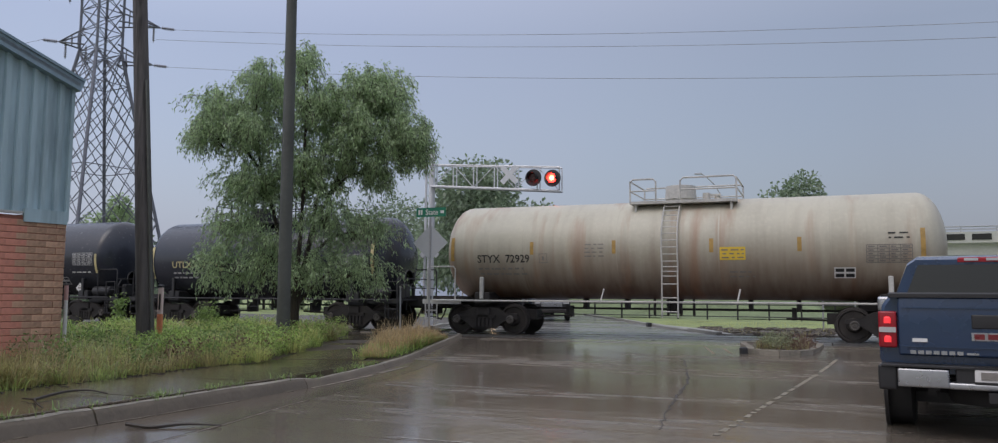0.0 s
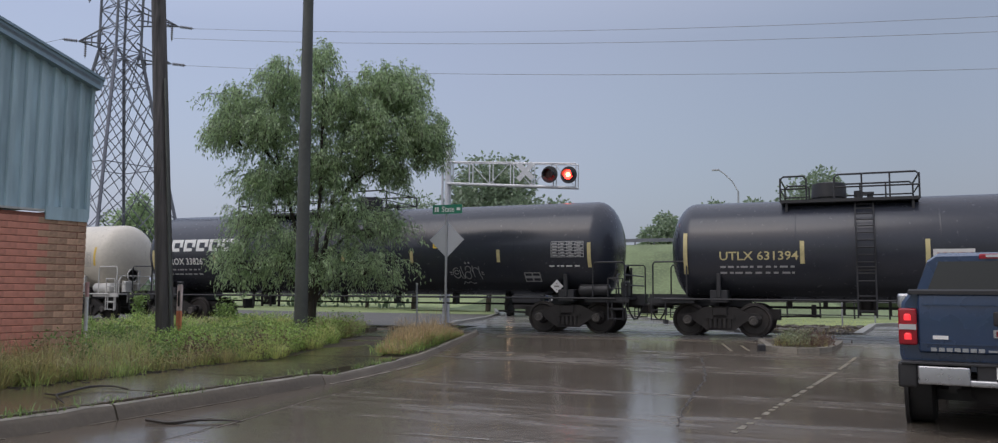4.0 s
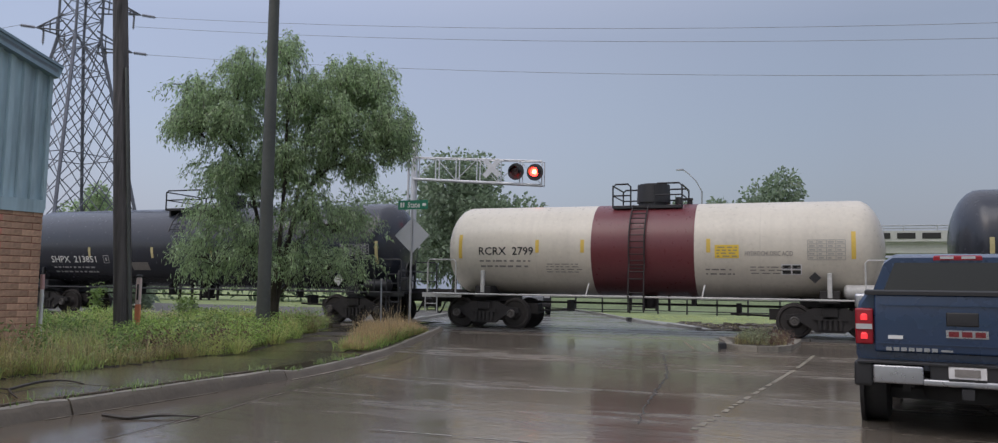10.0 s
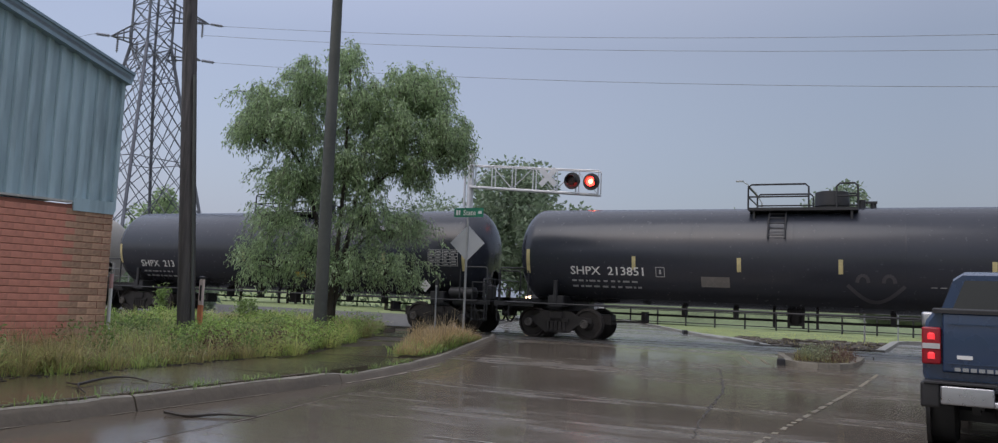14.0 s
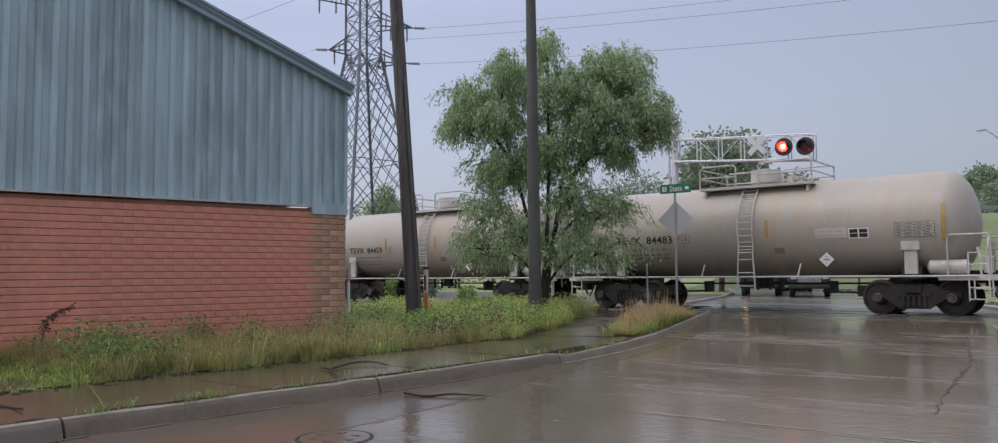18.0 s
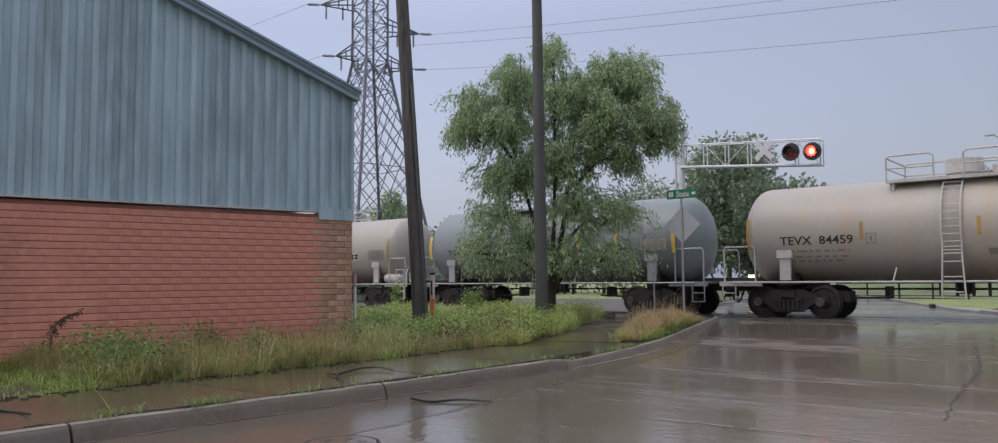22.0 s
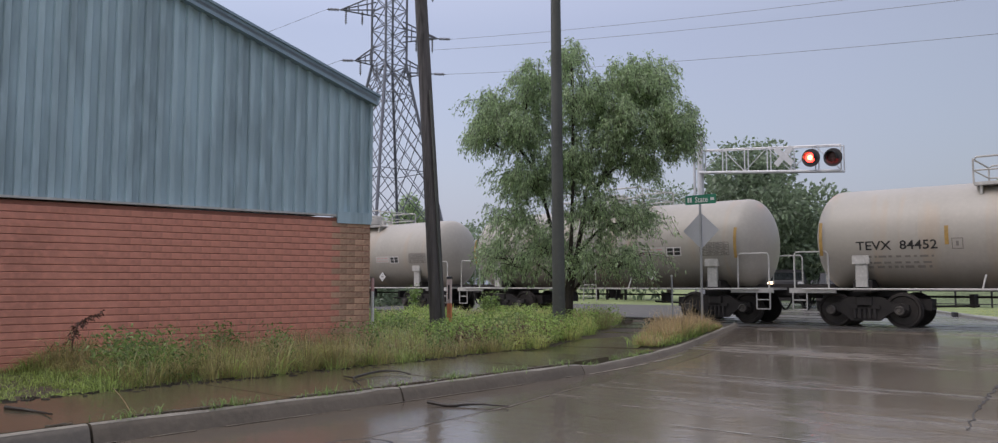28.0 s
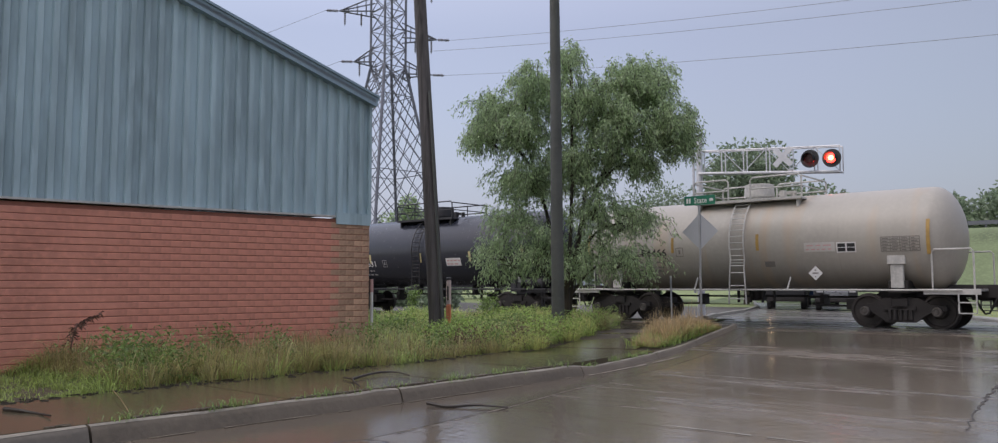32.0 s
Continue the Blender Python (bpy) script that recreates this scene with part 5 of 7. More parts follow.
            if xb - xa > 1.8:
                for f in (0.33, 0.66):
                    part("guard_post", Shape().cyl((xa + (xb - xa) * f, yy, pz), (xa + (xb - xa) * f, yy, hi), 0.022, n=6), pm, car)
    for x in (p0, p1):
        part("guard_rail", Shape().cyl((x, -yo, hi - 0.05), (x, yo, hi - 0.05), 0.024, n=6).cyl((x, -yo, pz + 0.36), (x, yo, pz + 0.36), 0.02, n=6), pm, car)
    # ladder over the tank's side
    lx, w = spec["ladder"], 0.22
    zlow = spec.get("ladder_low", 0.6)
    arc = []
    for k in range(12):
        a = radians(62) - k / 11 * radians(62 - -18)
        arc.append((-(R + 0.1) * math.cos(a), zc + (R + 0.1) * math.sin(a)))
    arc = arc + [(-1.5, 1.7), (-1.5, zlow)] if zlow < 2 else [p for p in arc if p[1] > zlow]
    lm = spec.get("lad_mat", rails)
    for s_ in (-w, w):
        part("ladder_rail", Shape().tube([Vector((lx + s_ * (1 + 0.35 * max(0, (1.7 - z)) * spec.get("flare", 0.0)), y, z)) for y, z in arc], 0.022, 6), lm, car)
    for k in range(len(arc) - 1):
        y, z = (arc[k][0] + arc[k + 1][0]) / 2, (arc[k][1] + arc[k + 1][1]) / 2
        part("rung", cached("rung" + lm.name, lambda: Shape().cyl((-w, 0, 0), (w, 0, 0), 0.016, n=6), lm), None, car, at=pose(lx, y, z))
        if k >= 11:
            for f in (0.15, 0.85):
                z2 = arc[k][1] + (arc[k + 1][1] - arc[k][1]) * f
                part("rung", CACHE["rung" + lm.name], None, car, at=pose(lx, -1.5, z2))
    # yellow reflector tapes
    for i, x in enumerate(spec["tapes"]):
        zz, hh, ww = spec.get("tape_z", 2.3), spec.get("tape_h", 0.19), spec.get("tape_w", 0.11)
        if abs(x) > half - 1.2:
            hh = hh * 1.9
        decal(car, "reflector_tape", R, zc, x - ww / 2, x + ww / 2, zz - hh, zz + hh, spec.get("tape_mat", M["yellow"]))
    if spec.get("mark"):
        a, b = spec["mark_x"]
        z = spec.get("mark_z", 2.15)
        words(car, R, zc, spec["mark"], a, b, z - 0.12, z + 0.12, spec["ink"], "stencilled car mark")
        bars(car, R, zc, a, b - 0.1, z - 0.52, z - 0.2, 2, spec["ink2"], 3)
        b += spec.get("box_dx", 0)
        if not spec.get("plain"):
            decal(car, "class_box", R, zc, b + 0.45, b + 0.47, z - 0.14, z + 0.14, spec["ink2"])
            decal(car, "class_box", R, zc, b + 0.69, b + 0.71, z - 0.14, z + 0.14, spec["ink2"])
            decal(car, "class_box", R, zc, b + 0.47, b + 0.69, z + 0.12, z + 0.14, spec["ink2"])
            decal(car, "class_box", R, zc, b + 0.47, b + 0.69, z - 0.14, z - 0.12, spec["ink2"])
            decal(car, "class_box", R, zc, b + 0.55, b + 0.61, z - 0.06, z + 0.06, spec["ink2"])
    for f in spec.get("extra", ()):
        f(car, R, zc)
    CARS.append((car, spec["x"]))
    return car


def box_label(x0, x1, z0, z1, mat, label="", ink=None, rows=2):
    def go(car, R, zc):
        d = decal(car, "label_panel", R, zc, x0, x1, z0, z1, mat, label)
        if ink:
            bars(car, R, zc, x0 + 0.04, x1 - 0.04, z0 + 0.02, z1 - 0.02, rows, ink, int(x0 * 10), lift=0.012)
    return go


def black_box(x, z, ink, frame):
    def go(car, R, zc):
        decal(car, "test_box", R, zc, x - 0.26, x + 0.26, z - 0.14, z + 0.14, frame, lift=0.006)
        decal(car, "test_box", R, zc, x - 0.23, x - 0.02, z - 0.11, z + 0.11, ink, lift=0.010)
        decal(car, "test_box", R, zc, x + 0.02, x + 0.23, z - 0.11, z + 0.11, ink, lift=0.010)
    return go


def fine(x0, x1, z0, z1, rows, mat, seed):
    return lambda car, R, zc: bars(car, R, zc, x0, x1, z0, z1, rows, mat, seed)


def panel(x0, x1, z0, z1, mat, back=None):
    return lambda car, R, zc: grid_panel(car, R, zc, x0, x1, z0, z1, mat, back)


def plac(x, z, r=0.2, back=None):
    return lambda car, R, zc: diamond(car, R, zc, x, z, r, back)


def say(text, x0, x1, z0, z1, mat):
    return lambda car, R, zc: words(car, R, zc, text, x0, x1, z0, z1, mat)


def tag(x0, z0, w, h, mat, thick=0.022):
    """Round spray-can loops, ticks and a wavy underline."""
    def arc(cx, cz, rx, rz, a0, a1, n=14):
        return [(cx + rx * math.cos(radians(a0 + (a1 - a0) * i / n)), cz + rz * math.sin(radians(a0 + (a1 - a0) * i / n))) for i in range(n + 1)]

    def go(car, R, zc):
        runs = [arc(0.13, 0.62, 0.13, 0.26, 60, 400), arc(0.13, 0.66, 0.07, 0.10, 0, 330), arc(0.34, 0.62, 0.09, 0.28, 170, 360), [(0.30, 0.95), (0.34, 0.55), (0.38, 0.4)], arc(0.52, 0.50, 0.11, 0.18, 0, 360),
                arc(0.55, 0.80, 0.10, 0.16, -60, 200), [(0.70, 0.98), (0.72, 0.62), (0.74, 0.40)], arc(0.80, 0.72, 0.10, 0.16, 200, 20), [(0.92, 0.95), (0.93, 0.6), (0.99, 0.30)],
                [(-0.12, 0.66), (-0.03, 0.64)], [(-0.10, 0.56), (-0.02, 0.55)], [(0.99, 0.66), (1.08, 0.65)], [(1.0, 0.56), (1.09, 0.54)],
                [(0.26, 0.05), (0.34, 0.18), (0.42, 0.10), (0.52, 0.17), (0.62, 0.08), (0.74, 0.12)], arc(0.48, 1.12, 0.02, 0.04, 0, 360, 8), arc(0.60, 1.14, 0.02, 0.04, 0, 360, 8)]
        for run in runs:
            s = Shape()
            for a, b in zip(run, run[1:]):
                a, b = Vector((x0 + w * a[0], z0 + h * a[1], 0)), Vector((x0 + w * b[0], z0 + h * b[1], 0))
                q = Vector((a.y - b.y, b.x - a.x, 0)).normalized() * thick / 2
                k = len(s.v)
                s.v += [on_tank(R, zc, p.x, p.y, 0.009) for p in (a - q, b - q, b + q, a + q)]
                s.f.append((k, k + 1, k + 2, k + 3))
            part("spray_scrawl", s, mat, car, "pale looping spray scrawl")
    return go


def swash(x0, z0, w, h, mat):
    """A broad faint spray arc under two hooks."""
    def go(car, R, zc):
        runs = [[(x0 + w * i / 12, z0 + h * (1 - math.sin(math.pi * i / 12)) * 0.62) for i in range(13)]]
        for c in (0.27, 0.73):
            runs.append([(x0 + w * (c + 0.1 * math.cos(math.pi * i / 8)), z0 + h * (0.72 + 0.28 * math.sin(math.pi * i / 8))) for i in range(9)])
        for run in runs:
            s = Shape()
            for a, b in zip(run, run[1:]):
                q = Vector((a[1] - b[1], b[0] - a[0], 0)).normalized() * 0.045
                k = len(s.v)
                s.v += [on_tank(R, zc, p[0] + sg * q.x, p[1] + sg * q.y, 0.009) for p, sg in ((a, -1), (b, -1), (b, 1), (a, 1))]
                s.f.append((k, k + 1, k + 2, k + 3))
            part("spray_scrawl", s, mat, car, "faint spray-painted arc")
    return go


def logo_blocks(x0, x1, z0, z1, mat, n=6):
    """A broad white company mark as plain rounded blocks."""
    def go(car, R, zc):
        w = (x1 - x0) / n
        for i in range(n):
            a, b = x0 + i * w + 0.04 * w, x0 + (i + 1) * w - 0.06 * w
            t = 0.24 * w
            h = (z1 - z0) * 0.27
            for q in ((a, a + t, z0, z1), (a + t, b, z1 - h, z1), (b - t, b, z0 + (z1 - z0) * 0.35, z1 - h), (a + t, b - t, z0, z0 + h)):
                decal(car, "company_mark", R, zc, q[0], q[1], q[2], q[3], mat, lift=0.012)
    return go


dark = dict(iron=M["black"], rails=M["black"], R=1.45, zc=2.55, ink=M["white"], ink2=M["grey_ink"], tape_mat=M["pale_yellow"])
pale = dict(iron=M["offwhite"], rails=M["offwhite"], R=1.42, zc=2.42, ink=M["ink"], ink2=M["faint"], tape_mat=M["yellow"])
J = 94.7   # how far the train has run when the later cars come into view
FLEET = [
    dict(pale, x=-4.18, L=14.3, R=1.46, zc=2.56, mat=M["beige"], iron=M["bogie"], rails=M["offwhite"], plat=(-1.1, 1.9), ladder=0.1, dome=0.2, flare=0.0,
         label="long beige tank car with rust-brown staining", tapes=(-6.6, -4.0, -1.5, 1.24, 3.52, 6.45), tape_mat=M["old_yellow"], tape_z=2.6,
         mark="STYX  72929", mark_x=(-5.77, -4.08), mark_z=2.3, box_dx=-0.15,
         extra=(box_label(1.46, 2.14, 2.2, 2.55, M["sticker"], "yellow warning sticker", M["faint"], 3), black_box(4.62, 1.84, M["ink"], M["placard"]), panel(5.14, 6.2, 2.1, 2.55, M["faint"]),
                fine(5.62, 6.15, 2.68, 2.92, 2, M["ink"], 5), fine(-2.4, -1.8, 2.3, 2.75, 4, M["faint"], 6), fine(1.7, 2.4, 1.7, 1.95, 2, M["faint"], 8))),
    dict(dark, x=-18.26, L=10.41, R=1.42, zc=2.4, mat=M["blackt"], plat=(-2.1, 1.3), dome=-0.88, ladder=-0.02, label="short glossy black tank car with yellow marks",
         tapes=(-4.63, -1.56, 1.41, 4.58), tape_h=0.3, mark="UTLX 631394", mark_x=(-3.7, -1.66), mark_z=2.22, ink=M["pale_yellow"], plain=True,
         extra=(box_label(1.52, 2.44, 2.0, 2.34, M["placard"], "white notice panel", M["placard_red"], 2), panel(3.23, 4.31, 2.06, 2.5, M["grey_ink"]), black_box(2.67, 1.75, M["blackt"], M["grey_ink"]), fine(3.25, 3.55, 2.6, 2.72, 1, M["grey_ink"], 2))),
    dict(dark, x=-34.13, L=18.25, mat=M["blackt"], plat=(-4.8, 1.35), dome=0.05, split=False, ladder=-4.1, ladder_low=2.9, label="very long glossy black tank car with broad white mark",
         tapes=(-8.38, -5.5, -2.62, -0.06, 2.54, 5.56, 8.45), box_dx=0.44, outlet=-4.14, hang=(-2.38, -0.92, 1.24, 3.46, 5.34), mark="PROX 33826", mark_x=(-7.74, -6.06), mark_z=2.24,
         extra=(logo_blocks(-8.13, -4.63, 2.6, 3.03, M["white"]), box_label(3.32, 4.05, 2.56, 2.84, M["sticker"], "yellow sticker", M["faint"], 2), tag(3.95, 1.42, 0.98, 0.60, M["grey_ink"]),
                panel(7.28, 8.28, 2.25, 2.7, M["grey_ink"]), fine(7.17, 8.2, 1.93, 2.06, 1, M["white"], 12), black_box(6.6, 1.66, M["blackt"], M["grey_ink"]), plac(7.35, 1.38))),
    dict(pale, x=-51.14, L=12.72, R=1.36, zc=2.42, mat=M["cream"], iron=M["bogie"], rails=M["offwhite"], plat=(-1.0, 1.02), dome_r=0.5, dome_h=0.62, plat_w=0.55, plat_mat=M["black"], dome_mat=M["black"], lad_mat=M["bogie"], dome=0.08, ladder=-0.17,
         band=(-1.52, 1.42, M["maroon"]), label="cream tank car with a wide maroon middle band", tapes=(-5.62, -3.15, -1.77, 1.81, 5.5), tape_z=2.48, hang=(1.26,), mark="RCRX  2799", mark_x=(-5.01, -3.27), mark_z=2.34, plain=True,
         extra=(box_label(1.98, 2.62, 2.14, 2.5, M["sticker"], "yellow stencilled square", M["faint"], 4), say("HYDROCHLORIC ACID", 2.78, 4.01, 2.2, 2.33, M["faint"]), black_box(3.97, 1.84, M["ink"], M["placard"]),
                panel(4.38, 5.3, 2.1, 2.62, M["pale_print"]), plac(4.55, 1.62, 0.15, M["ink"]), fine(2.9, 4.2, 1.7, 1.95, 3, M["faint"], 3), fine(1.7, 2.5, 1.66, 1.9, 2, M["faint"], 9), fine(-2.9, -1.8, 1.7, 2.0, 4, M["faint"], 19))),
    dict(dark, x=-67.35, L=16.4, mat=M["blackt"], plat=(-1.2, 1.6), dome=0.93, ladder=-0.42, ladder_low=2.9, label="long black tank car with white stencils", tapes=(-7.6, -4.32, -1.38, 1.19, 4.65, 7.7), mark="SHPX  213851", mark_x=(-6.25, -4.04), mark_z=2.06, box_dx=-0.1,
         extra=(swash(1.35, 1.42, 1.35, 0.68, M["scrawl"]), panel(6.38, 7.43, 2.08, 2.56, M["grey_ink"]), plac(6.17, 1.42), black_box(5.62, 1.66, M["blackt"], M["grey_ink"]), box_label(-2.42, -1.64, 1.68, 1.96, M["faint"], "faded patch"), fine(3.27, 4.1, 1.8, 1.87, 1, M["grey_ink"], 3))),
    dict(dark, x=-84.75, L=16.1, mat=M["blackt"], plat=(-1.2, 1.74), dome=1.02, ladder=-0.4, ladder_low=2.9, label="long black tank car with plain black side", tapes=(-7.4, -4.3, -1.3, 1.59, 4.63, 7.58), mark="SHPX  213", mark_x=(-6.4, -4.7), mark_z=1.95,
         extra=(panel(6.32, 7.38, 2.1, 2.6, M["grey_ink"]), plac(6.11, 1.44), black_box(5.12, 1.78, M["blackt"], M["grey_ink"]), box_label(0.9, 1.3, 1.6, 1.78, M["yellow"], "small yellow patch"), fine(-0.5, 1.1, 1.8, 1.86, 1, M["grey_ink"], 3))),
]
TEVX = [("80738", -5.3, "whitet"), ("84483", -18.46, "whitet"), ("84459", -31.6, "whitet"), ("84465", -44.57, "greyt"), ("84452", -57.58, "whitet"), ("84458", -70.63, "whitet"), ("84466", -83.7, "whitet")]
for k, (num, x, m) in enumerate(TEVX):
    g = m == "greyt"
    FLEET.append(dict(pale, x=x - J, L=11.58, mat=M[m], iron=M["bogie"], rails=M["galv"] if g else M["offwhite"], plat=(-1.6, 1.8), dome=0.1, ladder=-0.03, flare=0.6, post_w=0.32,
                      label="grey-blue tank car with bright yellow tapes" if g else "dirty white tank car with black stencilled mark",
                      tapes=(-5.34, -3.38, -1.73, 1.6, 3.1, 5.18) if g else (-5.36, -2.2, 0.58, 5.15), tape_mat=M["yellow"] if g else M["old_yellow"], tape_h=0.24, tape_w=0.13 if g else 0.09, tape_z=2.42,
                      mark="TEVX  " + num, mark_x=(-4.42, -2.42), mark_z=2.2, box_dx=-0.12, gear=k in (0, 1, 2, 4), hang=(),
                      extra=(box_label(1.95, 2.8, 2.1, 2.36, M["notice"], "white notice panel", M["placard_red"], 2), black_box(3.1, 2.2, M["ink"], M["placard"]), panel(4.0, 4.95, 2.06, 2.44, M["faint"], M["notice"] if g or k == 1 else None), plac(2.2, 1.5, 0.2),
                             box_label(0.75, 1.05, 1.7, 1.86, M["faint"], "faded patch"), fine(-4.42, -2.6, 1.55, 1.75, 1, M["faint"], k))))
FLEET.append(dict(dark, x=-97.5 - J, L=13.0, mat=M["blackt"], plat=(-1.6, 1.6), dome=0.1, ladder=0.0, split=False, label="black tank car at the train's tail", tapes=(-5.9, -2.9, 0.2, 2.9, 5.5), mark="UTLX 631", mark_x=(-4.3, -2.6), mark_z=2.1,
                  extra=(panel(3.8, 4.8, 1.95, 2.35, M["grey_ink"]), box_label(1.6, 2.4, 1.95, 2.25, M["placard"], "white notice panel", M["placard_red"], 2), plac(5.0, 1.35))))
for spec in FLEET:
    tank_car(spec)


def run_of_train(t):
    """Metres run since the first moment. The film skips a beat near 15.9 s and the train with it."""
    if t < 15.85:
        return 4.69579 * t - 0.0013627 * t * t
    u = t - 16
    return J + 4.57601 * u + 0.00055565 * u * u


# ---- vehicles ----
def smooth_box(name, x0, x1, y0, y1, z0, z1, r, mat, parent, label="", taper=0.0, seg=3):
    bm = bmesh.new()
    bmesh.ops.create_cube(bm, size=1)
    for v in bm.verts:
        f = taper if v.co.z > 0 else 0
        v.co = Vector(((x0 + x1) / 2 + v.co.x * ((x1 - x0) - 2 * f), (y0 + y1) / 2 + v.co.y * (y1 - y0), (z0 + z1) / 2 + v.co.z * (z1 - z0)))
    bmesh.ops.bevel(bm, geom=bm.edges[:], offset=r, segments=seg, affect="EDGES", profile=0.6)
    me = bpy.data.meshes.new(name)
    bm.to_mesh(me)
    bm.free()
    me.materials.append(mat)
    me.shade_smooth()
    me.set_sharp_from_angle(angle=radians(40))
    return part(name, me, mat, parent, label)


def tyre(parent, x, y, r=0.40, w=0.27):
    t = part("wheel", Shape().lathe([(-w / 2, r * 0.62), (-w / 2, r * 0.9), (-w / 2 + 0.03, r), (w / 2 - 0.03, r), (w / 2, r * 0.9), (w / 2, r * 0.62)], 28, "x"), M["rubber"], parent, "black tyre", at=pose(x, y, r))
    part("rim", Shape().lathe([(-w / 2 + 0.02, r * 0.6), (-w / 2 + 0.06, r * 0.3), (w / 2 - 0.06, r * 0.3), (w / 2 - 0.02, r * 0.6)], 20, "x"), M["chrome"], t)
    return t


# pickup in the next lane; rear towards the camera. Local: x across, y forward, rear face at y = 0
truck = thing("pickup_truck", "dark blue pickup truck waiting with red tail lamps lit", "pickup truck", at=pose(1.30, 8.62, 0, 0, 0, -7.5) @ Matrix.Scale(0.965, 4))
W2 = 0.965
bed_ = Shape()


def ring(y, w, zl, zh, r=0.1, tuck=0.05):
    return [(-w + tuck, y, zl), (w - tuck, y, zl), (w, y, zl + 0.16), (w, y, zh - 0.34), (w - 0.03, y, zh - r), (w - 0.1, y, zh), (-w + 0.1, y, zh), (-w + 0.03, y, zh - r), (-w, y, zh - 0.34), (-w, y, zl + 0.16)]


bed_.loft([ring(0.16, W2 - 0.03, 0.62, 1.36), ring(0.2, W2, 0.6, 1.37), ring(1.6, W2 + 0.02, 0.52, 1.38), ring(2.05, W2 + 0.01, 0.5, 1.38)])
part("bed", bed_, M["truck_blue"], truck, "blue cargo bed side")
smooth_box("tailgate", -0.79, 0.79, 0.06, 0.17, 0.79, 1.36, 0.025, M["truck_blue"], truck, "blue tailgate")
part("tailgate_spoiler", Shape().block(0, 0.115, 1.375, 1.74, 0.17, 0.05, 0.015), M["truck_black"], truck, "black top edge of the tailgate")
part("tailgate_crease", Shape().box(0, 0.052, 1.25, 1.5, 0.02, 0.012).box(0, 0.052, 0.88, 1.5, 0.02, 0.012), M["truck_blue"], truck)
smooth_box("tailgate_handle", -0.16, 0.11, 0.045, 0.08, 1.06, 1.19, 0.012, M["truck_black"], truck, "black tailgate handle")
part("brand_mark", Shape().box(-0.10, 0.048, 0.985, 0.085, 0.02, 0.05).box(0.01, 0.048, 0.985, 0.085, 0.02, 0.05).box(0.12, 0.048, 0.985, 0.085, 0.02, 0.05), M["badge_red"], truck, "red and chrome badge blocks")
part("badge_outline", Shape().box(0.01, 0.056, 0.985, 0.35, 0.012, 0.075), M["chrome"], truck)
bn = Shape()
for i in range(7):
    bn.box(-0.66 + i * 0.066, 0.052, 0.765 + 0.06, 0.05, 0.014, 0.034)
bn.box(-0.16, 0.052, 0.822, 0.10, 0.014, 0.018)
part("name_bars", bn, M["chrome"], truck, "chrome name badge as plain bars")
part("dealer_bar", Shape().box(-0.60, 0.052, 0.94, 0.13, 0.012, 0.035), M["white"], truck, "small white dealer mark")
for sg in (-1, 1):
    x = sg * (W2 - 0.085)
    lamp = smooth_box("tail_lamp", x - 0.082, x + 0.082, 0.05, 0.34, 0.86, 1.215, 0.022, M["tail_dim"], truck, "red tail lamp cluster")
    part("lit_bulb", Shape().block(x, 0.044, 1.13, 0.062, 0.02, 0.066, 0.015), M["tail"], lamp, "lit red bulb")
    part("lit_bulb", Shape().block(x, 0.044, 0.945, 0.062, 0.02, 0.066, 0.015), M["tail"], lamp, "lit red bulb")
    part("reverse_lens", Shape().box(x, 0.046, 1.035, 0.15, 0.02, 0.05), M["lamp_clear"], lamp, "clear reversing lens")
    smooth_box("bumper_end", sg * 0.58 - 0.22, sg * 0.58 + 0.22, -0.08, 0.2, 0.50, 0.675, 0.02, M["chrome"], truck, "chrome bumper end")
    smooth_box("bumper_corner", sg * 0.885 - 0.085, sg * 0.885 + 0.085, -0.05, 0.34, 0.46, 0.70, 0.03, M["truck_black"], truck, "dark bumper corner")
smooth_box("bumper_step", -0.37, 0.37, -0.082, 0.16, 0.498, 0.56, 0.02, M["chrome"], truck, "chrome bumper middle")
part("bumper_pad", Shape().block(0, 0.05, 0.70, 1.88, 0.26, 0.024, 0.008), M["truck_black"], truck, "black bumper top pad")
part("plate_recess", Shape().block(0, 0.02, 0.63, 0.62, 0.16, 0.16, 0.01), M["truck_black"], truck)
plate = part("number_plate", Shape().block(0, -0.07, 0.635, 0.31, 0.012, 0.16, 0.01), M["placard"], truck, "white number plate with plain bars")
part("plate_bars", Shape().box(0, -0.08, 0.632, 0.21, 0.008, 0.07), M["faint"], plate)
part("plate_frame", Shape().box(0, -0.078, 0.705, 0.31, 0.01, 0.02).box(0, -0.078, 0.565, 0.31, 0.01, 0.024), M["ink"], plate)
part("tow_hitch", Shape().box(0, -0.04, 0.44, 0.1, 0.2, 0.09), M["truck_black"], truck)
# cab
cab = Shape()


def cring(y, wb, wt, zb, zt):
    return [(-wb, y, zb), (wb, y, zb), (wb, y, 1.30), (wt, y, zt - 0.07), (wt - 0.1, y, zt), (-wt + 0.1, y, zt), (-wt, y, zt - 0.07), (-wb, y, 1.30)]


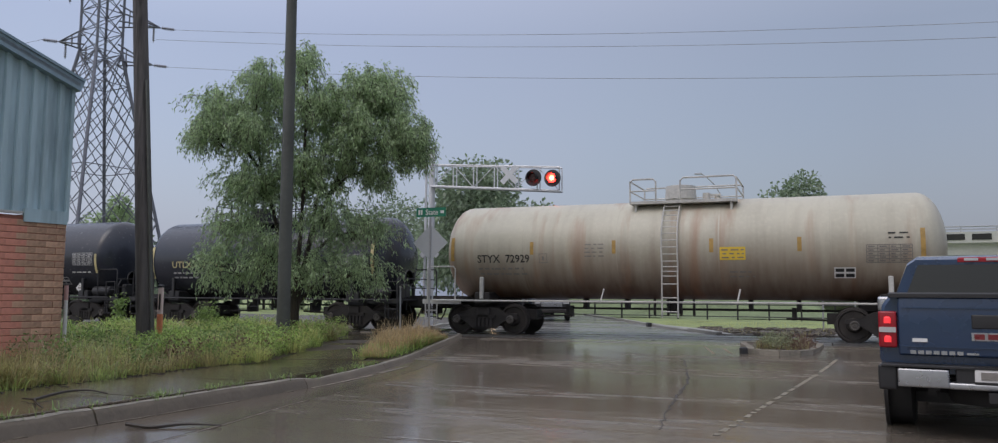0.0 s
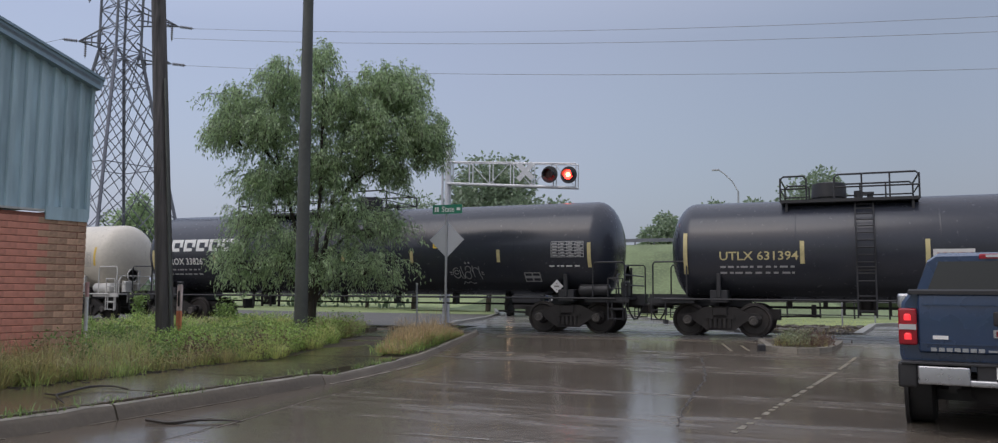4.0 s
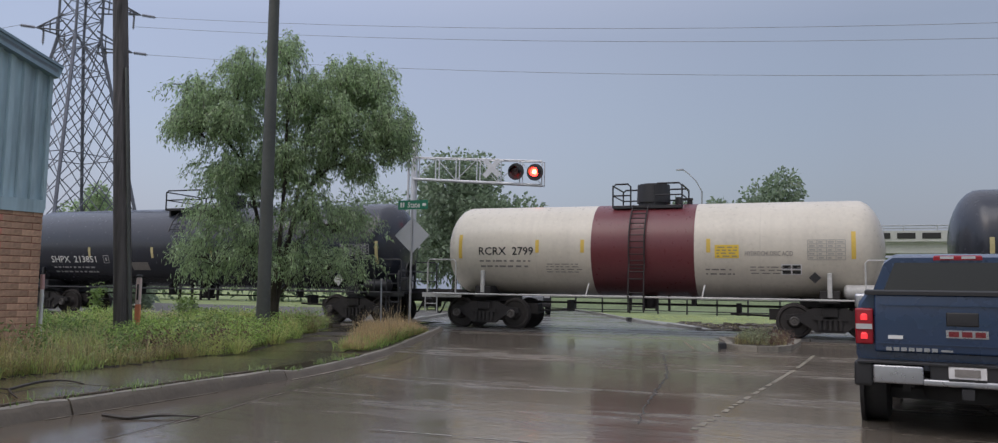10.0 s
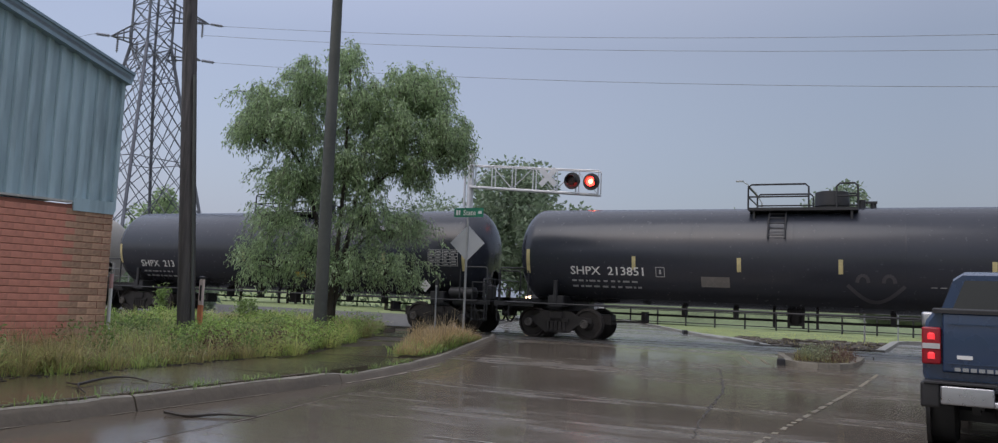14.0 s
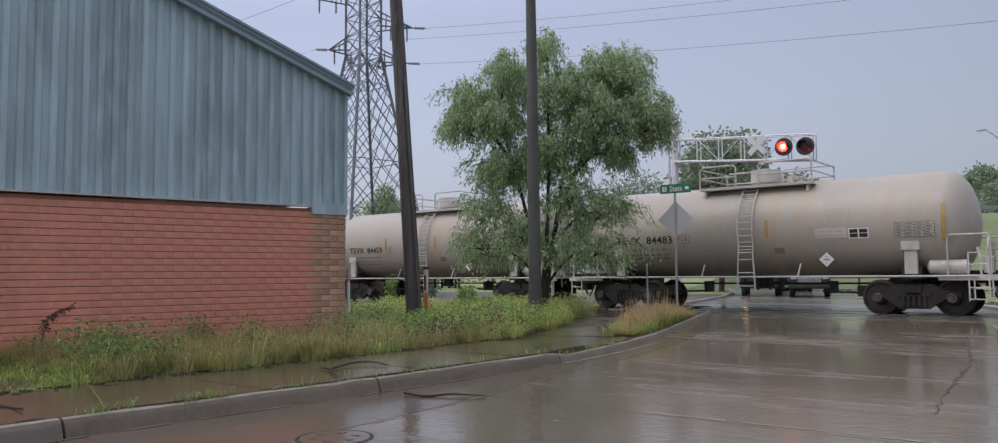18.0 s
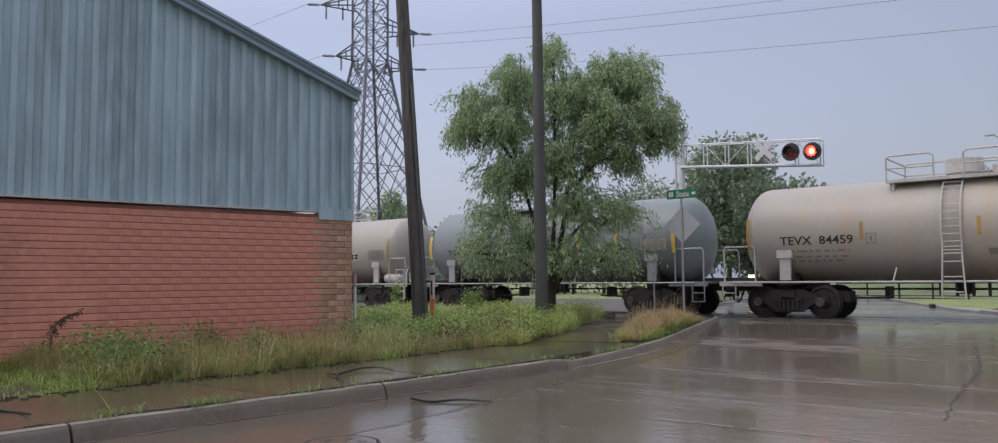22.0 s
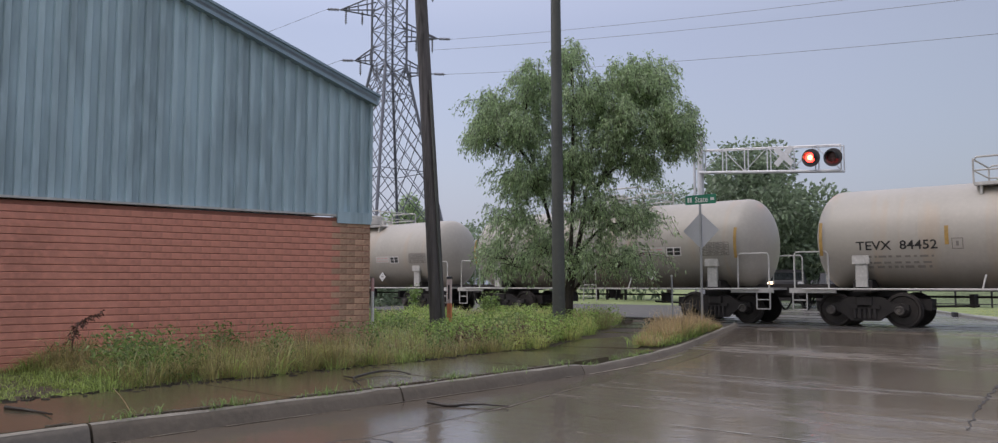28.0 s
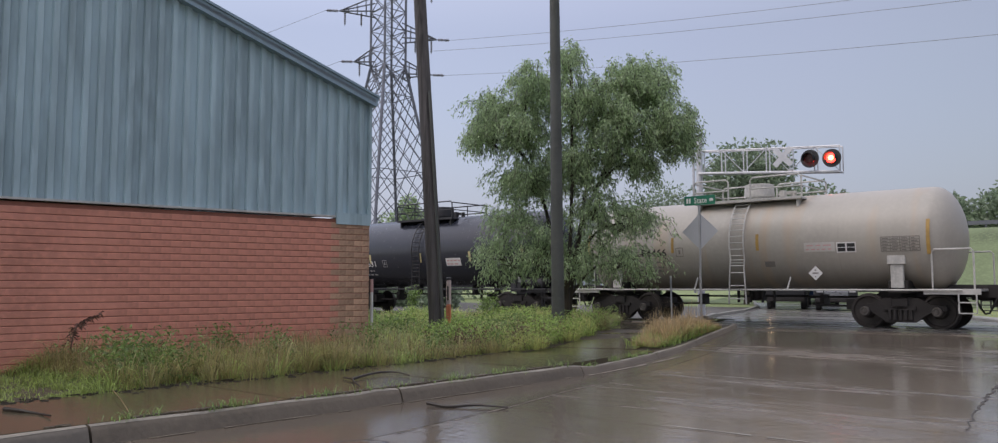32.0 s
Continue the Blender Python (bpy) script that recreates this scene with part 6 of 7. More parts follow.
cab.loft([cring(2.02, 0.94, 0.78, 0.5, 1.80), cring(2.1, 0.95, 0.78, 0.45, 1.83), cring(2.6, 0.97, 0.77, 0.42, 1.87), cring(3.6, 0.97, 0.76, 0.42, 1.86), cring(4.4, 0.96, 0.72, 0.42, 1.40)])
part("cab", cab, M["truck_blue"], truck, "blue cab")
part("rear_window", Shape().add([(-0.80, 2.0, 1.37), (0.80, 2.0, 1.37), (0.66, 2.015, 1.74), (-0.66, 2.015, 1.74), (-0.80, 2.02, 1.37), (0.80, 2.02, 1.37), (0.66, 2.04, 1.74), (-0.66, 2.04, 1.74)],
                                [(0, 1, 2, 3), (7, 6, 5, 4), (0, 4, 5, 1), (1, 5, 6, 2), (2, 6, 7, 3), (3, 7, 4, 0)]), M["glass"], truck, "dark tinted rear window")
bl = part("brake_light", Shape().block(0, 2.02, 1.795, 0.50, 0.05, 0.055, 0.015), M["tail_dim"], truck, "high red brake lamp")
part("cargo_lens", Shape().box(0.11, 1.99, 1.798, 0.14, 0.012, 0.03), M["lamp_clear"], bl)
part("cargo_lens", Shape().box(-0.11, 1.99, 1.798, 0.14, 0.012, 0.03), M["lamp_clear"], bl)
# Unseen spare wheel, splash guards, air dam and underbody added to darken the road.
part("spare_wheel", Shape().lathe([(0.32, 0.1), (0.30, 0.24), (0.32, 0.36), (0.38, 0.38), (0.46, 0.38), (0.52, 0.34)], 28, "z", (0, 0.62, 0)), M["rubber"], truck, "spare tyre slung under the bed")
for sg in (-1, 1):
    part("spring", Shape().box(sg * 0.52, 1.1, 0.42, 0.07, 1.5, 0.06).cyl((sg * 0.45, 1.35, 0.35), (sg * 0.38, 1.2, 0.75), 0.035), M["truck_black"], truck, "leaf spring and damper")
    part("splash_guard", Shape().block(sg * 0.84, 1.72, 0.5, 0.26, 0.03, 0.5, 0.01), M["truck_black"], truck)
part("air_dam", Shape().block(0, 5.55, 0.38, 1.7, 0.1, 0.3, 0.03), M["truck_black"], truck, "black air dam")
part("underbody", Shape().block(0, 3.2, 0.40, 1.74, 4.2, 0.32, 0.04), M["truck_black"], truck, "dark underbody")
smooth_box("hood", -0.93, 0.93, 4.3, 5.75, 0.5, 1.22, 0.12, M["truck_blue"], truck, "blue hood")
for sg in (-1, 1):
    mir = smooth_box("mirror", sg * 1.13 - 0.13, sg * 1.13 + 0.13, 3.92, 4.06, 1.17, 1.37, 0.04, M["chrome"], truck, "chrome-backed door mirror")
    part("mirror_arm", Shape().box(sg * 0.97, 4.0, 1.24, 0.14, 0.06, 0.06), M["truck_black"], mir)
    for y in (1.15, 4.75):
        tyre(truck, sg * 0.83, y)
    part("wheel_arch", Shape().lathe([(-0.02, 0.5), (0.02, 0.5)], 24, "x", (sg * 0.955, 1.15, 0.42)), M["truck_black"], truck)
part("axle", Shape().cyl((-0.8, 1.15, 0.4), (0.8, 1.15, 0.4), 0.07).lathe([(-0.2, 0.1), (-0.1, 0.18), (0.1, 0.18), (0.2, 0.1)], 14, "x", (0, 1.15, 0.4)).box(-0.5, 2.2, 0.52, 0.1, 4.0, 0.14).box(0.5, 2.2, 0.52, 0.1, 4.0, 0.14), M["truck_black"], truck, "rear axle and frame")
part("exhaust", Shape().cyl((0.55, 0.25, 0.42), (0.5, 1.6, 0.45), 0.045), M["galv"], truck)


def waiting_car(x, y, turn, kind, mat, label, lit=False):
    """A vehicle seen from the front beyond the train; local y backwards."""
    c = thing("pickup_truck" if kind == "pickup" else "car", label, "pickup truck" if kind == "pickup" else "car", at=pose(x, y, 0.03, 0, 0, turn))
    hgt = 1.12 if kind == "pickup" else 1.48
    w = 0.98
    top = 1.86 if kind == "pickup" else 2.05
    smooth_box("body", -w, w, 0, 5.2 if kind == "pickup" else 4.6, 0.42 if kind == "pickup" else 0.7, hgt, 0.1, mat, c)
    cb = Shape()
    cr = lambda y_, a, z: [(-a, y_, hgt - 0.08), (a, y_, hgt - 0.08), (a - 0.16, y_ + (z - hgt) * 0.5, z), (-a + 0.16, y_ + (z - hgt) * 0.5, z)]
    cb.loft([cr(1.25, w - 0.05, hgt + 0.02), cr(1.5, w - 0.05, top - 0.05), cr(1.7, w - 0.05, top), cr(3.4, w - 0.05, top - 0.02)])
    part("cab", cb, mat, c)
    part("windscreen", Shape().add([(-w + 0.14, 1.22, hgt + 0.03), (w - 0.14, 1.22, hgt + 0.03), (w - 0.26, 1.74, top - 0.08), (-w + 0.26, 1.74, top - 0.08)], [(0, 1, 2, 3)]), M["glass"], c, "dark windscreen")
    part("grille", Shape().block(0, -0.01, hgt - 0.3, 1.1, 0.06, 0.3, 0.02), M["chrome"] if kind == "pickup" else M["truck_black"], c)
    smooth_box("bumper", -w + 0.02, w - 0.02, -0.1, 0.15, 0.42, 0.62 if kind == "pickup" else 0.72, 0.05, M["bogie"], c)
    for sg in (-1, 1):
        part("headlamp", Shape().block(sg * (w - 0.24), -0.02, hgt - 0.15, 0.30, 0.08, 0.14, 0.03), M["head_glow"] if lit and sg < 0 else M["lamp_clear"], c, "lit headlamp" if lit and sg < 0 else "clear headlamp")
        for yy in (0.95, 4.2 if kind == "pickup" else 3.6):
            tyre(c, sg * (w - 0.14), yy, 0.38 if kind == "pickup" else 0.32, 0.24)
    return c


waiting_car(-13.35, 41.0, 18, "pickup", M["black"], "dark pickup truck with a chrome grille waiting beyond the crossing")
waiting_car(-16.1, 41.6, 18, "suv", M["black"], "tall dark car waiting beyond the crossing with a headlamp lit", True)
waiting_car(-17.9, 52.5, 20, "pickup", M["truck_blue"], "dark blue pickup truck queued further back")


# ---- trees and plants ----
def blade(s, p, d, ln, w, bend=0.3):
    """A leaf of two triangles, pointing along d."""
    d = Vector(d).normalized()
    a = d.cross(Vector((random.uniform(-1, 1), random.uniform(-1, 1), 0.3))).normalized() * w / 2
    m = p + d * ln * 0.45
    k = len(s.v)
    s.v += [tuple(p), tuple(m + a), tuple(p + d * ln + Vector((0, 0, -bend * ln))), tuple(m - a)]
    s.f += [(k, k + 1, k + 3), (k + 1, k + 2, k + 3)]


VIEW = radians(35.8)
UX, UY = Vector((math.cos(VIEW), math.sin(VIEW), 0)), Vector((-math.sin(VIEW), math.cos(VIEW), 0))


def limb(s, pts, r0, r1, n=7):
    path = catmull(pts, 4)
    for i in range(len(path) - 1):
        f0, f1 = i / (len(path) - 1), (i + 1) / (len(path) - 1)
        s.cyl(path[i], path[i + 1], r0 + (r1 - r0) * f0, r0 + (r1 - r0) * f1, n, False)


# masses of the tree's crown: across, height, half-width, half-height
CROWN = [(0.1, 7.3, 0.3, 0.5), (-0.85, 6.5, 0.8, 0.62), (-2.15, 5.85, 0.65, 0.6), (-2.45, 5.2, 0.42, 0.42), (-1.3, 5.3, 1.05, 0.8), (0.45, 6.05, 0.98, 0.8), (1.7, 6.5, 0.8, 0.72), (2.5, 6.5, 0.7, 0.75),
         (2.95, 5.4, 0.7, 0.72), (3.35, 5.05, 0.36, 0.62), (1.7, 5.3, 1.05, 0.9), (2.3, 4.4, 0.45, 0.45), (-1.05, 3.95, 1.0, 0.65), (0.4, 4.4, 1.0, 0.85), (-1.7, 2.95, 0.68, 0.62),
         (-2.0, 1.9, 0.68, 0.62), (-0.75, 2.2, 0.85, 0.85), (0.95, 3.15, 1.15, 0.9), (2.05, 2.9, 0.72, 0.55), (1.7, 1.8, 0.9, 0.52), (0.45, 1.85, 1.0, 0.62)]


def spray(twigs, leaves, rnd, p, out, ln, leafage):
    """One hanging twig: it leaves the limb outwards, arches over and carries paired small leaves."""
    steps = 6
    pts = [p + out * (0.62 * f - 0.15 * f * f) * ln + Vector((0, 0, (0.3 * f - 0.95 * f * f) * ln)) for f in (k / steps for k in range(steps + 1))]
    for a, b in zip(pts[::3], pts[3::3]):
        twigs.cyl(a, b, 0.006, n=3, caps=False)
    for k in range(steps):
        along = (pts[k + 1] - pts[k]).normalized()
        for w in range(leafage):
            pp = pts[k].lerp(pts[k + 1], rnd.random()) + Vector((rnd.gauss(0, 0.075), rnd.gauss(0, 0.075), rnd.gauss(0, 0.055)))
            dd = along * 0.5 + Vector((rnd.gauss(0, 0.6), rnd.gauss(0, 0.6), -0.3 + rnd.gauss(0, 0.35)))
            blade(leaves, pp, dd, rnd.uniform(0.07, 0.125), rnd.uniform(0.024, 0.04), 0.25)


def willow():
    """The tree by the crossing: a few dark stems, arching limbs, hanging leafy twigs."""
    rnd = random.Random(7)
    base = Vector((-12.85, 17.86, 0.1))
    t = thing("tree", "bushy green tree with small drooping leaves and several dark stems", "tree")
    trunk = Shape()
    stems = []
    for lean, d, top in (((-0.12, -0.5, -1.2), 0.2, 5.6), ((0.02, 0.15, 0.2), -0.3, 6.9), ((0.12, 0.55, 1.9), 0.15, 6.2), ((0.1, 0.45, 0.9), 0.5, 6.2)):
        pts = [base + UX * lean[0] * 0.6, base + UX * lean[0] + UY * d * 0.3 + Vector((0, 0, 1.1)), base + UX * lean[1] + UY * d + Vector((0, 0, 3.1)), base + UX * lean[2] + UY * d * 1.5 + Vector((0, 0, top))]
        limb(trunk, pts, 0.10, 0.02, 8)
        stems.append(catmull(pts, 8))
    part("trunk", trunk, M["bark"], t, "dark multi-stemmed trunk")
    twigs, leaves = Shape(), Shape()
    for u, z, ru, rz in CROWN:
        u, ru, low = u * 0.92, ru * 0.86, z < 3.5
        depth = 0.55 + 0.85 * ru
        c = base + UX * u + UY * rnd.uniform(-0.25, 0.25) + Vector((0, 0, z))
        root = min((q for st in stems for q in st if q.z < c.z - 0.5), key=lambda q: (q - c).length + abs(c.z - 0.9 - q.z), default=base)
        bough = Shape()
        limb(bough, [root, root.lerp(c, 0.45) + Vector((0, 0, 0.35)), c, c + (c - root) * 0.25 + Vector((0, 0, -0.1))], 0.042, 0.008, 6)
        part("bough", bough, M["bark"], t)
        n = int((230 if not low else 125) * ru * rz) + 18
        for i in range(n):
            q = Vector((rnd.gauss(0, 0.5), rnd.gauss(0, 0.55), rnd.gauss(0, 0.52)))
            q = q if q.length < 1.25 else q.normalized() * rnd.uniform(0.5, 1.2)
            p = c + UX * q.x * ru * 0.92 + UY * q.y * depth + Vector((0, 0, q.z * rz * 0.9 + 0.12))
            out = UX * (q.x * 1.3 + 0.2 * (1 if u > 0 else -1)) + UY * q.y * 1.3
            spray(twigs, leaves, rnd, p, out, rnd.uniform(0.25, 0.68) * (1.1 if low else 1.0), 8 if not low else 6)
            if i % 9 == 0:
                limb(twigs, [c.lerp(root, 0.3), c.lerp(p, 0.5) + Vector((0, 0, 0.08)), p], 0.016, 0.005, 4)
    tagged(part("twig", twigs, M["bark"], t, "fine dark twigs"), kind="stuff")
    part("crown", leaves.mesh("crown", M["leaf"], 0), None, t, "drooping small green leaves")
    return t


willow()


def far_tree(x, y, h, w, seed, z0=0.0, leaf=0.3, n=2600, label="rounded dark green tree behind the railway", mat="leaf_far"):
    rnd = random.Random(seed)
    t = thing("tree", label, "tree", group="trees beyond the track")
    tr = Shape()
    limb(tr, [Vector((x, y, z0 - 0.5)), Vector((x + 0.2, y, z0 + h * 0.35)), Vector((x, y, z0 + h * 0.7))], 0.025 * h, 0.008 * h)
    lobes = []
    for k in range(13):
        a = rnd.uniform(0, 6.28)
        f = rnd.uniform(0.15, 0.95)
        r = w * 0.5 * math.sin(math.pi * (0.2 + 0.72 * f)) * rnd.uniform(0.45, 0.85)
        lobes.append((x + r * math.cos(a), y + r * math.sin(a), z0 + h * (0.28 + 0.6 * f), w * rnd.uniform(0.13, 0.24)))
    lobes.append((x, y, z0 + h * 0.9, w * 0.16))
    for lx, ly, lz, lr in lobes:
        limb(tr, [Vector((x, y, z0 + h * 0.3)), Vector(((x + lx) / 2, (y + ly) / 2, lz - lr * 0.5)), Vector((lx, ly, lz))], 0.008 * h, 0.003 * h, 5)
    part("trunk", tr, M["bark"], t)
    s = Shape()
    state = random.getstate()
    random.seed(seed)
    for i in range(int(n * 1.9)):
        lx, ly, lz, lr = rnd.choice(lobes)
        q = Vector((rnd.gauss(0, 1), rnd.gauss(0, 1), rnd.gauss(0, 1))).normalized() * (rnd.random() ** 0.35) * lr * rnd.uniform(0.85, 1.2)
        d = q.normalized() + Vector((rnd.gauss(0, 0.6), rnd.gauss(0, 0.6), rnd.gauss(0, 0.6)))
        blade(s, Vector((lx, ly, lz)) + q, d, leaf * rnd.uniform(0.7, 1.4), leaf * rnd.uniform(0.35, 0.7), 0.2)
    random.setstate(state)
    part("crown", s.mesh("crown", M[mat], 0), None, t, "dense green crown")
    return t


far_tree(-18.7, 46, 9.0, 9.5, 3, n=9000)
far_tree(-17.2, 47.5, 5.2, 5.5, 17, n=3200, label="low bushy green tree at the foot of the embankment")
far_tree(-24.5, 56, 9.2, 9.0, 4, n=3000)
far_tree(-33.0, 60, 9.0, 10.0, 5, n=3000)
far_tree(-50.5, 47.4, 9.0, 5.0, 6, n=2600, label="light green tree below the transmission tower", mat="leaf")
for k, (tx, ty, th) in enumerate(((-40, 64, 7.0), (-48, 68, 6.2), (-57, 64, 6.6), (-67, 60, 6.0), (-77, 54, 6.4), (-88, 46, 6.0))):
    far_tree(tx, ty, th, 12.5, 40 + k, leaf=0.55, n=1800, label="low green tree in the hedge beyond the track")
far_tree(-9.8, 104, 12.5, 11, 8, leaf=0.6, n=4200, label="dark green tree behind the overpass")
far_tree(-2.3, 112, 16.8, 15, 9, leaf=0.6, n=6000, label="broad dark green tree behind the overpass")
far_tree(-22.3, 112, 12.2, 9, 13, leaf=0.6, n=3000, label="dark green tree on the far embankment")
far_tree(-16.1, 114, 13.8, 11, 10, leaf=0.6, n=3600, label="dark green tree on the far embankment")


def scatter_blades(name, label, spots, mat, hmin, hmax, width, lean=0.35, category="grass"):
    """Single blades that rise, bend and hang over at the tip."""
    s = Shape()
    rnd = random.Random(len(spots))
    for spot in spots:
        x, y, z, hs = spot[:4]
        h = rnd.uniform(hmin, hmax) * hs
        a = rnd.gauss(spot[4], 0.55) if len(spot) > 4 else rnd.uniform(0, 6.283)
        reach = lean * h * rnd.random() * (1.25 if len(spot) > 4 else 1.0)
        d = Vector((math.cos(a), math.sin(a), 0)) * reach
        q = Vector((-math.sin(a), math.cos(a), 0)) * width * rnd.uniform(0.6, 1.3) / 2
        p = Vector((x, y, z))
        droop = min(0.55, 0.5 * reach / max(h, 0.01)) * rnd.uniform(0.5, 1.1)
        m = p + d * 0.3 + Vector((0, 0, h * 0.55))
        m2 = p + d * 0.75 + Vector((0, 0, h * (0.95 - 0.35 * droop)))
        t = p + d * 1.35 + Vector((0, 0, h * (1.0 - droop)))
        k = len(s.v)
        s.v += [tuple(p - q), tuple(p + q), tuple(m + q), tuple(m - q), tuple(m2 + q * 0.7), tuple(m2 - q * 0.7), tuple(t)]
        s.f += [(k, k + 1, k + 2, k + 3), (k + 3, k + 2, k + 4, k + 5), (k + 5, k + 4, k + 6)]
    return solid(name, s, mat, label, category, kind="stuff", smooth=0)


def tussock(x, y, n, spread, tall_, rnd):
    """Blades of one tuft, all leaning away from its middle."""
    out = []
    for _ in range(n):
        a, r = rnd.uniform(0, 6.283), spread * rnd.random() ** 0.7
        out.append((x + r * math.cos(a), y + r * math.sin(a), 0.12, tall_ * (1.05 - 0.4 * r / spread) * rnd.uniform(0.7, 1.1), a))
    return out


def wall_x(y):
    return BX + math.tan(radians(-BROT)) * -(BY - y) * 1.0


def walk_x(y):
    for a, b in zip(WALK, WALK[1:]):
        if a.y <= y <= b.y:
            return a.x + (b.x - a.x) * (y - a.y) / (b.y - a.y) - (0.15 if y > 12 else 0.0)
    return WALK[-1].x


def in_verge(x, y):
    """Planted ground: along the wall, round the poles, up to the track."""
    if x > walk_x(y) - 0.84 + 0.42 * noise.noise(Vector((x * 0.4, y * 1.5, 1.3))):
        return False
    return y > BY or x > wall_x(y) + 0.05


rg = random.Random(21)
cover, green, pale_green, olive, seeds, broad, brown = [], [], [], [], [], [], []
while len(cover) < 30000:
    x, y = rg.uniform(-18.5, -8.6), rg.uniform(1.5, 21.8)
    if y < 9.3 and x < -12.5 or not in_verge(x, y):
        continue
    cover.append((x, y, 0.12, 0.6 + 0.5 * noise.noise(Vector((x, y, 3.1)))))
# tufts: olive and tan along the wall, fresh green past the corner
count = 0
while count < 3000:
    x, y = rg.uniform(-18.5, -8.8), rg.uniform(1.6, 21.6)
    if y < 9.3 and x < -12.5 or not in_verge(x, y):
        continue
    count += 1
    big = 0.85 + 0.6 * noise.noise(Vector((x * 0.9, y * 0.9, 3.1))) + rg.uniform(-0.15, 0.2)
    n, w = rg.randint(22, 46), rg.uniform(0.07, 0.2)
    tone = noise.noise(Vector((x * 0.55, y * 0.55, 8.2)))
    if y < 9.3:
        near_end = max(0.25, min(1.0, (y - 3.3) / 1.3))
        big *= near_end * 0.92
        if y < 4.3 or rg.random() < 0.2:
            green += tussock(x, y, n, w, big * 0.8, rg)
        else:
            olive += tussock(x, y, n, w, big, rg)
            if rg.random() < 0.55 and y > 4.4:
                seeds += tussock(x, y, 7, w * 1.5, 1.0 * near_end, rg)
    elif tone > 0.12:
        olive += tussock(x, y, n, w, big * 0.9, rg)
        if rg.random() < 0.5:
            seeds += tussock(x, y, 5, w * 1.6, 0.8, rg)
    elif rg.random() < 0.5:
        green += tussock(x, y, n, w, big, rg)
    else:
        pale_green += tussock(x, y, n, w, big, rg)
# leafy weeds cover most of the ground past the corner
while len(broad) < 1000:
    x, y = rg.uniform(-18.0, -9.0), rg.uniform(9.2, 21.4)
    if in_verge(x, y) and noise.noise(Vector((x * 0.75, y * 0.75, 2.6))) > 0.05:
        broad.append((x, y, 0.12 + 0.1 * rg.random()))
while len(brown) < 70:
    x, y = rg.uniform(-12.0, -9.4), rg.uniform(9.6, 14.5)
    if in_verge(x, y) and not in_verge(x + 0.9, y):
        brown.append((x, y, 0.12))
scatter_blades("verge_grass", "short wet green grass on the verge", cover, M["grass"], 0.07, 0.24, 0.009, 1.3)
scatter_blades("grass_tufts", "arching tufts of wet green grass on the verge", green, M["grass"], 0.28, 0.6, 0.0095, 1.25)
scatter_blades("grass_tufts_pale", "arching tufts of yellow-green grass", pale_green, M["grass_pale"], 0.28, 0.62, 0.009, 1.2)
scatter_blades("wall_grass", "olive and tan grass tufts on the verge and along the brick wall", olive, M["olive"], 0.28, 0.58, 0.0085, 1.25)
scatter_blades("seed_grass", "thin tan seeding grass stalks", seeds, M["straw"], 0.5, 0.82, 0.005, 0.75)


def weeds(name, spots, label, size=0.065, hmax=0.40, mat="weed"):
    s = Shape()
    rnd = random.Random(5)
    for x, y, z in spots:
        h = rnd.uniform(0.15, hmax)
        for k in range(int(16 + 44 * h)):
            f = rnd.random()
            p = Vector((x + rnd.gauss(0, 0.09), y + rnd.gauss(0, 0.09), z + h * f))
            a = rnd.uniform(0, 6.283)
            blade(s, p, (math.cos(a), math.sin(a), rnd.gauss(0.2, 0.7)), size * rnd.uniform(0.6, 1.4), size * rnd.uniform(0.3, 0.5), 0.35)
    return solid(name, s, M[mat], label, "weeds", kind="stuff", smooth=0)


sap = [(-18.2, 17.2 + 0.04 * k, 0.12 + 0.2 * k) for k in range(5)] + [(-16.2 + rg.gauss(0, 0.25), 18.6 + rg.gauss(0, 0.25), 0.12 + 0.16 * k) for k in range(4) for _ in range(2)]
weeds("tall_weeds", [p for p in sap for _ in range(3)], "tall leafy weeds standing by the track", 0.1, 0.7)
brush = []
while len(brush) < 420:
    y = rg.uniform(31, 37)
    x = -0.94 * y - abs(rg.gauss(0, 14))
    brush += [(x + rg.gauss(0, 0.3), y + rg.gauss(0, 0.3), z) for z in (0.0, 0.45, 0.9, 1.3)]
weeds("brush", brush, "dark green brush beyond the track", 0.34, 0.8, "leaf_far")
dead = [(-9.75 + rg.gauss(0, 0.16), 10.75 + rg.gauss(0, 0.3), 0.12) for _ in range(40)]
weeds("dead_weeds", dead, "dead purplish-brown weeds at the edge of the verge", 0.07, 0.5, "dock")
clumps = []
for _ in range(60):
    x, y = rg.uniform(-14, -9), rg.uniform(4.6, 17)
    if in_verge(x, y) and in_verge(x + 0.25, y):
        clumps += [(x + rg.gauss(0, 0.16), y + rg.gauss(0, 0.16), 0.12 + 0.12 * k) for k in range(3) for _ in range(3)]
clumps += [(-9.75 + rg.gauss(0, 0.22), 4.75 + rg.gauss(0, 0.28), 0.12 + 0.1 * k) for k in range(4) for _ in range(12)]
weeds("leafy_clumps", clumps, "knee-high leafy green weed clumps", 0.07, 0.42)
weeds("broad_weeds", broad, "broad-leaved bright green weeds among the grass", 0.075, 0.55, "fresh")
weeds("brown_stems", brown, "dead reddish-brown weed stems along the verge", 0.06, 0.55, "dock")
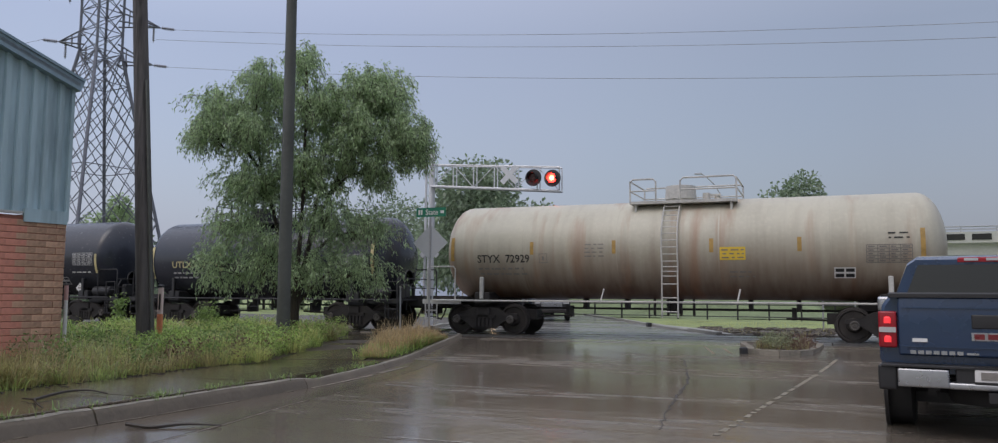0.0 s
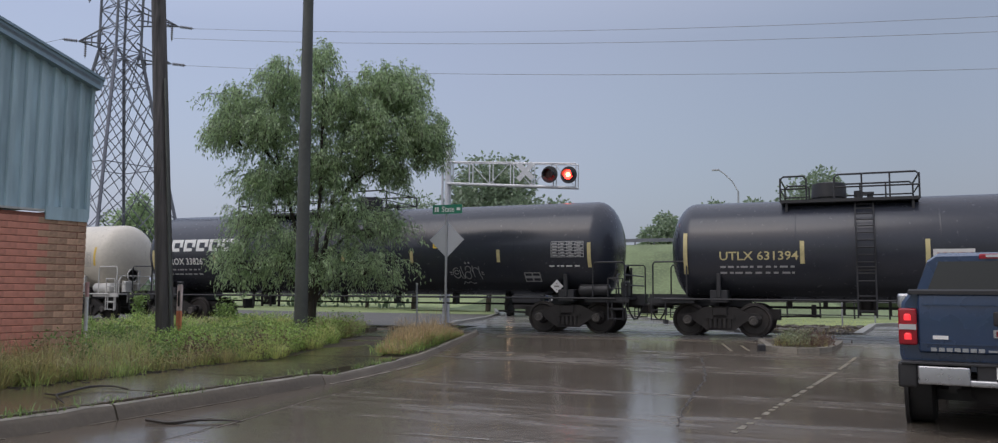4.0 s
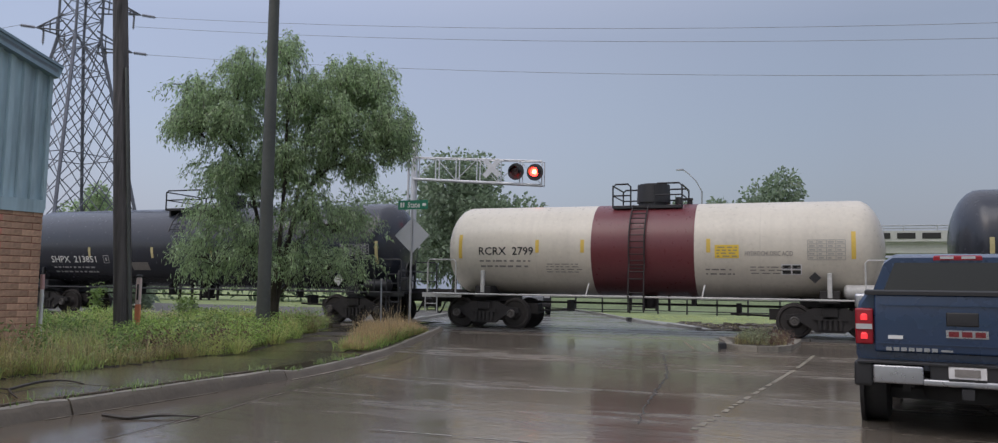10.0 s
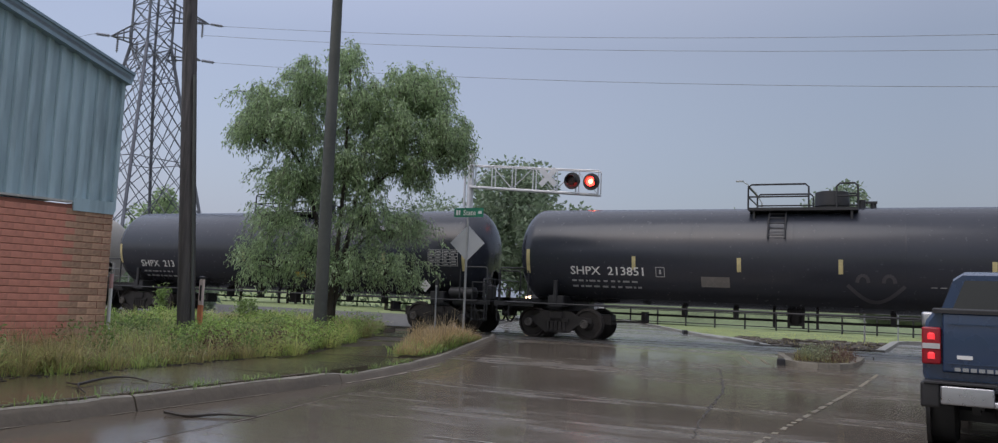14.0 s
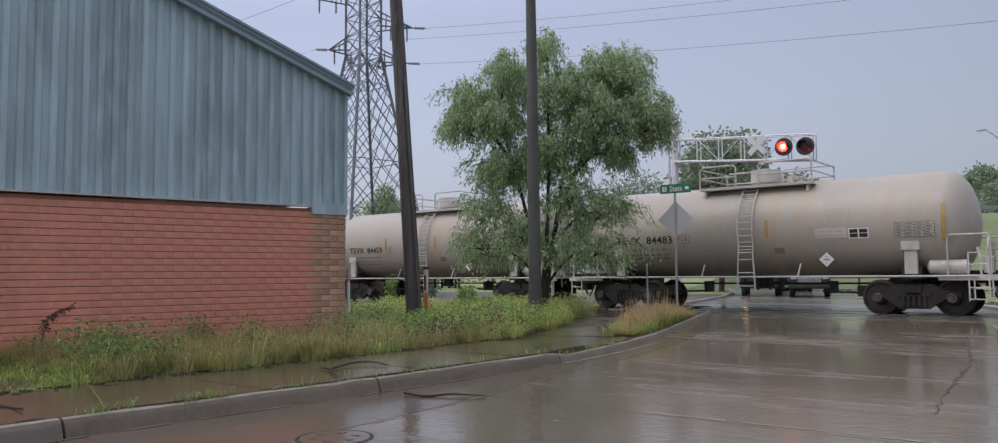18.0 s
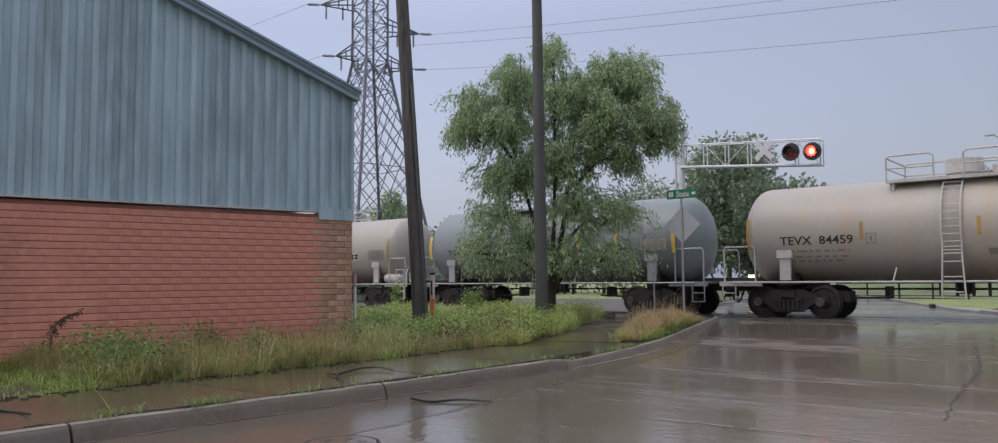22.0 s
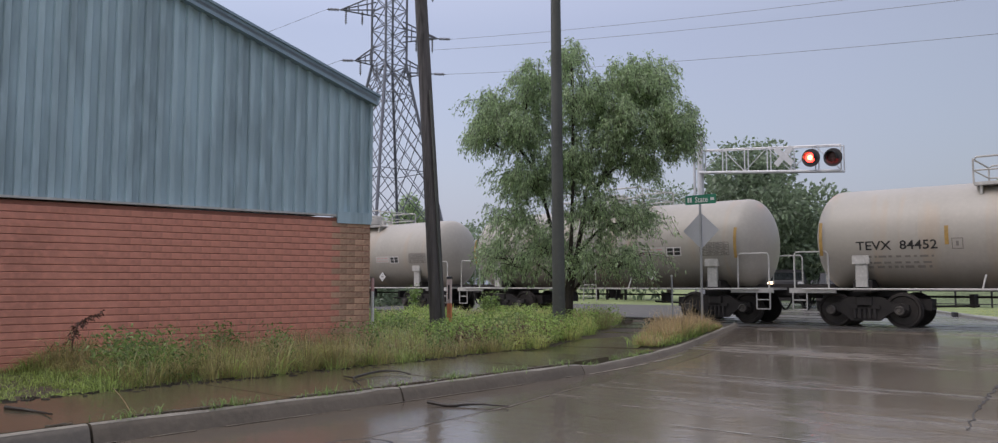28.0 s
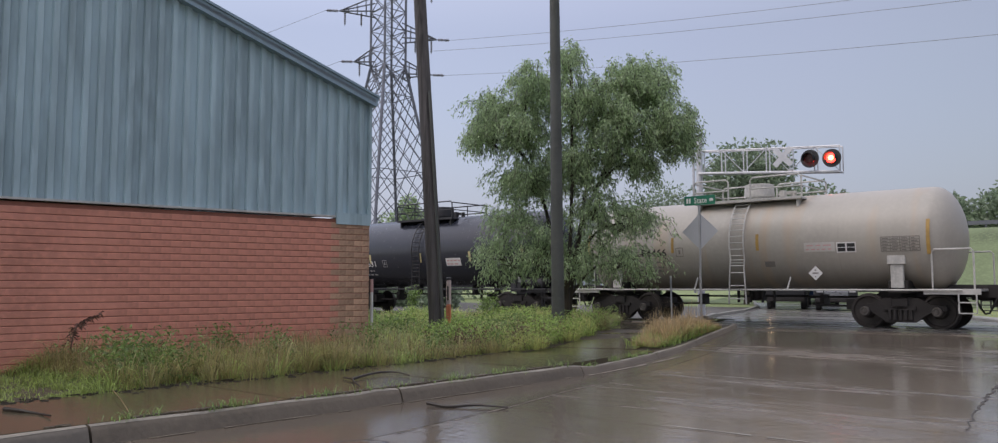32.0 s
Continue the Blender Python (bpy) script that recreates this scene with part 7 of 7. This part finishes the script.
# dry tan grass by the sign, weeds on the island, tufts in the kerb joint
tan = []
while len(tan) < 9000:
    y = rg.uniform(13.6, 20.4)
    k = kerb_x(y)
    x = k - 0.25 - abs(rg.gauss(0, 0.75))
    w = min(WALK, key=lambda q: (q.y - y) ** 2)
    if x > w.x + 0.75:
        tan.append((x, y, 0.14, (0.42 + 0.85 * math.sin(math.pi * (y - 13.6) / 6.8)) * (0.8 + 0.5 * noise.noise(Vector((x * 1.7, y * 1.7, 2))))))
scatter_blades("dry_grass", "tuft of dry tan grass beside the street sign", tan, M["orange_straw"], 0.12, 0.46, 0.006, 1.1)
scatter_blades("dry_seed_heads", "tall thin seed stalks over the dry grass", tan[::24], M["straw"], 0.45, 0.75, 0.007, 0.8)
foot = [(kerb_x(y) - rg.uniform(0.12, 0.45) - 0.8 * abs(rg.gauss(0, 0.5)), y, 0.10, rg.uniform(0.5, 1.2)) for y in [rg.uniform(13.9, 18.2) for _ in range(1500)]]
scatter_blades("foot_grass", "fresh green grass leaning out from the dry tuft", [q for q in foot if q[0] > walk_x(q[1]) + 0.6], M["fresh"], 0.10, 0.26, 0.011, 1.6)
scatter_blades("dry_grass_green", "green blades at the foot of the dry grass", [(x, y, z, h) for x, y, z, h in tan if rg.random() < 0.8], M["grass"], 0.10, 0.30, 0.009, 1.1)
ist = [(rg.uniform(-1.55, -0.42), rg.uniform(19.15, 21.75), 0.16, rg.uniform(0.5, 1)) for _ in range(1500)]
scatter_blades("island_weeds", "sparse grey-green weeds on the island", ist[:800], M["olive"], 0.05, 0.28, 0.007, 1.4)
scatter_blades("island_dead", "dead brown weed stems on the island", ist[800:], M["dock"], 0.08, 0.34, 0.008, 1.3)
bush = [(rg.gauss(-1.12, 0.18), rg.gauss(19.75, 0.3), 0.16 + 0.12 * k) for k in range(2) for _ in range(24)]
weeds("island_bush", bush, "low grey-green bush on the island", 0.06, 0.3, "sage")
weeds("island_stems", [(rg.uniform(-1.0, -0.36), rg.uniform(19.4, 21.6), 0.16) for _ in range(46)], "dead brown weed stems and leaves on the island", 0.05, 0.34, "dock")
scatter_blades("island_greens", "few green leaves on the island", ist[:90], M["olive"], 0.1, 0.4, 0.01, 1.0)
tuft = []
for y, n in ((3.35, 50), (3.5, 30), (4.2, 40), (4.35, 50), (4.5, 20), (5.3, 50), (5.45, 60), (6.0, 20), (6.45, 30), (7.2, 40), (7.4, 70), (8.1, 50), (8.5, 40), (9.4, 50), (10.3, 50), (11.2, 60), (12.0, 60), (12.6, 40)):
    cx = kerb_x(y) - 0.17
    tuft += [(cx + rg.gauss(0, 0.06), y + rg.gauss(0, 0.13), 0.14 - 0.06 * drop(y), rg.uniform(0.4, 1)) for _ in range(n)]
scatter_blades("kerb_tufts", "small green tufts growing in the kerb joint", tuft, M["weed"], 0.04, 0.15, 0.010, 1.5)
# far lawn
lawn = [(x, y, -0.09, 1) for x, y in ((rg.uniform(-9, 14), rg.uniform(36, 50)) for _ in range(5000)) if x > -8.5 - (y - 40) * 0.45 + 1.5 and (y > 41 or x < 0.4)]
scatter_blades("far_lawn", "mown lawn beyond the track", lawn, M["grass_pale"], 0.02, 0.05, 0.02)


# clods, stones and dead weeds on the gravel past the track
clods, dead = Shape(), []
for _ in range(1500):
    y = 27.4 + 7.0 * rg.random() ** 1.3
    x = rg.uniform(-3.1 - (y - 27.4) * 0.33, 0.15 + (y - 27.4) * 0.06)
    if noise.noise(Vector((x * 0.7, y * 0.5, 6))) < -0.15:
        continue
    r = rg.uniform(0.03, 0.11)
    clods.box(x, y, 0.06 + r * 0.25, r * 2.2, r * 1.6, r * 1.1, Matrix.Rotation(rg.uniform(0, 3.1), 3, "Z") @ Matrix.Rotation(rg.uniform(-0.5, 0.5), 3, "X"))
    if rg.random() < 0.4:
        dead.append((x, y, 0.06, rg.uniform(0.4, 1)))
solid("gravel_clods", clods, M["soil"], "dark wet clods and stones on the gravel", "gravel", kind="stuff", smooth=0)
scatter_blades("gravel_weeds", "sparse dead weeds on the gravel past the track", dead, M["olive"], 0.08, 0.28, 0.014, 1.4)


# crumbs of soil and leaf litter washed up behind the kerb
litter = Shape()
for _ in range(1500):
    y = rg.uniform(2.7, 9.75)
    if noise.noise(Vector((0, y * 1.3, 4.4))) < -0.12 - 0.25 * (y > 3.2):
        continue
    a = rg.uniform(0, 3.1)
    r = rg.uniform(0.008, 0.022)
    litter.box(kerb_x(y) - 0.165 + rg.gauss(0, 0.014), y, 0.158 - 0.062 * drop(y) + r * 0.3 + road_z(y), r * 2.4, r * 1.4, r, Matrix.Rotation(a, 3, "Z"))
solid("leaf_litter", litter, M["mud"], "dark soil and leaf litter washed up behind the kerb", "litter", kind="stuff", smooth=0)
edge = Shape()
for _ in range(260):
    y = rg.uniform(3.0, 11.0)
    x = walk_x(y) - 0.82 + rg.gauss(0, 0.1)
    r = rg.uniform(0.006, 0.016)
    edge.box(x, y, 0.162 + r * 0.2, r * rg.uniform(2, 9), r * 1.4, r, Matrix.Rotation(rg.uniform(0, 3.1), 3, "Z"))
solid("plant_litter", edge, M["stick"], "dead stems and soil along the edge of the sidewalk", "litter", kind="stuff", smooth=0)


for k in range(9):
    cx, cy = -13.5 + rg.gauss(0, 0.35), 20.9 + rg.gauss(0, 0.5)
    lump = Shape()
    n = rg.randint(5, 7)
    poly = [(rg.uniform(0.16, 0.36) * math.cos(6.283 * i / n), rg.uniform(0.12, 0.24) * math.sin(6.283 * i / n)) for i in range(n)]
    lump.prism(poly, 0.0, rg.uniform(0.05, 0.12))
    solid("concrete_chunk", lump, M["kerb"] if k % 3 else M["tie"], "dark wet lump of broken concrete beside the track", "rubble", group="broken concrete lumps", at=pose(cx, cy, 0.125, rg.uniform(-6, 6), rg.uniform(-6, 6), rg.uniform(0, 180)), smooth=0)


def dead_stalk(x, y, h):
    s = Shape()
    rnd = random.Random(2)
    pts = [Vector((x, y, 0.1)), Vector((x + 0.01, y + 0.0, h * 0.55)), Vector((x + 0.02, y + 0.08, h * 0.85)), Vector((x + 0.04, y + 0.36, h))]
    limb(s, pts, 0.014, 0.006, 5)
    path = catmull(pts, 10)
    for p in path[12:]:
        for k in range(7):
            blade(s, p + Vector((rnd.gauss(0, 0.03),) * 3), (rnd.gauss(0, 1), rnd.gauss(0, 1), rnd.gauss(-0.3, 0.6)), rnd.uniform(0.04, 0.09), 0.022)
    return solid("dock_weed", s, M["dock"], "dead brown dock weed standing against the brick wall", "weed", smooth=0)


dead_stalk(-11.42, 4.62, 0.92)


def fallen_branch(x, y, z, ln, turn, seed, forks):
    rnd = random.Random(seed)
    s = Shape()
    d = Vector((math.cos(turn), math.sin(turn), 0))
    q = Vector((-d.y, d.x, 0))
    pts = [Vector((x, y, z)) + d * ln * f + q * rnd.uniform(-0.05, 0.05) + Vector((0, 0, 0.02 * rnd.random())) for f in (0, 0.3, 0.6, 1)]
    limb(s, pts, 0.022, 0.008, 6)
    for _ in range(forks):
        p = pts[1].lerp(pts[2], rnd.random())
        limb(s, [p, p + d * 0.2 + q * rnd.uniform(-0.25, 0.25), p + d * 0.4 + q * rnd.uniform(-0.35, 0.35)], 0.012, 0.005, 5)
    return solid("fallen_branch", s, M["stick"], "wet dark fallen branch lying on the ground", "branch")


bend = Shape()
limb(bend, [(-7.75, 6.38, 0.185), (-7.92, 6.78, 0.195), (-7.96, 7.02, 0.2), (-7.82, 7.14, 0.2), (-7.52, 7.10, 0.185)], 0.016, 0.009, 6)
limb(bend, [(-8.0, 6.44, 0.18), (-7.86, 6.40, 0.185), (-7.74, 6.375, 0.187)], 0.008, 0.012, 6)
limb(bend, [(-7.76, 6.39, 0.187), (-7.5, 6.2, 0.19), (-7.2, 6.03, 0.175)], 0.012, 0.006, 6)
solid("fallen_branch", bend, M["stick"], "wet dark forked branch lying on the flooded sidewalk", "branch")
fallen_branch(-6.37, 6.256, 0.014, 0.9, 0.48, 2, 0)
fallen_branch(-8.37, 2.85, 0.168, 0.78, 0.16, 3, 0)
stem = Shape()
limb(stem, [(-8.85, 4.02, 0.2), (-7.93, 3.69, 0.21), (-7.09, 3.39, 0.18)], 0.006, 0.004, 5)
solid("dry_twig", stem, M["straw"], "pale dry twig lying across the sidewalk", "twig")


# ---- pieces of the road and of the brick wall ----
def slab(poly, z_of):
    n = len(poly)
    s = Shape()
    s.v = [(x, y, z_of(y)) for x, y in poly] + [(x, y, z_of(y) - 0.02) for x, y in poly]
    s.f = [tuple(range(n)), tuple(range(2 * n - 1, n - 1, -1))] + [(i, n + i, n + (i + 1) % n, (i + 1) % n) for i in range(n)]
    return s


def gutter_x(y):
    """The joint between the gutter pan and the road slabs."""
    pts = ((-20, -5.3), (2.9, -5.3), (5.08, -5.47), (6.8, -5.69), (8.4, -6.02), (9.4, -6.12), (10.72, -6.3))
    for (ya, xa), (yb, xb) in zip(pts, pts[1:]):
        if y <= yb:
            return xa + (xb - xa) * (y - ya) / (yb - ya)
    return kerb_x(y) + 0.6


YJ = [-17.5, -13, -9, -5, -1, 2.9, 6.78, 10.72, 14.5, 16.4, 18.3, 20.25, 22.18]
XJ = [None, 1.9, 5.6, 9.3, 13.0, 18.0, 24.0]
for a, b in zip(YJ, YJ[1:]):
    g = 0.007
    for k in range(len(XJ) - 1):
        x1 = XJ[k + 1] - g
        if k == 0:
            left = [(kerb_x(a + g + (b - a - 2 * g) * i / 5) + 0.0, a + g + (b - a - 2 * g) * i / 5) for i in range(6)]
            gut = [(gutter_x(y), y) for x, y in left]
            part("gutter_pan", slab(left[:1] + gut + left[:0:-1], road_z), M["gutter"], road)
            left = [(x + 0.016, y) for x, y in gut]
            poly = [left[0], (x1, a + g), (x1, b - g)] + left[:0:-1]
        else:
            poly = [(XJ[k] + g, a + g), (x1, a + g), (x1, b - g), (XJ[k] + g, b - g)]
        part("slab", slab(poly, road_z), M["slab"], road)

# cracks, worn lane line, manhole
crack = Shape()
cp = catmull([(-2.85, 17.3, 0), (-2.62, 16.30, 0), (-2.25, 14.21, 0), (-2.07, 13.05, 0), (-1.96, 11.65, 0), (-1.86, 10.55, 0), (-1.75, 9.4, 0), (-1.62, 8.3, 0)], 8)
cp = [p + Vector((random.uniform(-0.026, 0.026), 0, 0)) for p in cp]
for a, b in zip(cp, cp[1:]):
    d = (b - a).normalized()
    q = Vector((-d.y, d.x, 0)) * random.uniform(0.009, 0.024) * (1.0 if a.y > 10.4 else 0.55)
    k = len(crack.v)
    crack.v += [(*(a - q).xy, road_z(a.y) + 0.004), (*(b - q).xy, road_z(b.y) + 0.004), (*(b + q).xy, road_z(b.y) + 0.004), (*(a + q).xy, road_z(a.y) + 0.004)]
    crack.f.append((k, k + 1, k + 2, k + 3))
part("sealed_crack", crack, paint("crack_filler", (0.062, 0.055, 0.046), 0.7), road, "dark sealed crack")
line = Shape()
lw = paint("worn_yellow_line", (0.27, 0.235, 0.165), 0.5, vary=0.5, big=3)
for i in range(84):
    f0, f1 = i / 84, (i + 1) / 84
    if noise.noise(Vector((i * 0.45, 1, 5))) < 0.05 - 0.6 * f0:
        continue
    a, b = Vector((-1.08, 8.05, 0)).lerp(Vector((0.12, 18.2, 0)), f0), Vector((-1.08, 8.05, 0)).lerp(Vector((0.12, 18.2, 0)), f1)
    k = len(line.v)
    wl, wr = 0.034 + 0.02 * noise.noise(Vector((i * 0.8, 4, 0))), 0.03 + 0.02 * noise.noise(Vector((i * 0.9, 9, 0)))
    line.v += [(a.x - wl, a.y, road_z(a.y) + 0.004), (a.x + wr, a.y, road_z(a.y) + 0.004), (b.x + wr, b.y, road_z(b.y) + 0.004), (b.x - wl, b.y, road_z(b.y) + 0.004)]
    line.f.append((k, k + 1, k + 2, k + 3))
for p, q in (((-2.82, 20.60), (-2.35, 18.60)), ((-2.33, 20.20), (-2.01, 18.80))):
    sc = Shape()
    sc.v = [(p[0] - 0.03, p[1], road_z(p[1]) + 0.004), (p[0] + 0.03, p[1], road_z(p[1]) + 0.004), (q[0] + 0.03, q[1], road_z(q[1]) + 0.004), (q[0] - 0.03, q[1], road_z(q[1]) + 0.004)]
    sc.f = [(0, 1, 2, 3)]
    part("paint_scrap", sc, lw, road, "worn white paint mark")
part("lane_line", line, lw, road, "worn yellow lane line")

lime = paint("lime_white_joint", (0.34, 0.32, 0.29), 0.5, vary=0.5, big=4)
for xa, ya, xb, yb in ((-5.45, 11.02, -1.95, 10.80), (-3.7, 6.86, -0.6, 6.93)):
    n = 22
    st = Shape()
    for i in range(n):
        if noise.noise(Vector((i * 0.7, ya, 3))) < -0.3:
            continue
        x0, x1 = xa + (xb - xa) * i / n, xa + (xb - xa) * (i + 1) / n
        y0, y1, w = ya + (yb - ya) * i / n, ya + (yb - ya) * (i + 1) / n, random.uniform(0.006, 0.016)
        k = len(st.v)
        st.v += [(x0, y0 - w, 0.004), (x1, y1 - w, 0.004), (x1, y1 + w, 0.004), (x0, y0 + w, 0.004)]
        st.f.append((k, k + 1, k + 2, k + 3))
    tagged(part("joint_line", st, lime, road, "broken lime-white line along a joint"), kind="stuff")
silt = paint("pale_silt_line", (0.25, 0.215, 0.17), 0.6, vary=0.5, big=4)
for nm, off, ya, yb, wide in (("silt_line", lambda y: kerb_x(y) + 0.02, 2.6, 9.5, 0.020), ("silt_line", lambda y: kerb_x(y) + 0.08 + 0.05 * (y - 10), 9.9, 13.6, 0.035), ("silt_line", lambda y: gutter_x(y) + 0.045, 4.4, 9.6, 0.014)):
    st = Shape()
    n = int((yb - ya) / 0.14)
    for i in range(n):
        if noise.noise(Vector((i * 0.31, ya * 3 + wide * 90, 8))) < -0.22:
            continue
        y0, y1 = ya + (yb - ya) * i / n, ya + (yb - ya) * (i + 1) / n
        w = wide * (0.7 + 0.6 * noise.noise(Vector((i * 0.6, 2, wide * 100))))
        k = len(st.v)
        st.v += [(off(y0) - w, y0, 0.005), (off(y0) + w, y0, 0.005), (off(y1) + w, y1, 0.005), (off(y1) - w, y1, 0.005)]
        st.f.append((k, k + 1, k + 2, k + 3))
    tagged(part(nm, st, silt, road, "pale broken line of silt along the kerb"), kind="stuff")
mh = part("manhole_frame", Shape().lathe([(0.003, 0.29), (0.007, 0.293), (0.007, 0.308), (0.003, 0.312)], 36, "z", (-5.19, 4.33, 0)), M["black"], road, "round cast iron manhole frame")
cover = Shape().lathe([(0.008, 0.002), (0.008, 0.28), (0.003, 0.285)], 36, "z", (-5.19, 4.33, 0))
for i in range(6):
    cover.box(-5.19 + 0.17 * math.cos(i * 1.047), 4.33 + 0.17 * math.sin(i * 1.047), 0.009, 0.05, 0.05, 0.008)
part("manhole_cover", cover, M["gutter"], mh, "wet round manhole cover")

# brick courses: the stretch near the corner as single bricks, the rest in one piece
bl_, bh, bd = 0.295, 0.092, 0.1
brick_me = {}
for key, mat in (("red", M["brick_red"]), ("tan", M["brick_tan"])):
    for ln in (bl_, bl_ / 2 - 0.005):
        s = Shape()
        c = 0.006
        hx, hy, hz = bd, ln / 2, bh / 2
        s.v = [(0, -hy, -hz), (0, hy, -hz), (0, hy, hz), (0, -hy, hz), (hx - c, -hy, -hz), (hx - c, hy, -hz), (hx - c, hy, hz), (hx - c, -hy, hz),
               (hx, -hy, -hz + c), (hx, hy, -hz + c), (hx, hy, hz - c), (hx, -hy, hz - c)]
        s.f = [(0, 4, 5, 1), (1, 5, 6, 2), (2, 6, 7, 3), (3, 7, 4, 0), (4, 8, 9, 5), (5, 9, 10, 6), (6, 10, 11, 7), (7, 11, 8, 4), (8, 11, 10, 9)]
        brick_me[key, ln] = s.mesh("brick", mat, 0)
rest = Shape()
rb = random.Random(9)
count = 0
for row in range(23):
    z = 0.16 + row * 0.1016 + bh / 2
    if z + bh / 2 > WH - 0.07:
        break
    y = -0.005
    if row % 2:
        y -= bl_ / 2 + 0.005
        part("brick", brick_me["tan", bl_ / 2 - 0.005], None, wall_street, at=pose(-0.098, -bl_ / 4, z))
    while y > -WL + 0.3:
        yc = y - bl_ / 2
        out = rb.uniform(-0.0003, 0.0003)
        if yc > -0.62:
            part("brick", brick_me["tan", bl_], None, wall_street, at=pose(-0.098 + out, yc, z))
        elif yc > -4.2 and count < 290:
            part("brick", brick_me["red", bl_], None, wall_street, at=pose(-0.098 + out, yc, z))
            count += 1
        else:
            me = brick_me["red", bl_]
            k = len(rest.v)
            rest.v += [(v.co.x - 0.098 + out, v.co.y + yc, v.co.z + z) for v in me.vertices]
            rest.f += [tuple(i + k for i in p.vertices) for p in me.polygons]
        y -= bl_ - 0.0008
tagged(part("brickwork", rest.mesh("brickwork", M["brick_red"], 0), None, wall_street, "painted red brick courses"), kind="stuff")


# ---- movement ----
# the two lamps take turns, about nine times in ten seconds: (seconds, lamp now lit)
FLASH = [(0.0, 1)]
for start, stop, first, beat in ((0.12, 15.9, 0, 0.555), (16.65, 32.0, 0, 0.5515)):
    k = 0
    while start + beat * k < stop:
        FLASH.append((start + beat * k, (first + k) % 2))
        k += 1

FLASH += [(15.97, 1)]
FLASH.sort()


def motions():
    times = [i * 0.5 for i in range(32)] + [15.6, 15.7, 15.8, 15.97, 16.05, 16.2] + [16.5 + i * 0.5 for i in range(32)]
    for car, x in CARS:
        walk(car, [(t, pose(x + run_of_train(t), TRACK_Y, RAIL_Z)) for t in times])
    turns = []
    for i in range(321):
        t = i / 10
        s = run_of_train(t) - (J - run_of_train(15.8) - 0.5 if t > 15.85 else 0)
        turns.append((t, math.degrees(s / WHEEL_R)))
    for w, dx in WHEELSETS:
        walk(w, [(t, pose(dx, 0, WHEEL_R, 0, a, 0)) for t, a in turns])
    for side_, (bulb, cx, cz) in enumerate(BULBS):
        rows, ang_ = [], 0 if FLASH[0][1] == side_ else 180
        rows.append((0.0, pose(cx, MY - 0.43, cz, 0, 0, ang_)))
        for t, lit in FLASH[1:]:
            want = 0 if lit == side_ else 180
            if want != ang_:
                rows.append((t - 0.06, pose(cx, MY - 0.43, cz, 0, 0, ang_)))
                for f in (1, 2):
                    rows.append((t - 0.06 + f / 50, pose(cx, MY - 0.43, cz, 0, 0, ang_ + (want - ang_) * f / 3)))
                rows.append((t, pose(cx, MY - 0.43, cz, 0, 0, want)))
                ang_ = want
        rows.append((32.0, pose(cx, MY - 0.43, cz, 0, 0, ang_)))
        walk(bulb, rows)


motions()
